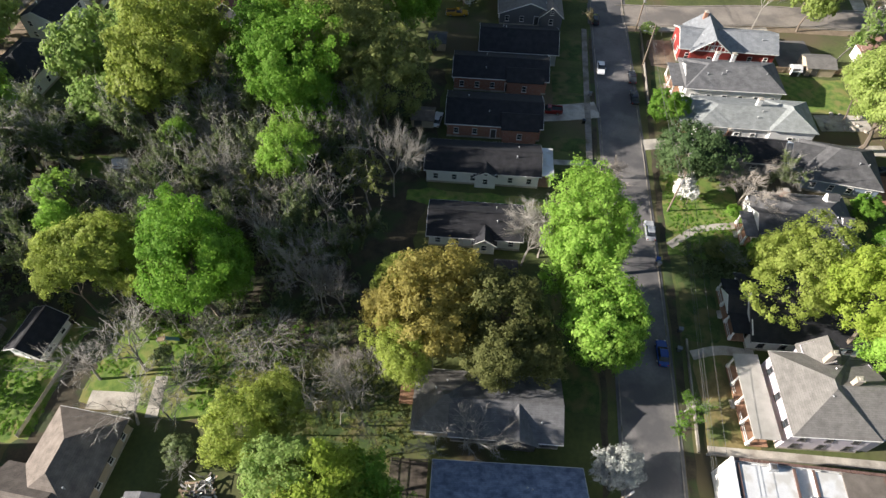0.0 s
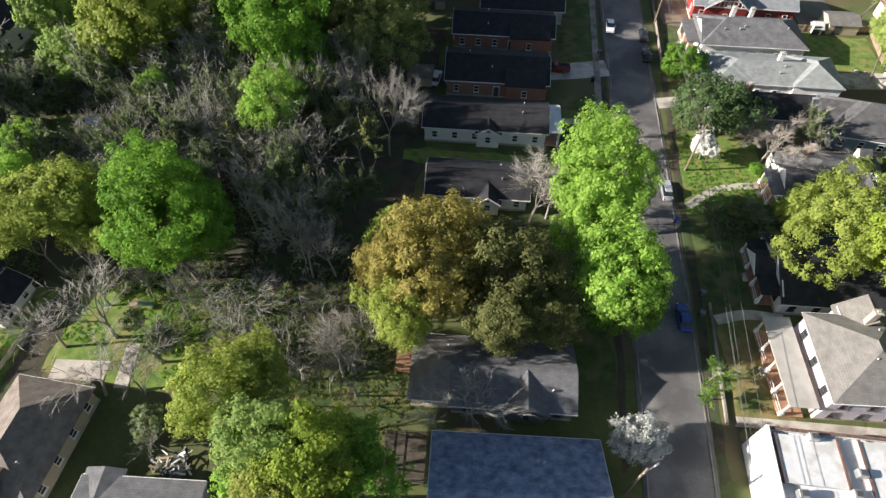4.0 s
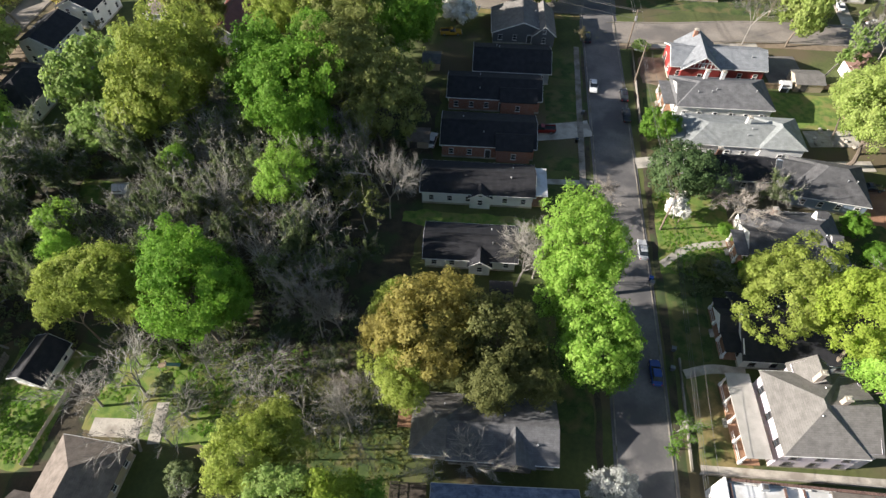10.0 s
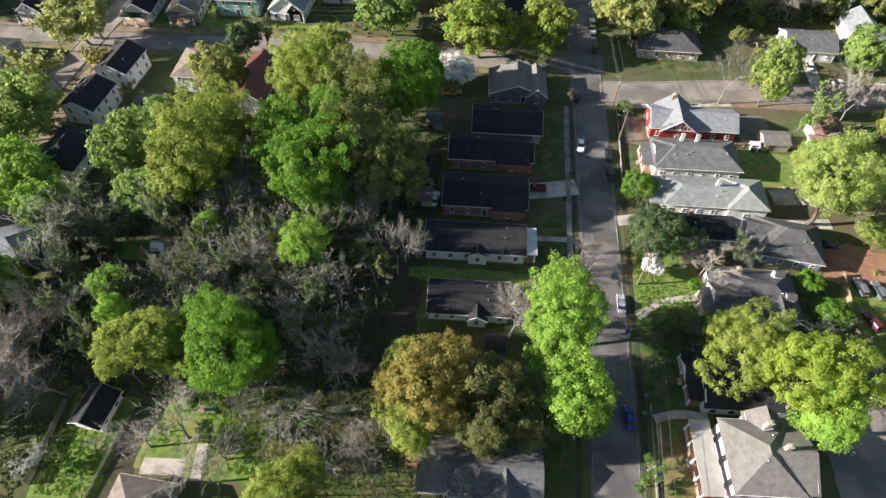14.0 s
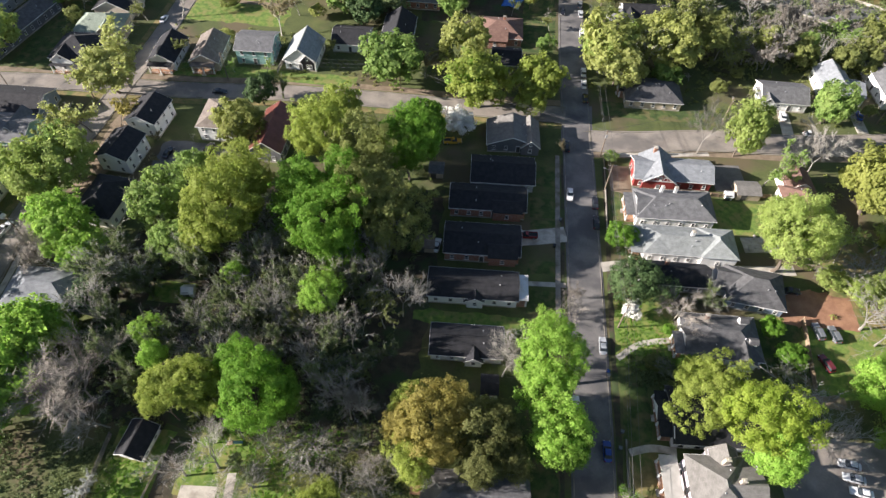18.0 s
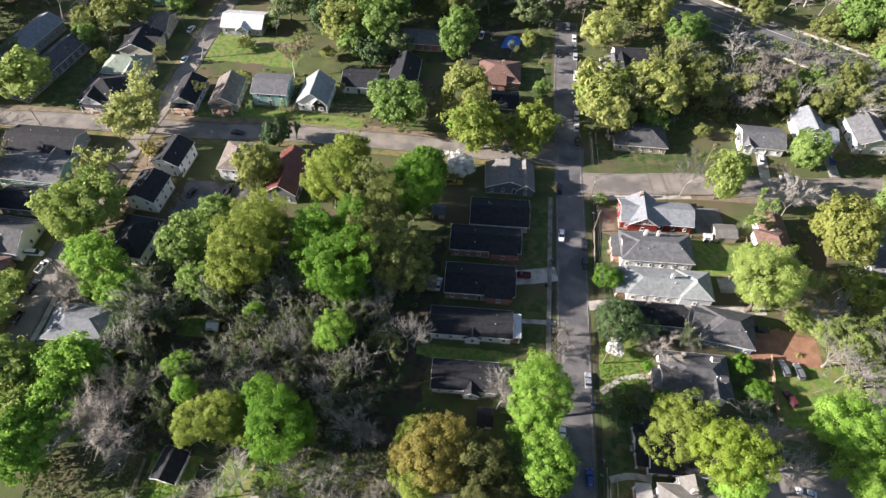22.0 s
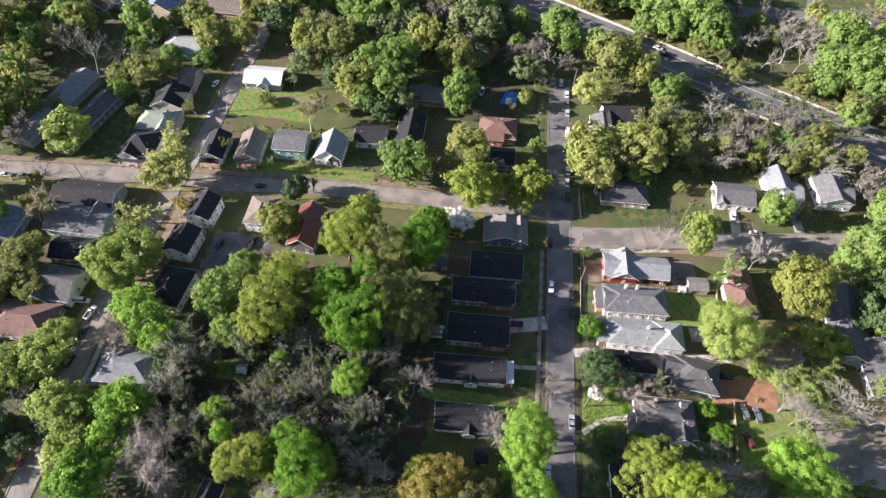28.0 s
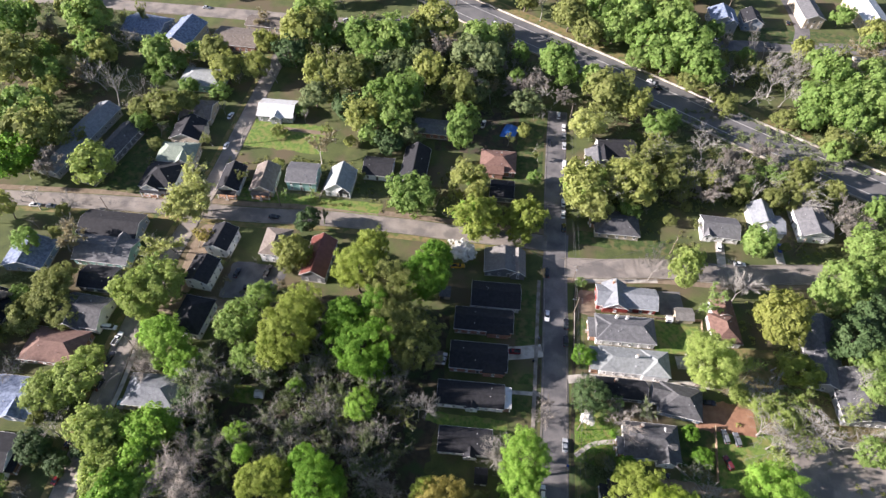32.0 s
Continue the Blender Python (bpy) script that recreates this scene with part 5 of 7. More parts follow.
tree("lime", -69, 56.3, 15.75, 3.33)
tree("lime", -64.4, 50, 16.56, 2.99)
bare(-72.4, 24.6, 6.2, 3.0, 1, "silver")
tree("gold", -27.9, 31.2, 8.85, 3.22, loose=True)
# woods
tree("lime", -33.9, 69.2, 18.05, 4.48)
tree("olive", -36.8, 65.2, 13.34, 4.25, loose=True)
tree("olive", -47.8, 73.6, 11.73, 3.91, loose=True)
tree("lime", -56, 74.2, 13.45, 3.22)
tree("yellow", -62.1, 88.7, 27.7, 9.77)
tree("yellow", -60.3, 98.3, 24.4, 7.59)
tree("yellow", -65, 82.6, 20.5, 5.86)
tree("green", -37.5, 87.3, 28.1, 8.97)
tree("green", -44.6, 97.6, 23.7, 6.79)
tree("green", -34.7, 102, 22.7, 6.9)
tree("green", -33.7, 84.2, 19.32, 5.86)
tree("olive", -28.2, 97.9, 25.5, 8.74)
tree("olive", -21.7, 91, 20.1, 6.67)
tree("olive", -32.5, 112.5, 24.3, 8.62)
tree("green", -21.8, 118.2, 24.7, 9.08)
tree("green", -19.09, 130.5, 19.66, 6.21)
tree("yellow", -45.5, 118.1, 25, 8.05)
tree("yellow", -42.8, 130.6, 20.8, 6.21)
tree("fresh", -80.8, 92.5, 19.89, 7.59)
tree("fresh", -75.7, 81.5, 15.41, 5.29)
tree("fresh", -77.5, 105, 16.33, 5.06)
tree("straw", -72.6, 126.4, 15.98, 6.6)
tree("dark", -72.2, 143.8, 11.73, 4.83, tall=1.30)
bare(-53.6, 81, 17.5, 5.7, 0, "ivy")
bare(-49.3, 85, 17.6, 5.7, 0, "ivy")
tree("ivy", -64.7, 77, 14.14, 5.29)
bare(-55.1, 68.8, 16.1, 5.3, 0, "ivy")
bare(-62.2, 62.7, 14.3, 4.7, 0, "ivy")
tree("ivy", -48.1, 65.9, 12.76, 4.94)
bare(-41.1, 63.1, 13.1, 4.7, 0, "ivy")
bare(-50.5, 59.8, 12, 4.7, 0, "ivy")
bare(-31.5, 78.2, 15.1, 4.4, 0, "ivy")
bare(-59.8, 55.2, 12.4, 4, 0, "ivy")
bare(-77.9, 70.6, 12.8, 4.4, 0, "ivy")
bare(-45.2, 69.3, 17.5, 6.6, 1)
bare(-58.2, 87.1, 21.0, 6.2, 1)
bare(-36.0, 62.5, 15.5, 6.2, 1)
bare(-51.0, 78.5, 18.5, 5.6, 1)
# pale bark here stands in for sun on the top twigs
bare(-25.0, 48.7, 17.0, 5.0, 2)
bare(-52.7, 62.4, 14.03, 6.09)
bare(-37.1, 59.6, 12.42, 5.4)
bare(-63.1, 56.2, 12.42, 5.4)
bare(-83.4, 73, 12.42, 6.55)
bare(-82.7, 63.7, 9.31, 5.06)
bare(-50.3, 74.9, 14.03, 5.75)
bare(-36, 58.2, 9.31, 4.83)
bare(-20.2, 69.4, 15.0, 5.0, 0, "olive")
bare(-16.4, 73.2, 20.5, 5.8, 2)
bare(-80.7, 39.9, 16.9, 10.58, 0, "pink")
bare(-91.4, 45.2, 11.15, 6.9)
bare(-73.9, 38.2, 10.7, 6.67)
tree("lime", -107.8, 86.2, 15.5, 6.2)
tree("celadon", -114.3, 105.6, 16.5, 7.3)
tree("celadon", -124.3, 101.1, 16.2, 7.1)
tree("celadon", -118.1, 95.7, 14.7, 5.5)
tree("lime", -95.2, 54.2, 17.13, 7.13)
tree("tan", -112.9, 80.4, 10.35, 4.83, loose=True)
tree("dark", -90.2, 64.3, 10, 4.48)
tree("dark", -82.1, 55, 9.31, 4.94)
tree("dark", -90.4, 68.9, 8.39, 3.91)
tree("dark", -77.4, 54.7, 7.01, 3.68)
tree("dark", 38.4, 86.5, 12.19, 5.52)
bare(37.9, 79.9, 6.6, 3.3, 0, "white")
tree("white", 37.4, 80.3, 5.6, 1.9)
tree("white", 38.8, 79.2, 5.0, 1.5)
tree("green", 36.1, 102.3, 7.7, 3.91)
tree("green", 70.8, 80.2, 5.29, 2.88)
tree("green", 46.8, 76.8, 2.88, 1.61)
tree("green", 48.9, 87.7, 2.42, 1.38)
tree("green", 50.5, 67.3, 4.6, 3.4)
tree("olive", 42.6, 67.8, 2.6, 2.2)
tree("ivy", 43.9, 65.9, 4.14, 3.1)
tree("ivy", 71.1, 69.1, 5.29, 3.79)
bare(48.8, 80.7, 10.23, 6.44, 0, "tan")
bare(55.8, 87, 10.5, 5.6, 0, "ivy")
bare(46.1, 85, 7.36, 4.02, 0, "tan")
bare(61.8, 140.4, 20.5, 6.6, 2)
bare(92.6, 135.5, 17.13, 7.59, 2)
bare(72.8, 59.8, 11.04, 6.9, 1)
bare(79.2, 52.8, 9.31, 5.06, 1)
tree("celadon", 75.6, 98.8, 24.3, 8.2)
tree("celadon", 79.6, 103.0, 15.5, 5.0)
tree("celadon", 75.2, 107.8, 17.94, 5.2)
tree("celadon", 72.6, 140.6, 20.5, 7.2)
tree("fresh", 102.8, 159.6, 14.8, 6.1)
tree("olive", 76.6, 152.4, 8.16, 3.68)
tree("fresh", 36.0, 134.6, 2.4, 2.3)
tree("straw", 36.2, 175.8, 19.78, 9.89)
bare(43.2, 178.1, 20.0, 8.5, 0, "olive")
tree("straw", 56.1, 178.6, 18.97, 8.97)
bare(89.6, 185.1, 16.6, 7.3, 0, "straw")
bare(82.9, 187.3, 15.29, 6.44, 0, "olive")
tree("yellow", -5.17, 152.4, 19.2, 9.31)
tree("yellow", 13.34, 157.8, 17.71, 7.7)
tree("straw", -10.35, 170.5, 19.2, 8.05)
tree("yellow", 11.61, 150, 10.23, 4.71)
tree("lime", -8.05, 156.4, 14.95, 6.09)
tree("sage", -32.3, 160.4, 15.64, 7.93)
tree("white", -10.1, 139.8, 9.0, 4.6)
tree("white", -10.1, 140.4, 7.6, 3.3)
tree("tan", 22.3, 135.1, 4.6, 2.42, loose=True)
tree("tan", -24, 164.9, 10, 4.48, loose=True)
tree("tan", 23.3, 83.3, 5.63, 2.99, loose=True)
tree("tan", 24.7, 77.4, 5.4, 3.33, loose=True)
# the far half
bare(-121.2, 146.9, 19.4, 12.1, 0, "pale")
tree("pale", -120.0, 143.5, 17.0, 8.8)
bare(-120.3, 124.8, 16.2, 9.5, 0, "pale")
bare(-117.5, 146.5, 19.3, 12.3, 0, "pale")
tree("orange", -113, 128.6, 10.35, 6.09, loose=True)
tree("celadon", -121.0, 98.3, 13.5, 5.3)
tree("lime", -101.8, 82.2, 15.98, 7.13)
tree("lime", -96.1, 77.4, 13.34, 5.52)
tree("tan", -160.4, 118.8, 16.9, 8.05, loose=True)
tree("tan", -111.4, 75.7, 13.11, 6.55, loose=True)
tree("tan", -105.7, 75, 11.04, 5.63, loose=True)
bare(-120.7, 114.9, 14.5, 7.2, 0, "olive")
tree("fresh", -120.7, 109.4, 13.5, 5.8)
tree("olive", -152.9, 95.1, 12.3, 7.1)
tree("olive", -158, 87.9, 11.04, 7.0)
tree("olive", -154.8, 102.1, 11.5, 6.4)
bare(-168, 95.1, 12.3, 7.8, 0, "pink")
tree("olive", -144.4, 90, 9.08, 5.98)
tree("celadon", -129.6, 66.0, 12.0, 8.4)
tree("celadon", -136.0, 62.0, 11.5, 7.6)
tree("celadon", -128.6, 74.8, 9.5, 5.6)
tree("celadon", -111.8, 51.6, 15.41, 6.55)
tree("celadon", -107.6, 50.5, 14.83, 5.98)
tree("celadon", -102.5, 37.5, 16.79, 6.79)
tree("lime", -98.2, 54, 16.21, 6.21)
tree("lime", -97.2, 45.2, 14.72, 5.86)
tree("lime", -92.6, 40.9, 14.72, 5.75)
tree("lime", -98.4, 35.3, 15.29, 6.44)
tree("dark", -130.6, 45.2, 9.54, 5.17)
tree("dark", -116.1, 47.7, 7.59, 4.37)
tree("dark", -121.9, 41.6, 7.47, 4.25)
bare(-127.5, 50.5, 11.15, 7.01)
bare(-150.2, 68.8, 8.97, 5.63)
bare(-80, 43.6, 15.87, 9.89, 0, "pink")
bare(-83.7, 39.3, 11.85, 7.36)
bare(-171.5, 117, 8.62, 5.4)
bare(-90.8, 67.3, 8.74, 5.4)
bare(-86.1, 75.4, 10.35, 6.44)
tree("sage", -250.9, 240.8, 23.3, 12.0)
tree("fresh", -214.9, 250.6, 23.8, 11.4)
tree("sage", -203.4, 229.9, 19.55, 8.5)
tree("sage", -213.6, 210.3, 17.25, 7.5)
tree("fresh", -171.7, 233.1, 18.75, 7.8)
tree("sage", -164.8, 228.5, 13.22, 4.9)
tree("sage", -209.2, 182.3, 21.7, 10.5)
tree("fresh", -212.9, 171.8, 18.52, 8.6)
tree("green", -201.1, 154.4, 19.2, 10.58)
tree("sage", -150.6, 215.7, 9.66, 4.8)
tree("olive", -235.5, 212.9, 24.4, 13.0)
tree("olive", -199.3, 168.6, 23, 12.8)
bare(-189.2, 154.3, 17.02, 9.0, 0, "pink")
tree("olive", -154.7, 197.7, 15.52, 7.9)
tree("olive", -146.3, 202.5, 12.65, 6.4)
tree("olive", -164.8, 195.4, 11.85, 5.7)
bare(-183.4, 170.2, 13.8, 7.0, 0, "olive")
tree("tan", -202.4, 215.9, 16.1, 7.24, loose=True)
tree("celadon", -167.0, 156.5, 17.0, 9.0)
tree("olive", -144.9, 237.9, 18.29, 7.3)
tree("straw", -135.7, 227.5, 16.45, 6.7)
tree("straw", -123.2, 231.8, 16.45, 6.8)
bare(-113.2, 231.4, 15.87, 6.8)
tree("straw", -125.1, 254.4, 14.03, 5.6)
tree("olive", -74.6, 194.6, 12.3, 4.48, loose=True)
bare(-77.5, 181.0, 15.5, 7.6, 0, "tan")
tree("tan", -237.4, 245.1, 17.94, 9.2, loose=True)
tree("tan", -231.1, 235.5, 14.72, 7.01, loose=True)
tree("tan", -137.4, 276.5, 11.5, 5.98, loose=True)
bare(-180.5, 201.9, 20.8, 12.99)
bare(-195.4, 244.4, 15.98, 10)
bare(-191.6, 212.1, 17.13, 10.7)
bare(-116.3, 187, 11.96, 7.47)
bare(-182.8, 136.8, 10.81, 6.79)
bare(-170.1, 136.4, 10.81, 6.79)
bare(-163.1, 131.1, 8.85, 5.52)
bare(-160.5, 237.1, 11.27, 7.01)
bare(-174.2, 210.8, 12.76, 7.93)
bare(-151.6, 229.4, 8.85, 5.52)
tree("straw", -106.9, 259.1, 22.7, 11.3)
tree("dark", -107.8, 245.4, 16.1, 8.39)
tree("sage", -95.7, 259.7, 16.21, 7.6)
tree("straw", -64.1, 203.9, 17.71, 9.0)
tree("dark", -70.8, 210, 14.26, 7.82)
tree("fresh", -57.7, 198.1, 12.99, 6.7)
tree("dark", -49.2, 193.4, 10.58, 6.21)
tree("fresh", -106, 277.3, 21.6, 11.85)
tree("olive", -102.6, 269.2, 18.97, 9.0)
bare(-83, 240.2, 24, 12.5, 0, "olive")
tree("straw", -88.8, 229.7, 19.32, 8.3)
tree("olive", -75.7, 232, 20.6, 9.5)
tree("tan", -74.6, 264.8, 19.89, 10.12, loose=True)
tree("straw", -41.9, 279.1, 24, 11.6)
bare(-32.2, 273.1, 23.8, 12.3)
tree("straw", -49.1, 269.4, 20, 8.9)
tree("straw", -40.1, 240.3, 19.43, 8.4)
tree("olive", -23.8, 230.1, 19.89, 8.9)
bare(-15.06, 236, 19.2, 9.0, 0, "pink")
tree("tan", -7.93, 233.8, 14.37, 6.67, loose=True)
tree("sage", -76.9, 262, 20.7, 9.6)
tree("fresh", -59.2, 260.9, 22.8, 10.5)
tree("sage", -55.7, 214.9, 21.7, 9.5)
tree("sage", -47.5, 220.5, 21.4, 9.2)
tree("fresh", -48.8, 205.2, 17.59, 7.8)
tree("sage", -18.52, 209.8, 15.75, 7.2)
tree("sage", -18.75, 201.5, 12.88, 5.6)
tree("fresh", -17.25, 270.1, 20.7, 9.6)
tree("sage", -68.2, 248.4, 18.52, 8.6)
tree("sage", -34.7, 161.9, 16.33, 8.74)
tree("ivy", -12.65, 253.5, 19.78, 9.8)
tree("ivy", -21.4, 256.6, 19.89, 9.9)
bare(-35.2, 254.1, 19.89, 10.6, 0, "pink")
tree("ivy", -46.6, 253.8, 16.1, 7.4)
tree("ivy", -58.3, 240.9, 18.29, 8.4)
tree("ivy", -88.7, 217.1, 14.49, 7.0)
bare(-77.9, 217.6, 16.79, 8.7, 0, "olive")
tree("ivy", -8.39, 271.9, 13.8, 6.4)
tree("ivy", -42.8, 200.1, 10.58, 5.6)
tree("ivy", 9.08, 229.9, 11.04, 7.1)
bare(17.36, 228.5, 8.62, 6.3)
tree("pink", -1.26, 254, 12.76, 6.21, loose=True)
tree("pink", 3.79, 243.1, 12.3, 6.9, loose=True)
tree("pink", 17.36, 243.9, 15.18, 8.74, loose=True)
tree("pink", 24.4, 240.1, 12.19, 6.79, loose=True)
tree("pink", 10.81, 239.9, 12.19, 6.79, loose=True)
tree("pink", 110.4, 212, 13, 7.2, loose=True)
tree("pink", 102, 210.8, 12.76, 6.21, loose=True)
tree("pink", 138.8, 181.4, 14.72, 8.28, loose=True)
tree("pink", 146.4, 179.6, 12.3, 6.9, loose=True)
bare(-0.23, 258.9, 11.27, 7.01)
bare(16.1, 239.4, 12.99, 8.16)
bare(89.6, 208.7, 15.98, 10)
bare(78.5, 196.4, 14.72, 9.2)
bare(72.1, 205.8, 11.96, 7.47)
bare(96, 202.7, 13.68, 8.62)
bare(102.3, 196.9, 13.57, 8.51)
bare(123.6, 185.5, 15.29, 9.54)
bare(140.4, 178.6, 13.11, 8.16)
bare(71.1, 219.8, 10.23, 6.44)
tree("sage", 21.7, 258.9, 19.89, 8.8)
tree("sage", 26.2, 253.5, 17.02, 7.3)
tree("fresh", 40.2, 250.7, 15.41, 6.8)
tree("sage", 69.2, 220.7, 14.83, 6.3)
tree("sage", 75.1, 226.9, 12.3, 5.1)
tree("fresh", 104.4, 191.7, 10.7, 4.7)
tree("sage", 55.2, 171.9, 8.97, 4.6)
tree("olive", 46.1, 238, 22.4, 11.2)
bare(39.8, 232.2, 18.75, 9.5, 0, "olive")
tree("straw", 58.1, 233.2, 17.13, 7.4)
bare(58.6, 194.2, 18.4, 9.2, 0, "olive")
tree("straw", 51.2, 186.2, 17.71, 7.9)
bare(64.5, 206.9, 15.2, 7.1, 0, "straw")
bare(86.1, 187.1, 17.71, 8.97, 0, "pink")
bare(91.4, 185.3, 12.5, 5.6, 0, "straw")
bare(152.9, 187.0, 12.5, 5.7, 0, "straw")
tree("celadon", 34.6, 177, 17.59, 8.2)
tree("pale", 38.3, 169.3, 15.06, 7.36)
tree("pale", 36.1, 217, 14.83, 7.13)
bare(73.3, 186.6, 12.99, 7.59, 0, "celadon")
bare(80.3, 182.3, 11.4, 6.8, 0, "olive")
bare(112.9, 197.5, 12.65, 8.51, 0, "sage")
bare(118.9, 191.8, 12.5, 8.0, 0, "olive")
bare(132.6, 189, 12.65, 8.51, 0, "olive")
bare(164.7, 226.1, 14.3, 8.5, 0, "olive")
tree("olive", 150.1, 224.9, 13.11, 7.9)
bare(69.0, 192.5, 12.7, 6.9, 0, "olive")
tree("fresh", 61.3, 307.5, 22.4, 11.2)
tree("sage", 68.9, 285.4, 22, 10.7)
tree("sage", 85.3, 281.6, 24.6, 12.1)
tree("fresh", 81.3, 301.2, 24.3, 11.8)
tree("sage", 90, 269.9, 20.5, 9.4)
tree("sage", 75.6, 270.6, 17.48, 8.7)
tree("fresh", 52.2, 294.4, 19.09, 9.2)
tree("sage", 43.2, 306.9, 22, 10.7)
tree("sage", 102.9, 300, 15.18, 6.6)
tree("fresh", 64.1, 273.4, 11.5, 6.4)
tree("sage", 95.8, 264.8, 17.36, 8.6)
tree("orange", 78.9, 284.6, 17.25, 7.24, loose=True)
tree("orange", 67.7, 290.3, 17.36, 7.36, loose=True)
tree("olive", 28.4, 300.7, 20.1, 10.1)
bare(13.11, 308.1, 18.29, 10.3)
tree("olive", 37.8, 290.3, 15.41, 7.9)
tree("olive", 74.3, 317.3, 20.9, 10.8)
tree("olive", 3.45, 316.8, 15.87, 8.3)
bare(25.5, 315.1, 15.75, 9.0, 0, "pink")
tree("olive", 88.8, 260.7, 10.12, 6.2)
tree("olive", 103.3, 245.9, 9.89, 6.0)
tree("olive", 131.2, 240.5, 9.77, 5.9)
bare(112.6, 267.8, 17.94, 11.15)
bare(125.6, 279.3, 17.36, 10.81)
bare(107.3, 269.1, 15.75, 9.77)
bare(127.9, 261.5, 17.59, 11.04)
bare(116.4, 254.5, 15.29, 9.54)
bare(132.5, 255.1, 15.29, 9.54)
bare(138.9, 273.9, 13.57, 8.51)
bare(102.2, 258.5, 12.42, 7.7)
bare(149.5, 285.1, 13.8, 8.62)
bare(128.6, 308.2, 12.07, 7.59)
bare(95.8, 249.7, 12.54, 5.7, 0, "olive")
tree("tan", 184.3, 290.4, 18.75, 10, loose=True)
tree("straw", 190.8, 315.7, 15.18, 6.7)
tree("sage", 118.4, 284.5, 11.85, 4.5)
tree("sage", 155.8, 272.2, 20.4, 9.3)
tree("fresh", 153.4, 282.6, 17.36, 7.5)
tree("sage", 143.9, 252.1, 18.17, 8.3)
tree("sage", 152.7, 248.1, 20.4, 9.3)
tree("fresh", 168.1, 248.6, 20.9, 9.7)
tree("sage", 159, 240.5, 18.63, 8.7)
tree("sage", 177.7, 331.4, 13.45, 6.1)
tree("fresh", 177.8, 279.1, 16.1, 7.5)
tree("sage", 140.2, 239.3, 12.76, 6.5)
tree("sage", 166.2, 257.9, 18.17, 8.3)
tree("fresh", 170.7, 232.1, 11.96, 6.9)
tree("sage", 156.3, 229.7, 11.5, 6.4)
tree("fresh", 130.9, 143.8, 20.4, 9.31)
tree("fresh", 141.2, 150.1, 18.29, 8.39)
tree("fresh", 124.7, 138.1, 15.98, 7.24)
tree("fresh", 144.1, 162, 17.48, 8.74)
tree("fresh", 134.1, 113.3, 13.91, 7.36)
tree("fresh", 133.9, 102.9, 13.11, 6.55)
tree("sage", 104, 160.5, 11, 5.2)
tree("fresh", 125.1, 80.5, 12.99, 5.17)
bare(76.8, 54.5, 13, 6.5, 1)
tree("gold", 104, 122.1, 22.3, 10.12)
bare(108.6, 99.0, 11.0, 7.2, 1, "celadon")
bare(107.6, 80.6, 9.5, 6.6, 1, "celadon")
tree("yellow", 109.4, 106.4, 11.5, 6.3)
bare(94.2, 95.6, 10.5, 7.6, 1)
bare(93.2, 83.7, 12.0, 9.2, 1)
bare(122.6, 92.5, 12.99, 8.05, 1)
bare(119.1, 83.1, 12.65, 7.93, 1)
bare(85.9, 103.3, 10.92, 6.67, 1)
bare(129, 88.2, 11.38, 7.13, 1)
bare(113.6, 86.4, 10.5, 8.0, 1)
bare(100.6, 78.5, 10.5, 9.0, 1)
bare(131.1, 137.4, 10.92, 6.21, 1)
bare(79.0, 129.2, 19.0, 6.2, 1, "fresh")
bare(156.7, 183.3, 11.04, 6.9, 0, "pink")
bare(142.1, 175.9, 10.92, 6.9, 0, "pink")
tree("celadon", 102.6, 90.3, 7.24, 5.17)
tree("celadon", 89, 96.1, 5.86, 3.79)
tree("green", 73.6, 73.1, 5.06, 3.56)
tree("celadon", 95.2, 93.3, 6.21, 4.71)
tree("dark", 129.9, 120.2, 17.59, 8.74)
tree("dark", 137.4, 130.5, 16.79, 8.05)
tree("dark", 124.1, 117.3, 8.74, 4.37)
# along the lower edge of the last views
tree("lime", 91.5, 64.6, 13.0, 8.5)
tree("lime", 95.0, 55.6, 13.5, 8.2)
bare(73.9, 53.9, 12.76, 7.93, 1)
tree("green", -98.2, 33.7, 16.56, 7.82)
tree("green", -95.2, 54.7, 15.29, 6.32)
tree("celadon", -111.4, 51.6, 16.56, 7.7)
tree("celadon", -105.5, 42.7, 13.91, 6.09)

# ---------------------------------------------------------------- yards and paved ground
sheet("lawn", 34.0, 66.1, 49.4, 86.8, 0.03, RANK, "bright overgrown grass in a front yard", "lawn", 1.0, 1.4)
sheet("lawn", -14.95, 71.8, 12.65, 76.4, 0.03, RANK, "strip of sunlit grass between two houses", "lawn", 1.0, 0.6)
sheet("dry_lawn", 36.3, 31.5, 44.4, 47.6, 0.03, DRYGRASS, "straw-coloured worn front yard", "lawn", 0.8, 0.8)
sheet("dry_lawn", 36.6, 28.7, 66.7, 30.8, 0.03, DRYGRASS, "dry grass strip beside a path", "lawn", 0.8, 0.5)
# the lighter rank-grass colour stands in for sun on this lawn
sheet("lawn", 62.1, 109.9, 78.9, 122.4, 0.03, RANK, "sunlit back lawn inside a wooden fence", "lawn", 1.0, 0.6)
sheet("lawn", 67.4, 65.5, 78.7, 83.7, 0.03, SHADED_LAWN, "shaded green back lawn behind a fence", "lawn", 1.0, 0.6)
sheet("lawn", 34.3, 153.6, 71.3, 161.0, 0.03, SHADED_LAWN, "corner lawn in front of a bungalow", "lawn", 1.2, 0.6)
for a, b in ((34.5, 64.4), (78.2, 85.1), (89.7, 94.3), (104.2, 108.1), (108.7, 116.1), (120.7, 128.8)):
    sheet("lawn", 12.88, a, 21.2, b, 0.03, SHADED_LAWN, "shaded front lawn beside the street", "lawn", 1.0, 0.5)
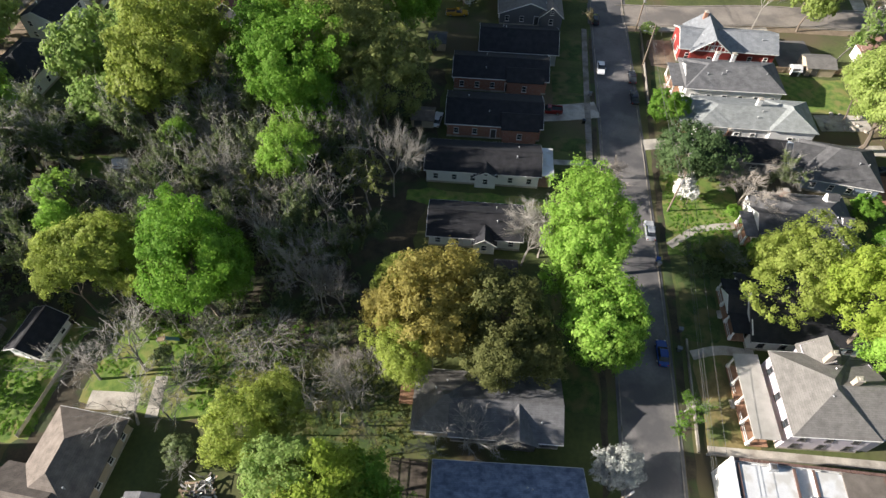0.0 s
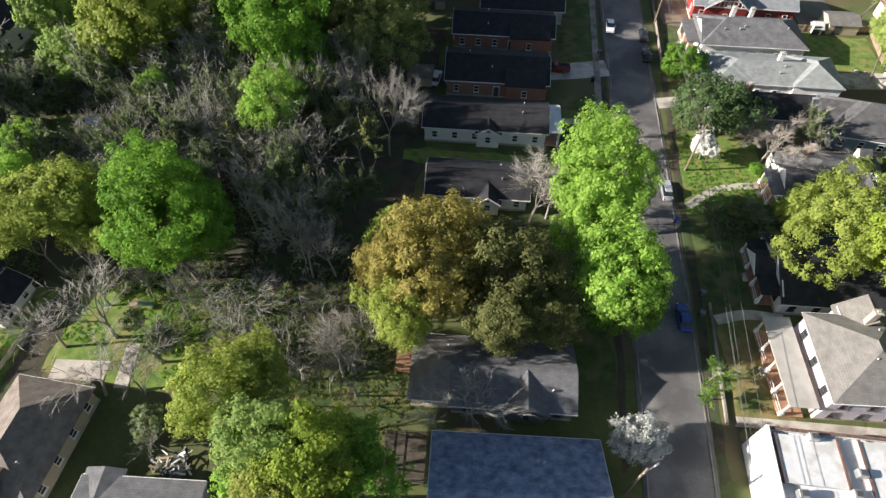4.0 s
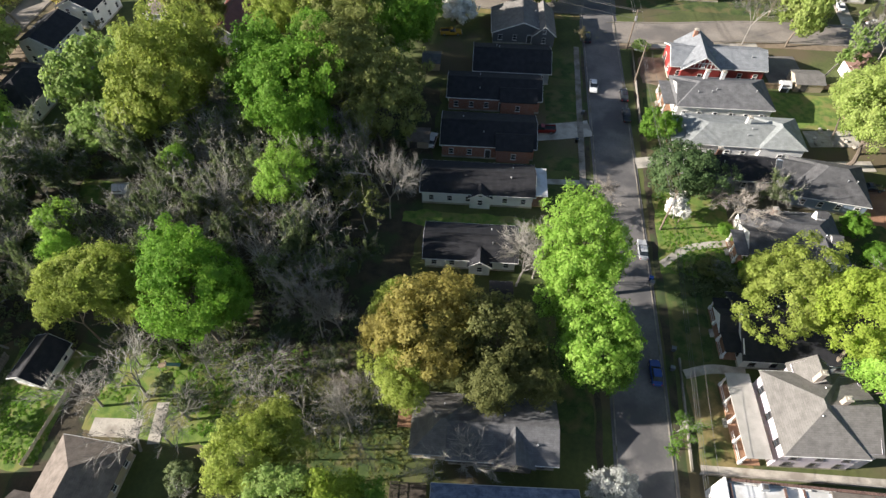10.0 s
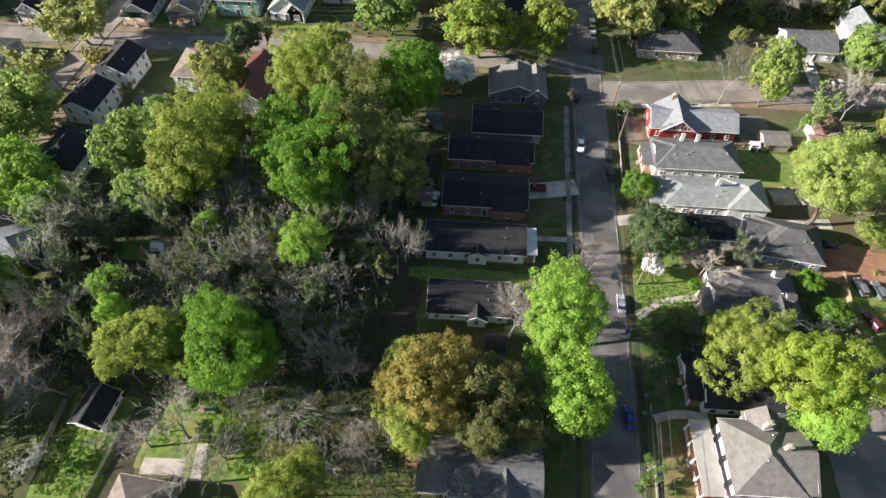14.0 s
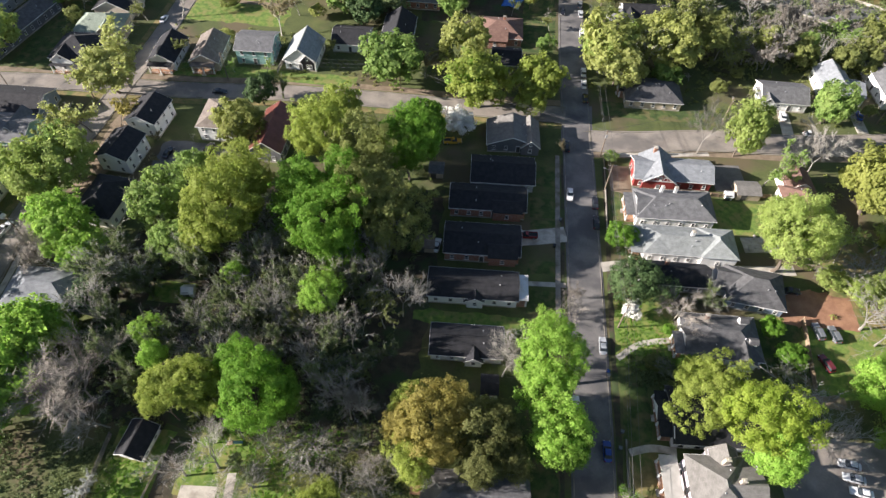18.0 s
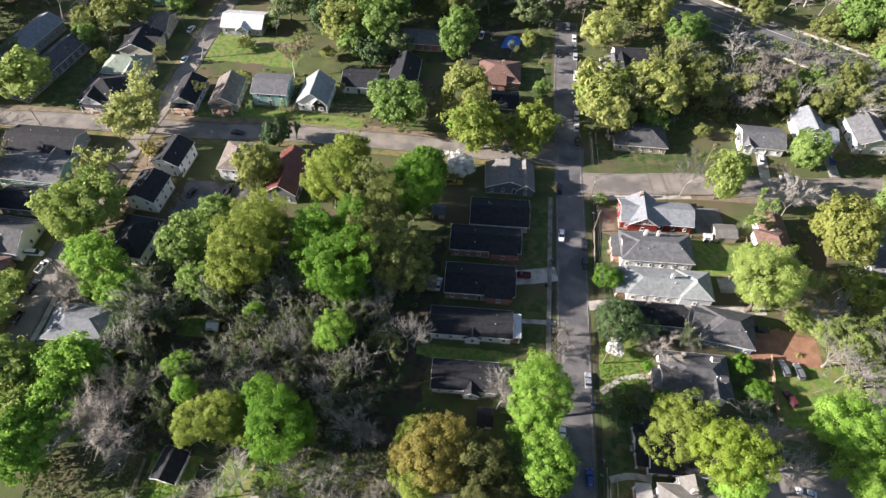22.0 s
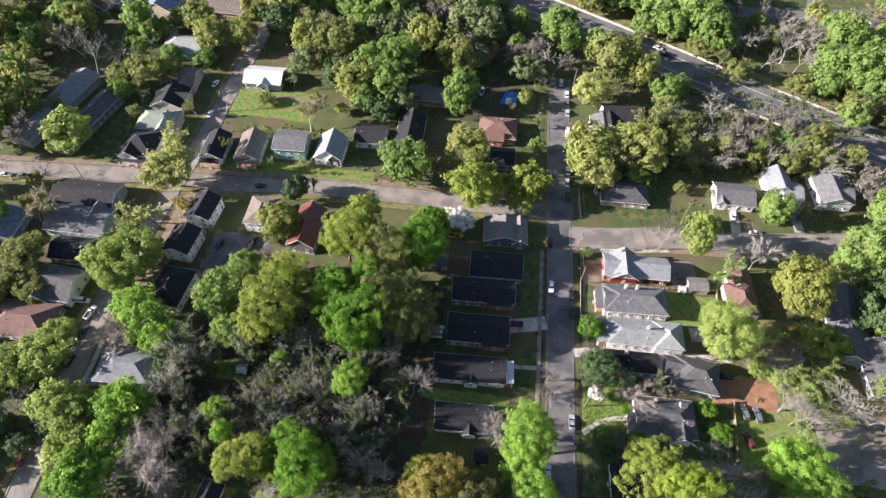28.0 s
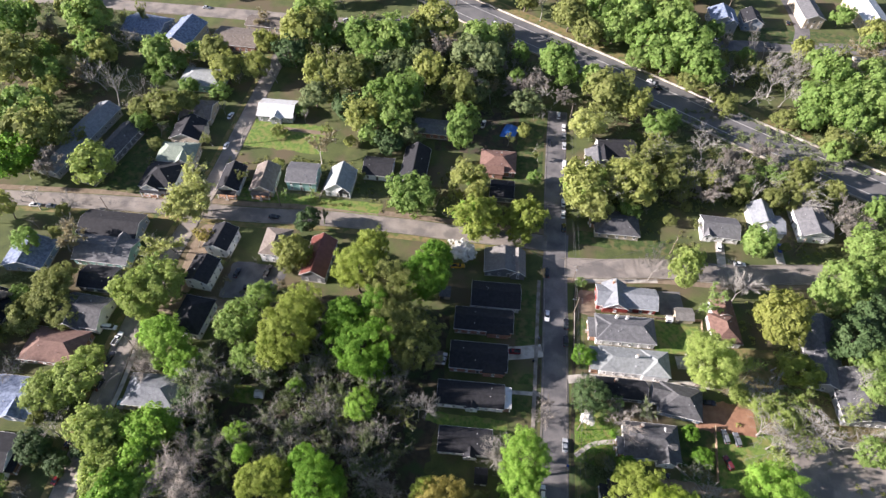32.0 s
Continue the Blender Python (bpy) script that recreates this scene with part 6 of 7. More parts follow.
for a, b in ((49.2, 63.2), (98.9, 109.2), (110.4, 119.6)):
    sheet("lawn", 35.0, a, 41.4, b, 0.03, SHADED_LAWN, "small front lawn beside the street", "lawn", 1.0, 0.5)
sheet("bed", 35.2, 121.3, 41.4, 132.2, 0.03, DIRT, "brown mulched garden bed", "garden", 0.8, 0.8)
sheet("verge", 33.2, 23.0, 34.7, 134.5, 0.03, LITTER, "bare earth verge beside the kerb", "verge", 1.0, 0.3)
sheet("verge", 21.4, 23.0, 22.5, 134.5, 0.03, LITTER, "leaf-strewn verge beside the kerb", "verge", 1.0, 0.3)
sheet("clay_yard", 73.0, 82.2, 94.3, 93.7, 0.034, REDCLAY, "bare red clay yard behind a house", "yard", 1.0, 2.0)
sheet("dirt_lane", 59.8, 62.1, 85.1, 65.5, 0.03, DIRT, "rutted dirt lane behind the houses", "lane", 1.0, 0.8)
sheet("rough_grass", 88.0, 84.0, 150.0, 116.0, 0.02, DRYGRASS, "pale rough grass under bare trees", "grass", 1.6, 2.0)
sheet("grass_yard", 79.3, 65.0, 101.2, 85.1, 0.026, RANK, "yellowish rough grass where cars are parked", "yard", 1.2, 1.6)
sheet("parking_lot", 66.7, 29.9, 96.6, 55.2, 0.04, ASPHALT_PALE, "grey asphalt parking lot beside trees", "parking", 1.2, 0.6)
sheet("parking_lot", 103.5, 64.4, 140.3, 87.4, 0.04, ASPHALT_PALE, "large blue-grey paved lot under bare trees", "parking", 1.5, 1.0)
sheet("paved_yard", -97.2, 108.1, -75.9, 124.8, 0.034, ASPHALT, "grey paved yard behind white houses", "yard", 1.2, 0.8)
sheet("dirt_lane", -116.1, 98.3, -80.5, 107.5, 0.03, DIRT, "pale dirt lane between houses", "lane", 1.0, 1.0)
sheet("dirt_yard", -116.1, 108.1, -108.1, 140.3, 0.03, DIRT, "orange bare earth beside white houses", "yard", 1.0, 1.0)
sheet("clearing", -79.9, 69.0, -67.8, 76.5, 0.03, RANK, "small grassy clearing in the wood", "lawn", 0.8, 1.2)
sheet("lawn", -71.8, 19.55, -59.3, 39.1, 0.03, RANK, "green fenced back yard with weeds", "lawn", 0.8, 0.5)
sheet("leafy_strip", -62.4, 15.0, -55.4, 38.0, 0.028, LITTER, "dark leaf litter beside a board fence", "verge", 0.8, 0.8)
sheet("lawn", -56.3, 26.4, -28.7, 41.4, 0.024, RANK, "rough back lawn with ivy", "lawn", 1.0, 1.4)
sheet("lawn", -27.6, 21.8, -6.90, 34.5, 0.026, SHADED_LAWN, "shaded rough grass under bare trees", "lawn", 1.0, 1.4)
sheet("lawn", -114.4, 39.1, -110.4, 59.8, 0.03, RANK, "green verge beside the street", "lawn", 0.8, 0.4)
sheet("lawn", -112.7, 155.2, -46.0, 162.1, 0.03, RANK, "front lawns along the side street", "lawn", 1.2, 0.6)
sheet("lawn", -116.1, 186.3, -78.2, 204.7, 0.03, RANK, "open weedy lot", "lawn", 1.2, 1.2)
sheet("dirt_yard", -105.8, 197.8, -78.2, 202.4, 0.034, DIRT, "bare sandy track across a weedy lot", "yard", 1.0, 1.0)
sheet("lawn", -163.3, 150.1, -128.8, 169.0, 0.026, SHADED_LAWN, "green lawn round corner houses", "lawn", 1.2, 1.0)
sheet("lawn", -161.0, 172.5, -144.9, 218.5, 0.026, SHADED_LAWN, "grass slope between buildings", "lawn", 1.4, 1.2)
sheet("verge", -92.0, 282.9, -23.0, 289.8, 0.012, DRYGRASS, "dry grass beside the highway", "verge", 1.4, 0.8)
sheet("yard", -29.9, 197.8, 13.80, 227.7, 0.026, LITTER, "cluttered dark yard", "yard", 1.2, 1.2)
sheet("lawn", 5.75, 184.0, 19.09, 230.0, 0.03, SHADED_LAWN, "shaded lawn beside the street", "lawn", 1.2, 0.8)
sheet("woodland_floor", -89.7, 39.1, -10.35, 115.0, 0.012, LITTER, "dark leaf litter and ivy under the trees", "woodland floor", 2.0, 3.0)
sheet("lawn", 126.5, 308.2, 189.7, 325.4, 0.02, SHADED_LAWN, "lawns in front of apartment blocks", "lawn", 1.5, 0.8)
strip("bank", [(x, y + 17) for x, y in FREEWAY[1:9]], 8.05, 0.03, 0.1, DRYGRASS, "grassy bank above the highway", "bank")
# drives and paths
def slab_path(name, pts, width, label, material=CONCRETE, z=0.05):
    return strip(name, pts, width, z, 0.15, material, label, "path")


slab_path("driveway", [(8.74, 100.7), (14.95, 101.9), (22.8, 104.0)], 5.06, "pale concrete driveway beside a brick house")
slab_path("driveway", [(31.9, 94.3), (41.4, 96.4), (55.2, 97.1), (69.0, 98.0), (81.6, 99.6)], 2.99, "long pale concrete driveway between houses")
slab_path("footpath", [(35.2, 105.3), (37.9, 104.9), (41.4, 104.6)], 1.38, "concrete front path")
slab_path("footpath", [(36.1, 46.7), (40.8, 48.2), (46.0, 48.1)], 1.61, "curving worn concrete path")
slab_path("footpath", [(36.6, 31.7), (46.0, 32.1), (66.7, 32.9)], 1.03, "narrow concrete path beside a yard")
slab_path("footpath", [(34.7, 68.5), (40.2, 72.9), (47.6, 75.0)], 1.49, "curving front path to brick steps")
slab_path("footpath", [(12.65, 86.7), (22.8, 87.4)], 1.38, "concrete front path")
slab_path("patio", [(-54.4, 27.2), (-47.0, 27.8)], 2.9, "pale concrete patio behind a house")
slab_path("patio", [(-45.1, 32.2), (-44.2, 25.8)], 1.84, "concrete slab path beside a lawn")
slab_path("driveway", [(-114.5, 63.5), (-108.1, 63.5)], 3.45, "short concrete driveway")
slab_path("driveway", [(152.9, 307.0), (158.7, 327.8), (156.4, 358.8)], 8.05, "wide paved drive to the apartments", ASPHALT)
slab_path("driveway", [(69.0, 136.3), (70.1, 125.9)], 9.20, "asphalt drive behind the red house", ASPHALT, 0.046)
slab_path("driveway", [(91.3, 151.3), (91.8, 163.3)], 3.45, "concrete driveway")
slab_path("driveway", [(115.0, 156.4), (114.5, 169.0)], 3.45, "concrete driveway")
slab_path("footpath", [(-116.0, 34.5), (-116.1, 46.0), (-116.0, 66.7), (-117.5, 82.8)], 1.49, "pale concrete pavement", z=0.06)
slab_path("footpath", [(33.9, 135.9), (46.0, 137.5), (65.5, 140.5)], 1.61, "pale concrete pavement along the side street", z=0.06)
slab_path("patio", [(69.6, 106.5), (80.7, 107.9)], 5.06, "pale paved patio with stacked stones", z=0.045)

# ---------------------------------------------------------------- fences
def fence(pts, height, label, material=WOOD, board=0.16, gap=0.02, name="fence"):
    """A board fence on posts, each board its own piece."""
    f = thing(name, pose(pts[0][0], pts[0][1], 0), label, "fence")
    o = Vector((pts[0][0], pts[0][1], 0))
    bme = mesh_of("board", *slab_mesh(board, height, 0.024, 0.008), material)
    pme = None
    for a, b in zip(pts, pts[1:]):
        A, B = Vector((*a, 0)) - o, Vector((*b, 0)) - o
        d = B - A
        ang = math.atan2(d.y, d.x)
        n = max(1, int(d.length / (board + gap)))
        for k in range(n):
            p = A + d * ((k + 0.5) / n)
            ob = part_me("board", bme, f)
            ob.matrix_basis = Matrix.Translation((p.x, p.y, height / 2 + random.uniform(-0.03, 0.02))) @ pose(0, 0, 0, 90, random.uniform(-1, 1), math.degrees(ang))
        for k in range(int(d.length / 2.4) + 1):
            p = A + d * min(1, k * 2.4 / d.length)
            part("post", boxes((p.x + 0.07 * math.sin(ang), p.y - 0.07 * math.cos(ang), height / 2, 0.1, 0.1, height + 0.1)), material, f)
        for zz in (0.35, height - 0.3):
            r = part("rail", boxes((0, 0, zz, d.length, 0.05, 0.09)), material, f)
            r.matrix_basis = Matrix.Translation(A + d / 2 + Vector((0.06 * math.sin(ang), -0.06 * math.cos(ang), 0))) @ Matrix.Rotation(ang, 4, "Z")
    return f


PALEWOOD = mat("pale_boards", (0.40, 0.36, 0.29), (0.58, 0.53, 0.44), 1.0, 0.9, 0, 20.0, 0.2, each=0.15)
fence([(-72.4, 21.8), (-72.8, 36.8)], 1.7, "weathered board fence along a back yard", GREYWOOD, 0.3)
fence([(-61.6, 20.5), (-60.4, 33.6)], 0.9, "pale board fence beside a shed", PALEWOOD, 0.3)
fence([(79.8, 84.6), (78.4, 66.2)], 1.8, "brown board fence behind a back lawn", WOOD, 0.3)
fence([(63.2, 122.9), (80.0, 124.7), (79.3, 113.3)], 1.6, "brown board fence round a sunlit lawn", WOOD, 0.3)
fence([(44.3, 123.2), (65.5, 123.7)], 1.2, "reddish board fence between two houses", WOOD, 0.35)
fence([(-103.5, 160.4), (-103.0, 172.5)], 1.5, "board fence between bungalows", GREYWOOD, 0.35)
fence([(-73.0, 160.4), (-72.4, 174.8)], 1.5, "grey board fence between cottages", GREYWOOD, 0.35)


def low_wall(pts, h, w, label, material=CONCRETE):
    return strip("low_wall", pts, w, h, h + 0.1, material, label, "wall")


low_wall([(35.2, 31.0), (35.5, 49.4)], 0.45, 0.3, "low concrete wall along a front yard", KERB)
low_wall([(33.8, 106.9), (34.0, 134.5)], 0.9, 0.18, "low pale wall beside the pavement", KERB)
low_wall([(36.3, 30.9), (66.7, 32.2)], 0.5, 0.22, "low wall between two lots", GREYWOOD)

# ---------------------------------------------------------------- poles and cables
POLE_TOPS = {}


def utility_pole(key, x, y, h=10.5, rot=0, lamp=False, transformer=False):
    p = thing("utility_pole", pose(x, y, 0, 0, 0, rot), "tall brown wooden utility pole with crossarm beside the street", "utility pole", "utility poles")
    bm = bmesh.new()
    tube(bm, (0, 0, -0.3), (0, 0, h), 0.19, 0.13, 10)
    part("pole", bm, POLEWOOD, p)
    part("crossarm", boxes((0, 0.16, h - 0.7, 2.3, 0.1, 0.12), bevel=0.01), POLEWOOD, p)
    for s in (-1.05, -0.45, 0.45, 1.05):
        bm = bmesh.new()
        tube(bm, (s, 0.16, h - 0.64), (s, 0.16, h - 0.4), 0.06, 0.04, 8)
        part("insulator", bm, LAMPGLASS, p)
    if transformer:
        bm = bmesh.new()
        tube(bm, (0, -0.42, h - 2.6), (0, -0.42, h - 1.6), 0.28, 0.28, 12)
        part("transformer", bm, STEEL, p, "grey cylindrical transformer")
    if lamp:
        bm = bmesh.new()
        tube(bm, (0, 0, h - 2.2), (-1.7, 0, h - 1.7), 0.04, 0.04, 6)
        a = part("lamp_arm", bm, STEEL, p)
        part("lamp_head", boxes((-1.95, 0, h - 1.7, 0.6, 0.24, 0.14), bevel=0.03), STEEL, a)
    c, s = math.cos(radians(rot)), math.sin(radians(rot))
    POLE_TOPS[key] = [(x + c * o - s * 0.16, y + s * o + c * 0.16, h - 0.4) for o in (-1.05, -0.45, 0.45, 1.05)] + [(x, y, h - 2.4)]


def cables(a, b, sag=0.9, which=(0, 1, 3, 4)):
    for k in which:
        A, B = Vector(POLE_TOPS[a][k]), Vector(POLE_TOPS[b][k])
        side = (B - A).cross(Vector((0, 0, 1))).normalized() * 0.022
        rise = Vector((0, 0, 0.022))
        bm = bmesh.new()
        last = None
        for i in range(13):
            t = i / 12
            p = A.lerp(B, t) - Vector((0, 0, sag * 4 * t * (1 - t)))
            ring = [bm.verts.new(p + o) for o in (side, rise, -side, -rise)]
            if last:
                for e in range(4):
                    bm.faces.new((last[e], last[(e + 1) % 4], ring[(e + 1) % 4], ring[e]))
            last = ring
        me = bpy.data.meshes.new("power_cable")
        bm.to_mesh(me)
        bm.free()
        me.materials.append(CABLE)
        tagged(new("power_cable", me), "thin dark power cable strung between wooden poles", "cable", "power cables")


for key, x, y, kw in (("a", 33.4, -4.6, {}), ("b", 21.6, 20.7, {"lamp": True, "rot": 216, "h": 9.6}), ("c", 35.2, 76.8, {"transformer": True}), ("d", 33.7, 121.4, {"lamp": True}), ("e", 32.9, 135.0, {"transformer": True}),
                      ("f", 31.0, 184.0, {}), ("g", 30.4, 227.7, {}), ("h", 71.3, 154.7, {"rot": 90}), ("i", 120.7, 162.1, {"rot": 90}), ("j", -31.0, 157.8, {"rot": 90}), ("k", -87.9, 154.6, {"rot": 90}),
                      ("l", -126.3, 139.1, {"rot": 90}), ("m", -154.1, 139.1, {"rot": 90}), ("n", -116.8, 82.3, {}), ("o", -116.6, 46.0, {}), ("p", -116.4, 112.7, {})):
    utility_pole(key, x, y, **kw)
for pair in ("ac", "cd", "de", "ef", "fg", "eh", "hi", "ej", "jk", "kl", "lm", "on", "np"):
    cables(pair[0], pair[1])

# ---------------------------------------------------------------- flat-roofed building by the street
b = thing("shop_building", pose(36.7, 28.5, 0, 0, 0, 1), "white flat-roofed building with stepped parapet and coping tiles", "building")
part("wall", boxes((11.5, -10.5, 2.95, 23.0, 21.0, 6.0)), WALL["white"], b, uv=True)
part("roof", boxes((11.5, -10.5, 6.0, 22.3, 20.3, 0.12)), ROOF["white"], b, "bright white membrane roof")
for cx, cy, sx, sy, zz in ((0.15, -10.5, 0.3, 21.0, 7.0), (11.5, -0.15, 23.0, 0.3, 6.6), (22.85, -10.5, 0.3, 21.0, 6.4)):
    part("parapet", boxes((cx, cy, (zz + 5.9) / 2, sx, sy, zz - 5.9)), WALL["white"], b, "weathered white parapet", uv=True)
part("roof", boxes((18.4, -10.4, 6.42, 8.6, 19.9, 0.72)), ROOF["gravel"], b, "brown gravelled roof section")
for k in range(46):
    part("coping_tile", boxes((0.25 + k * 0.5, -0.15, 6.64, 0.46, 0.4, 0.09), bevel=0.015), COPING, b, "dark red coping tile")
for cx, cy, sx, sy in ((4.4, -3.6, 7.2, 5.6), (15.0, -4.0, 9.0, 6.6), (6.0, -13.0, 9.0, 8.5)):
    r = part("raised_roof", boxes((cx, cy, 6.35, sx, sy, 0.6)), ROOF["white"], b, "raised white roof section")
    for q in (-1, 1):
        part("coping", boxes((cx + q * sx / 2, cy, 6.72, 0.3, sy + 0.3, 0.16)), COPING, r)
for cx, cy in ((5.2, -0.9), (8.4, -7.0), (9.6, -4.6), (2.4, -7.6), (14.0, -12.0)):
    u = part("roof_unit", boxes((cx, cy, 6.9, 1.1, 0.9, 0.9), bevel=0.05), STEEL, b, "pale rooftop ventilation unit")
    part("fan_cover", boxes((cx, cy, 7.4, 0.7, 0.6, 0.12), bevel=0.03), DARKTRIM, u)
for k in range(3):
    window(b, 1.7, 1.9, pose(-0.03, -8.4 - k * 3.9, 1.5, 0, 0, -90))

# ---------------------------------------------------------------- yards: deck, sheds, bins, heap, play frame
# wood darkened so that the shade over the deck sits in its colour
SHADE_TIMBER = mat("shade_dark_timber", (0.045, 0.036, 0.028), (0.11, 0.09, 0.07), 1.2, 0.95, 0, 20.0, 0.3, each=0.25)
d = thing("timber_deck", pose(-5.4, 21.2, 0, 0, 0, 4), "weathered timber deck in shade-darkened wood with railing and steps", "deck")
for k in range(34):
    part("plank", boxes((0, -3.0 + k * 0.18, 1.0, 5.2, 0.15, 0.04)), SHADE_TIMBER, d)
for px, py in ((-2.5, -3), (2.5, -3), (-2.5, 0), (2.5, 0), (-2.5, 3), (2.5, 3), (0, -3), (0, 3)):
    part("post", boxes((px, py, 1.0, 0.12, 0.12, 2.1)), SHADE_TIMBER, d)
for zz in (1.5, 2.0):
    for spec in ((0, -3, zz, 5.0, 0.06, 0.09), (-2.5, 0, zz, 0.06, 6.0, 0.09), (0, 3, zz, 5.0, 0.06, 0.09)):
        part("rail", boxes(spec), SHADE_TIMBER, d)
for k in range(5):
    part("step", boxes((-3.0 - 0.3 * k, -1.6, 0.85 - 0.18 * k, 0.28, 1.4, 0.05)), SHADE_TIMBER, d)


d = thing("timber_deck", pose(-7.4, 34.6, 0, 0, 0, 3), "small red-brown timber deck behind a house", "deck")
for k in range(22):
    part("plank", boxes((0, -2.0 + k * 0.18, 0.7, 2.4, 0.15, 0.04)), TERRACOTTA, d)
for px, py in ((-1.15, -2), (1.15, -2), (-1.15, 1.9), (1.15, 1.9)):
    part("post", boxes((px, py, 0.8, 0.12, 0.12, 1.7)), TERRACOTTA, d)
for spec in ((0, -2, 1.55, 2.3, 0.06, 0.09), (-1.15, 0, 1.55, 0.06, 4.0, 0.09)):
    part("rail", boxes(spec), TERRACOTTA, d)


def garage(x, y, rot, w, dd, h, roof, wall, label):
    g = thing("garden_shed", pose(x, y, 0, 0, 0, rot), label, "shed")
    part("wall", wall_bm(w, dd, h, 0.9, "gx"), WALL[wall], g, uv=True)
    part("roof", roof_bm(w, dd, h, 0.9, "gx", 0.25, 0.1), ROOF[roof], g, uv=True)
    dr = part("door", boxes((-w * 0.2, -dd / 2 - 0.03, 1.0, 1.6, 0.06, 2.0)), DARKTRIM, g, "dark plank door")
    part("handle", boxes((-w * 0.2 + 0.6, -dd / 2 - 0.08, 1.0, 0.05, 0.06, 0.2)), STEEL, dr)
    return g


garage(73.4, 125.6, 4, 6.4, 5.2, 2.3, "taupe", "tan", "small tan shed with taupe roof beside a fence")
garage(68.2, 123.4, 4, 1.8, 2.2, 1.6, "white", "white", "small white storage box beside the shed")
garage(-69.6, 73.0, 8, 2.6, 2.4, 1.8, "white", "white", "tiny white-roofed hut in a wood clearing")
garage(-14.0, 95.0, 3, 4.6, 4.0, 2.2, "brown", "tan", "small brown-roofed shed behind a brick house")
garage(-14.5, 122.0, 3, 4.0, 4.4, 2.2, "grey", "tan", "small grey shed behind a cottage")
garage(5.6, 57.2, 3, 3.6, 4.6, 2.4, "charcoal", "white", "small dark shed below a tree")


def bin_(x, y, rot, paint_, label):
    g = thing("wheeled_bin", pose(x, y, 0.05, 0, 0, rot), label, "bin", "wheeled bins")
    part("body", poly([(-.24, -.28, .1), (.24, -.28, .1), (.24, .28, .1), (-.24, .28, .1), (-.3, -.36, 1.0), (.3, -.36, 1.0), (.3, .36, 1.0), (-.3, .36, 1.0)], [(0, 1, 2, 3), (4, 5, 6, 7), (0, 1, 5, 4), (1, 2, 6, 5), (2, 3, 7, 6), (3, 0, 4, 7)]), paint_, g)
    part("lid", boxes((0, 0, 1.04, 0.64, 0.78, 0.07), bevel=0.02), paint_, g)
    for q in (-1, 1):
        bm = bmesh.new()
        tube(bm, (q * 0.2, 0.3, 0.12), (q * 0.28, 0.3, 0.12), 0.12, 0.12, 10)
        part("wheel", bm, RUBBER, g)


for x, y, c in ((32.2, 64.6, "blue"), (32.3, 63.7, "grey"), (34.6, 50.8, "grey"), (19.7, 99.1, "black"), (21.2, 108.4, "grey"), (34.0, 47.2, "grey")):
    bin_(x, y, 80, CARPAINT[c], "%s plastic wheeled bin beside the kerb" % c)
heap = thing("timber_heap", pose(-33.4, 17.2, 0), "heap of broken boards and scrap in a yard", "rubbish heap")
hr = random.Random(5)
for k in range(46):
    o = part("board", boxes((0, 0, 0, hr.uniform(1.0, 2.6), hr.uniform(0.08, 0.3), 0.06)), hr.choice((WOOD, GREYWOOD, TRIM, DARKTRIM)), heap)
    o.matrix_basis = pose(hr.uniform(-2.2, 2.2), hr.uniform(-1.6, 1.6), hr.uniform(0.05, 0.9), hr.uniform(-25, 25), hr.uniform(-25, 25), hr.uniform(0, 180))
play = thing("play_frame", pose(-46.6, 38.0, 0, 0, 0, 20), "small teal and white garden play frame on grass", "play frame")
part("slide", poly([(0, -.3, 1.2), (0, .3, 1.2), (1.8, .3, 0.1), (1.8, -.3, 0.1), (0, -.3, 1.1), (0, .3, 1.1), (1.8, .3, 0), (1.8, -.3, 0)], [(0, 1, 2, 3), (4, 5, 6, 7), (0, 3, 7, 4), (1, 2, 6, 5), (0, 1, 5, 4), (2, 3, 7, 6)]), CARPAINT["teal"], play, "pale teal slide")
for q in ((-0.1, -0.4), (-0.1, 0.4), (-1.2, -0.4), (-1.2, 0.4)):
    part("post", boxes((*q, 0.8, 0.09, 0.09, 1.7)), TRIM, play)
part("platform", boxes((-0.65, 0, 1.15, 1.2, 0.9, 0.06)), WOOD, play)
tarp_bm = bmesh.new()
bmesh.ops.create_grid(tarp_bm, x_segments=14, y_segments=18, size=1.0)
for v in tarp_bm.verts:
    x, y = v.co.x * 3.4, v.co.y * 4.6
    v.co = (x, y, 1.6 * max(0, 1 - (v.co.x ** 2 + v.co.y ** 2) * 0.6) + 0.3 * noise.noise((x, y, 2)) + 0.1)
bmesh.ops.solidify(tarp_bm, geom=tarp_bm.faces[:], thickness=0.03)
tarp = part("tarpaulin", tarp_bm, TARP, None, smooth=True)
tarp.matrix_basis = pose(3.0, 215.0, 0.0, 0, 0, -15)
tagged(tarp, "crumpled bright blue tarpaulin covering things in a yard", "tarpaulin")
# stones on the patio behind the long pale house
rs = random.Random(9)
for k in range(16):
    bm = bmesh.new()
    bmesh.ops.create_icosphere(bm, subdivisions=1, radius=0.5)
    for v in bm.verts:
        v.co *= rs.uniform(0.75, 1.15)
        v.co.z *= 0.6
    o = part("stone", bm, CONCRETE, None)
    o.matrix_basis = pose(rs.uniform(71, 80), rs.uniform(104.5, 110), 0.3, 0, 0, rs.uniform(0, 180)) @ Matrix.Scale(rs.uniform(0.7, 1.6), 4)
    tagged(o, "pale rough garden stone lying on a patio", "stone", "garden stones")
pavement("pavement_west", lambda y: 20.9 - (y - 80) * 0.012, 76.0, 134.0, 1.3, "narrow concrete slab pavement beside the street")
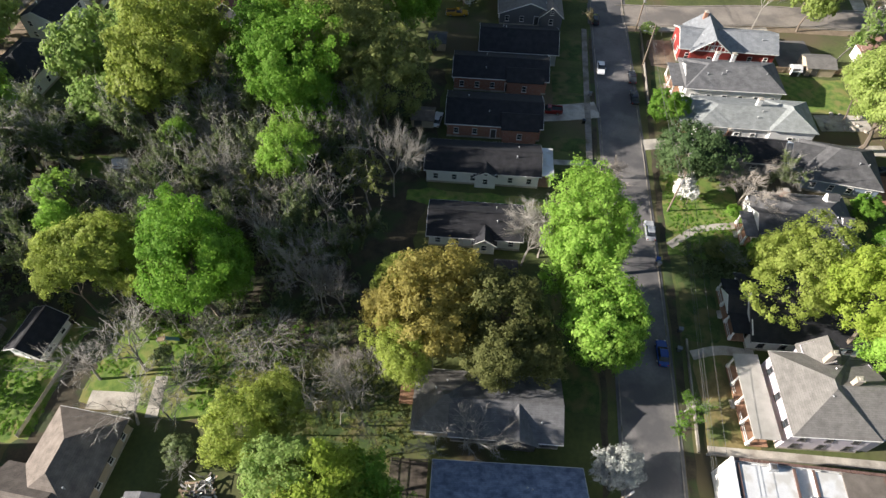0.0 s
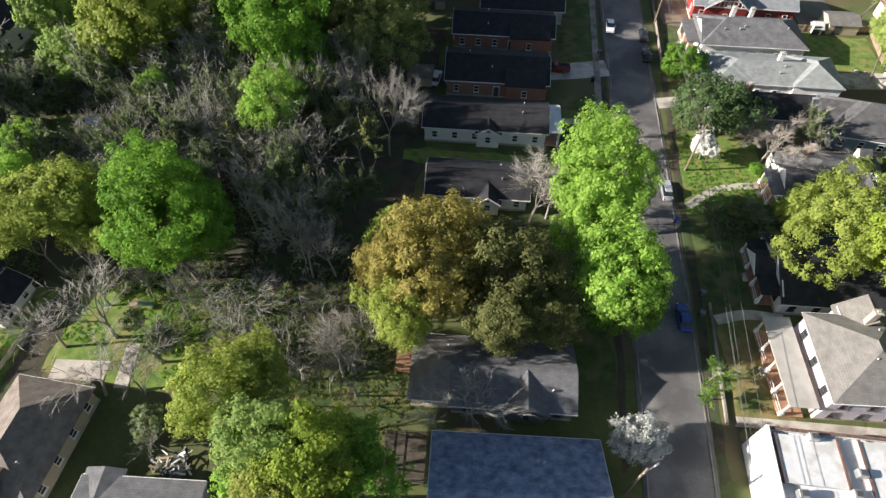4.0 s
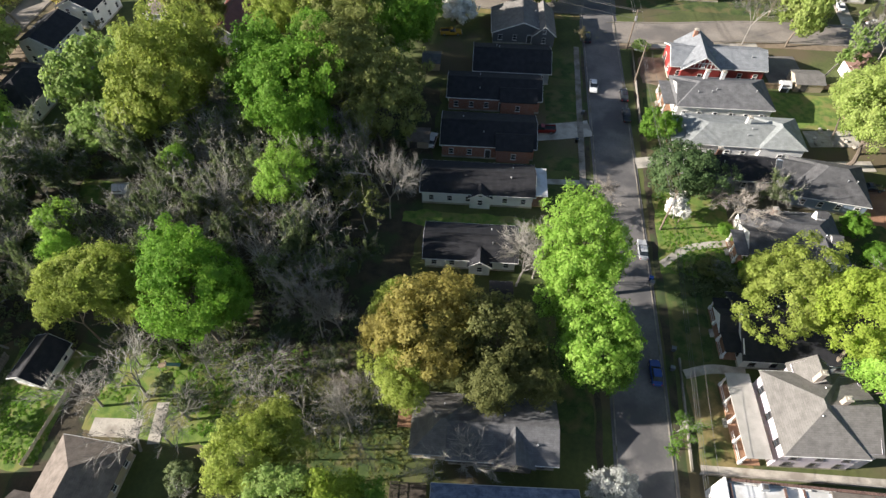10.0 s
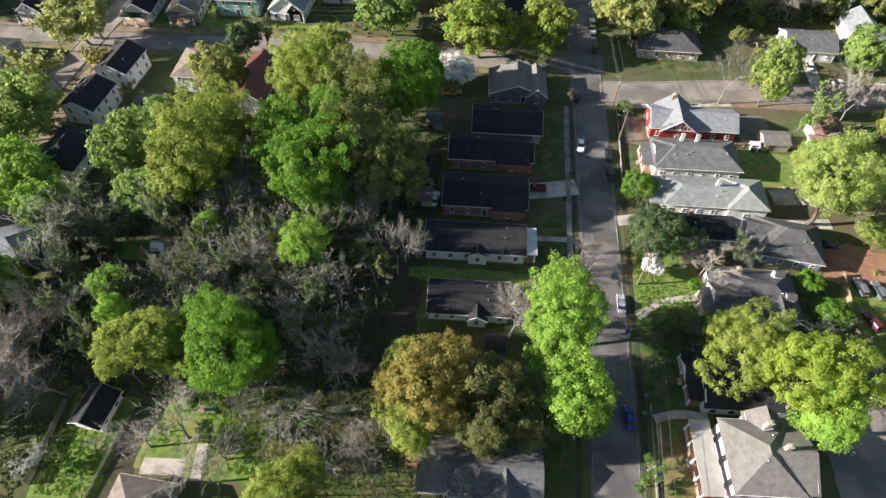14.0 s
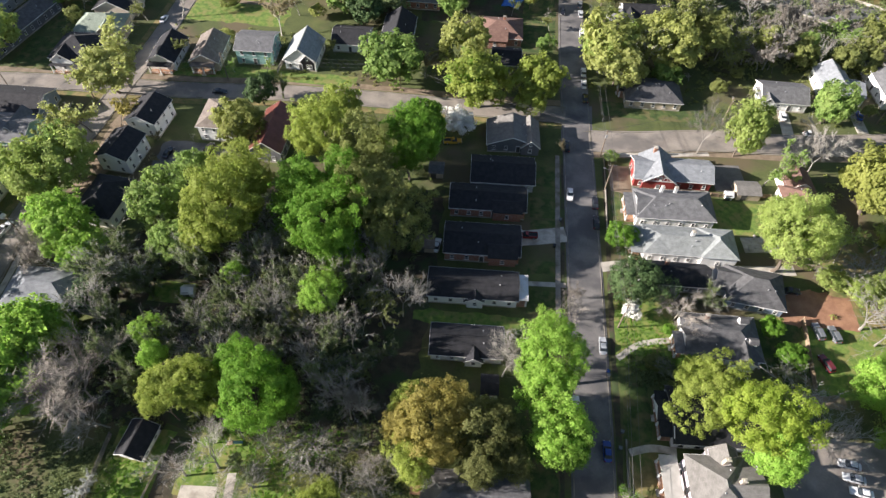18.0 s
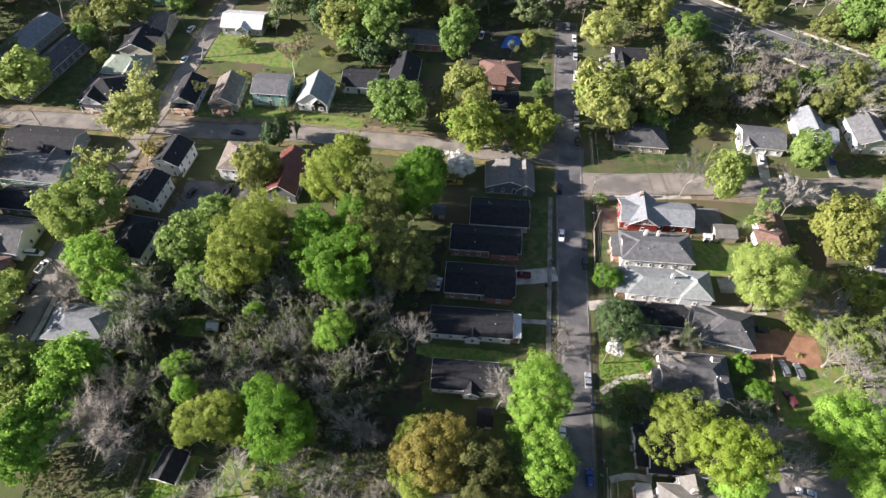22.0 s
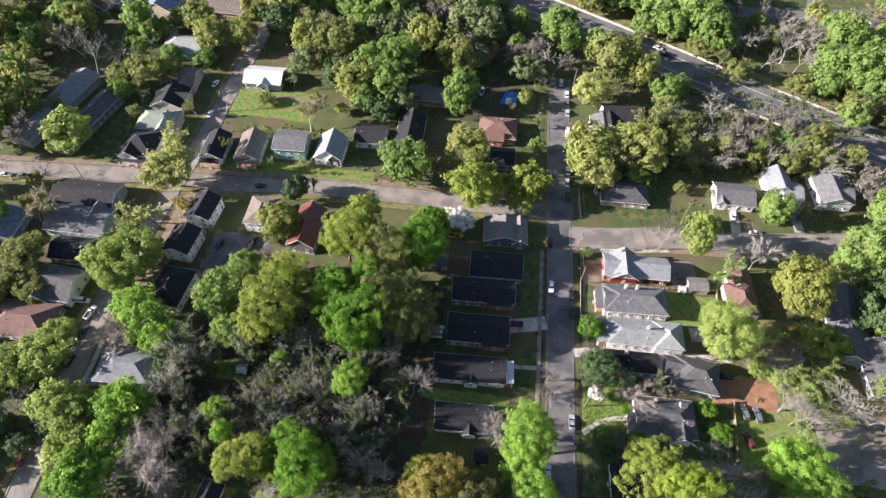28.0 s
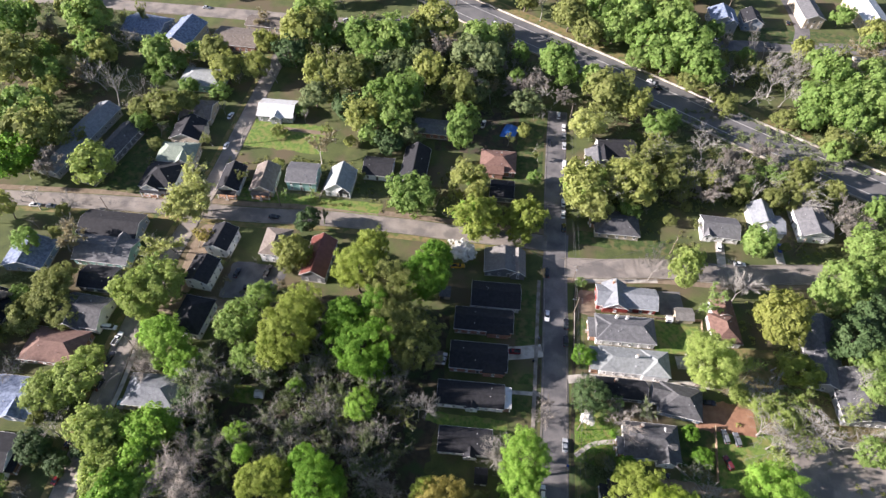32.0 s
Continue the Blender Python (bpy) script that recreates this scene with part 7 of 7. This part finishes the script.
strip("verge", CROSS_W, 2.6, 0.016, 0.1, DIRT, "tan bare earth verge along the side street", "verge", shift=5.6)
strip("verge", CROSS_W, 2.4, 0.016, 0.1, DRYGRASS, "dry grass verge along the side street", "verge", shift=-5.5)
strip("verge", CROSS_E, 2.2, 0.014, 0.1, DIRT, "tan bare earth verge along the side street", "verge", shift=-6.0)
strip("verge", WEST, 2.0, 0.012, 0.1, DRYGRASS, "dry grass verge beside the street", "verge", shift=5.2)

# ---------------------------------------------------------------- undergrowth
def undergrowth(name, x0, y0, x1, y1, n, size, kind, label, seed, keep=None, high=1.2, leaf=0.17, per=60):
    """Low clumps of leaves over a stretch of ground, as one thing of kind stuff."""
    r = np.random.RandomState(seed)
    c = np.stack([r.uniform(x0, x1, n), r.uniform(y0, y1, n)], 1)
    v = np.array([noise.noise((x * 0.09, y * 0.09, seed)) for x, y in c])
    c = c[v > -0.12 if keep is None else v > keep]
    n = len(c)
    rad = r.uniform(0.5, 1.0, n) * size
    k = np.repeat(np.arange(n), per)
    m = len(k)
    d = r.normal(size=(m, 3))
    d[:, 2] = np.abs(d[:, 2])
    d /= np.linalg.norm(d, axis=1)[:, None]
    p = np.concatenate([c[k], np.zeros((m, 1))], 1) + d * (rad[k] * r.uniform(0.6, 1.05, m))[:, None] * (1, 1, high)
    nr = d + 0.8 * r.normal(size=(m, 3))
    a = np.cross(nr, r.normal(size=(m, 3)))
    a /= np.linalg.norm(a, axis=1)[:, None]
    b = np.cross(nr / np.linalg.norm(nr, axis=1)[:, None], a)
    s = (leaf * r.uniform(0.6, 1.4, m))[:, None]
    q = np.stack([p - a * s - b * s * 0.5, p + a * s - b * s * 0.5, p + b * s], 1).reshape(-1, 3)
    me = bpy.data.meshes.new(name)
    me.vertices.add(len(q))
    me.vertices.foreach_set("co", q.ravel())
    me.loops.add(len(q))
    me.loops.foreach_set("vertex_index", np.arange(len(q)))
    me.polygons.add(m)
    me.polygons.foreach_set("loop_start", np.arange(m) * 3)
    me.polygons.foreach_set("loop_total", np.full(m, 3))
    me.materials.append(LEAF[kind])
    me.update(calc_edges=True)
    return tagged(new(name, me), label, "undergrowth", kind="stuff")


undergrowth("undergrowth", -89.7, 39.1, -16.10, 115.0, 900, 1.3, "ivy", "dense dark ivy and shrubs under the trees", 1)
undergrowth("undergrowth", -85.1, 39.1, -20.7, 110.4, 320, 1.2, "olive", "olive-green brambles under the trees", 2, 0.0)
undergrowth("undergrowth", -43, 27.6, -4.60, 41.4, 620, 0.5, "olive", "ivy and weeds in back yards", 3, -0.3, 0.5, 0.085, 44)
undergrowth("undergrowth", -43.0, 27.6, -25.3, 39.1, 420, 0.42, "green", "green weeds in a back yard", 4, -0.1, 0.45, 0.075, 44)
undergrowth("undergrowth", -44, 30, -6, 48, 1300, 0.5, "ivy", "low dark ivy over back yards", 16, -0.35, 0.5, 0.085, 46)
undergrowth("undergrowth", -56, 31.5, -24, 44, 1100, 0.4, "green", "patchy green weeds and ivy in back yards", 17, -0.1, 0.4, 0.07, 40)
undergrowth("undergrowth", -24, 24, -6, 46, 800, 0.4, "olive", "patchy dry weeds in a back yard", 18, -0.15, 0.4, 0.07, 36)
undergrowth("weeds", -70.7, 20.7, -60.0, 32.2, 520, 0.38, "green", "bright green weeds in a fenced yard", 5, -0.4, 0.45, 0.075, 40)
undergrowth("weeds", 35.1, 67.8, 48.3, 86.2, 620, 0.34, "green", "tall bright grass clumps in a front yard", 6, -0.2, 0.45, 0.075, 36)
undergrowth("undergrowth", 36.8, 62.1, 49.4, 70.1, 70, 0.9, "ivy", "dark shrubs in a front yard", 7, -0.4)
undergrowth("undergrowth", 87.4, 59.8, 161.0, 135.7, 420, 1.2, "straw", "rough spring growth under bare trees", 8, 0.0, 1.0, 0.22, 34)
undergrowth("undergrowth", 34.5, 213.9, 172.5, 246.1, 520, 1.8, "ivy", "dense undergrowth beside the highway", 9, -0.3, 1.2, 0.3, 30)
undergrowth("undergrowth", 57.5, 184.0, 149.5, 218.5, 520, 1.8, "olive", "scrub on the slope below the highway", 10, -0.2, 1.2, 0.3, 30)
undergrowth("undergrowth", 69.0, 266.8, 184.0, 296.7, 520, 2.0, "olive", "scrub between the highway and a street", 11, -0.3, 1.2, 0.32, 30)
undergrowth("undergrowth", -92.0, 224.2, 11.50, 276.0, 700, 2.0, "ivy", "dark wooded undergrowth", 12, -0.3, 1.2, 0.32, 30)
undergrowth("undergrowth", -276.0, 149.5, -189.7, 276.0, 700, 2.2, "ivy", "wooded undergrowth on a slope", 13, -0.2, 1.2, 0.34, 30)
undergrowth("undergrowth", -184.0, 32.2, -151.8, 128.8, 300, 1.8, "ivy", "shrubs behind the houses", 14, -0.1, 1.1, 0.28, 30)
undergrowth("undergrowth", -112.7, 23.0, -69.0, 64.4, 260, 1.4, "ivy", "dark shrubs between back yards", 15, -0.1, 1.1, 0.22, 34)

# further trees of the woods, thickets and slopes
def clear(x, y, r):
    """True where a crown of radius r stands off the houses and the streets."""
    if any((x - a) ** 2 + (y - b) ** 2 < (c * 0.95 + r * 0.6) ** 2 for a, b, c in HOUSE_SPOTS):
        return False
    for line in (MAIN, CROSS_W, CROSS_E, WEST, NORTH):
        for (a, b), (c, d) in zip(line, line[1:]):
            f = max(0, min(1, ((x - a) * (c - a) + (y - b) * (d - b)) / ((c - a) ** 2 + (d - b) ** 2)))
            if math.hypot(a + f * (c - a) - x, b + f * (d - b) - y) < 6 + r * 0.5:
                return False
    return True


def scatter(x0, y0, x1, y1, n, seed, kinds, h, r, apart=4.0, yard=False, clearing=None):
    rr = random.Random(seed)
    done = []
    for _ in range(n * 6):
        if len(done) >= n:
            break
        x, y = rr.uniform(x0, x1), rr.uniform(y0, y1)
        if any((x - a) ** 2 + (y - b) ** 2 < apart ** 2 for a, b in done):
            continue
        if clearing and math.hypot(x - clearing[0], y - clearing[1]) < clearing[2]:
            continue
        if yard and not clear(x, y, r[1]):
            continue
        done.append((x, y))
        k, hh, rad = rr.choice(kinds), rr.uniform(*h), rr.uniform(*r)
        if k == "bare":
            bare(x, y, hh, rad)
        elif k == "pale":
            bare(x, y, hh, rad, 1)
        elif k == "budding":
            bare(x, y, hh, rad, 1, "celadon")
        elif k == "hazy":
            bare(x, y, hh, rad, 0, "olive")
        else:
            tree(k, x, y, hh, rad, loose=k in ("tan", "pink"))


scatter(-87.4, 46.0, -20.7, 92.0, 48, 1, ("ivy", "ivy", "ivy", "ivy", "bare"), (15.0, 21.0), (4.2, 6.6), 5.17, clearing=(-69.5, 66.5, 9.5))
scatter(-52.9, 29.6, -4.60, 41.4, 6, 2, ("bare", "bare"), (8.05, 13.80), (2.99, 4.83), 5.17)
scatter(57.5, 184.0, 140.0, 203.0, 30, 3, ("bare", "bare", "hazy", "pink", "olive"), (10.35, 16.10), (3.45, 5.29), 5.75)
scatter(101.2, 266.8, 172.5, 294.4, 26, 4, ("bare", "bare", "hazy", "pink"), (10.35, 16.10), (3.45, 5.29), 5.75)
scatter(92.0, 64.4, 147.2, 115.0, 12, 5, ("budding", "budding", "bare"), (10.35, 17.25), (3.91, 6.21), 6.90)
scatter(-270.2, 149.5, -193.2, 276.0, 40, 6, ("sage", "olive", "bare", "straw", "hazy"), (11.50, 19.55), (4.02, 6.32), 7.47)
scatter(-92.0, 225.4, 9.20, 282.9, 26, 7, ("olive", "ivy", "bare", "hazy", "sage"), (11.50, 18.40), (3.68, 5.75), 6.90)
scatter(-11.50, 335.8, 126.5, 391.0, 40, 8, ("sage", "olive", "straw", "bare"), (11.50, 19.55), (4.02, 6.32), 7.47)
scatter(-264.5, 296.7, -23.0, 379.5, 46, 9, ("sage", "olive", "straw", "bare"), (11.50, 19.55), (4.02, 6.32), 8.62)
scatter(143.8, 218.5, 230.0, 301.3, 30, 10, ("sage", "fresh", "straw", "bare"), (11.50, 18.40), (4.02, 5.98), 7.47)
scatter(149.5, 80.5, 230.0, 195.5, 30, 11, ("sage", "fresh", "straw", "bare"), (10.35, 17.25), (4.02, 5.98), 8.05)
scatter(-264.5, 23.0, -161.0, 138.0, 34, 12, ("sage", "olive", "straw", "bare"), (10.35, 17.25), (4.02, 5.75), 8.62)
bare(-15.2, 31.0, 13.5, 5.2, 1)
bare(-26.2, 53.8, 12.5, 4.4)
bare(11.0, 65.2, 12.5, 5.6)
bare(11.2, 62.6, 14.5, 6.4, 0, "pink")
bare(-20.0, 47.0, 13.5, 4.6, 0, "pink")
# tall ivy-clad trees added to block the sun from the houses east of the wood
for x, y, h, r in ((-43, 61, 17.5, 4.4), (-38, 73, 18.5, 4.6), (-31, 63, 16.0, 4.0), (-29, 77, 17.5, 4.2), (-44, 82, 19.0, 4.6), (-25, 84, 18.0, 4.4), (-22, 106, 19.0, 4.8), (-24, 118, 18.0, 4.6), (-47, 68, 18.0, 4.2), (-20, 60, 13.0, 3.6)):
    bare(x, y, h, r, 0, "ivy")
undergrowth("undergrowth", -118, 157, -18, 184, 620, 0.9, "olive", "weeds and low shrubs in front yards", 31, -0.1, 0.8, 0.16, 34)
undergrowth("undergrowth", -98, 14, -74, 34, 1100, 0.45, "ivy", "shaded ivy and weeds behind back yards", 32, -0.3, 0.6, 0.085, 30)
undergrowth("undergrowth", 30, 158, 140, 182, 420, 1.0, "olive", "rough weeds beside a side street", 33, -0.05, 0.8, 0.18, 30)
bare(-108.0, 163.2, 8.0, 3.6, 0, "olive")
bare(-87.2, 158.9, 7.5, 3.2, 0, "sage")
bare(-76.5, 160.5, 6.0, 2.4, 0, "fresh")
bare(-62.5, 172.5, 8.5, 3.8, 0)
bare(-67.5, 148.0, 9.5, 3.0, 0, "ivy")
# yard trees and bushes between the houses
scatter(-118, 163, 20, 232, 34, 21, ("hazy", "olive", "bare", "straw", "tan", "sage"), (3.5, 8.5), (1.8, 3.3), 6, True)
scatter(-176, 160, -122, 262, 26, 22, ("hazy", "bare", "bare", "sage", "olive"), (7.0, 13.0), (3.0, 4.8), 7, True)
scatter(-112, 100, -66, 142, 9, 23, ("bare", "olive", "tan"), (3.0, 7.0), (1.6, 2.8), 6, True)
scatter(34, 160, 150, 184, 14, 24, ("hazy", "olive", "bare"), (3.5, 8.0), (1.8, 3.2), 7, True)
scatter(-180, 30, -126, 138, 24, 25, ("hazy", "bare", "olive", "sage"), (5.0, 10.0), (2.4, 4.2), 8, True)
scatter(-112, 36, -90, 74, 8, 26, ("bare", "hazy"), (7.0, 11.0), (3.0, 4.4), 7, True)
far_woodland()
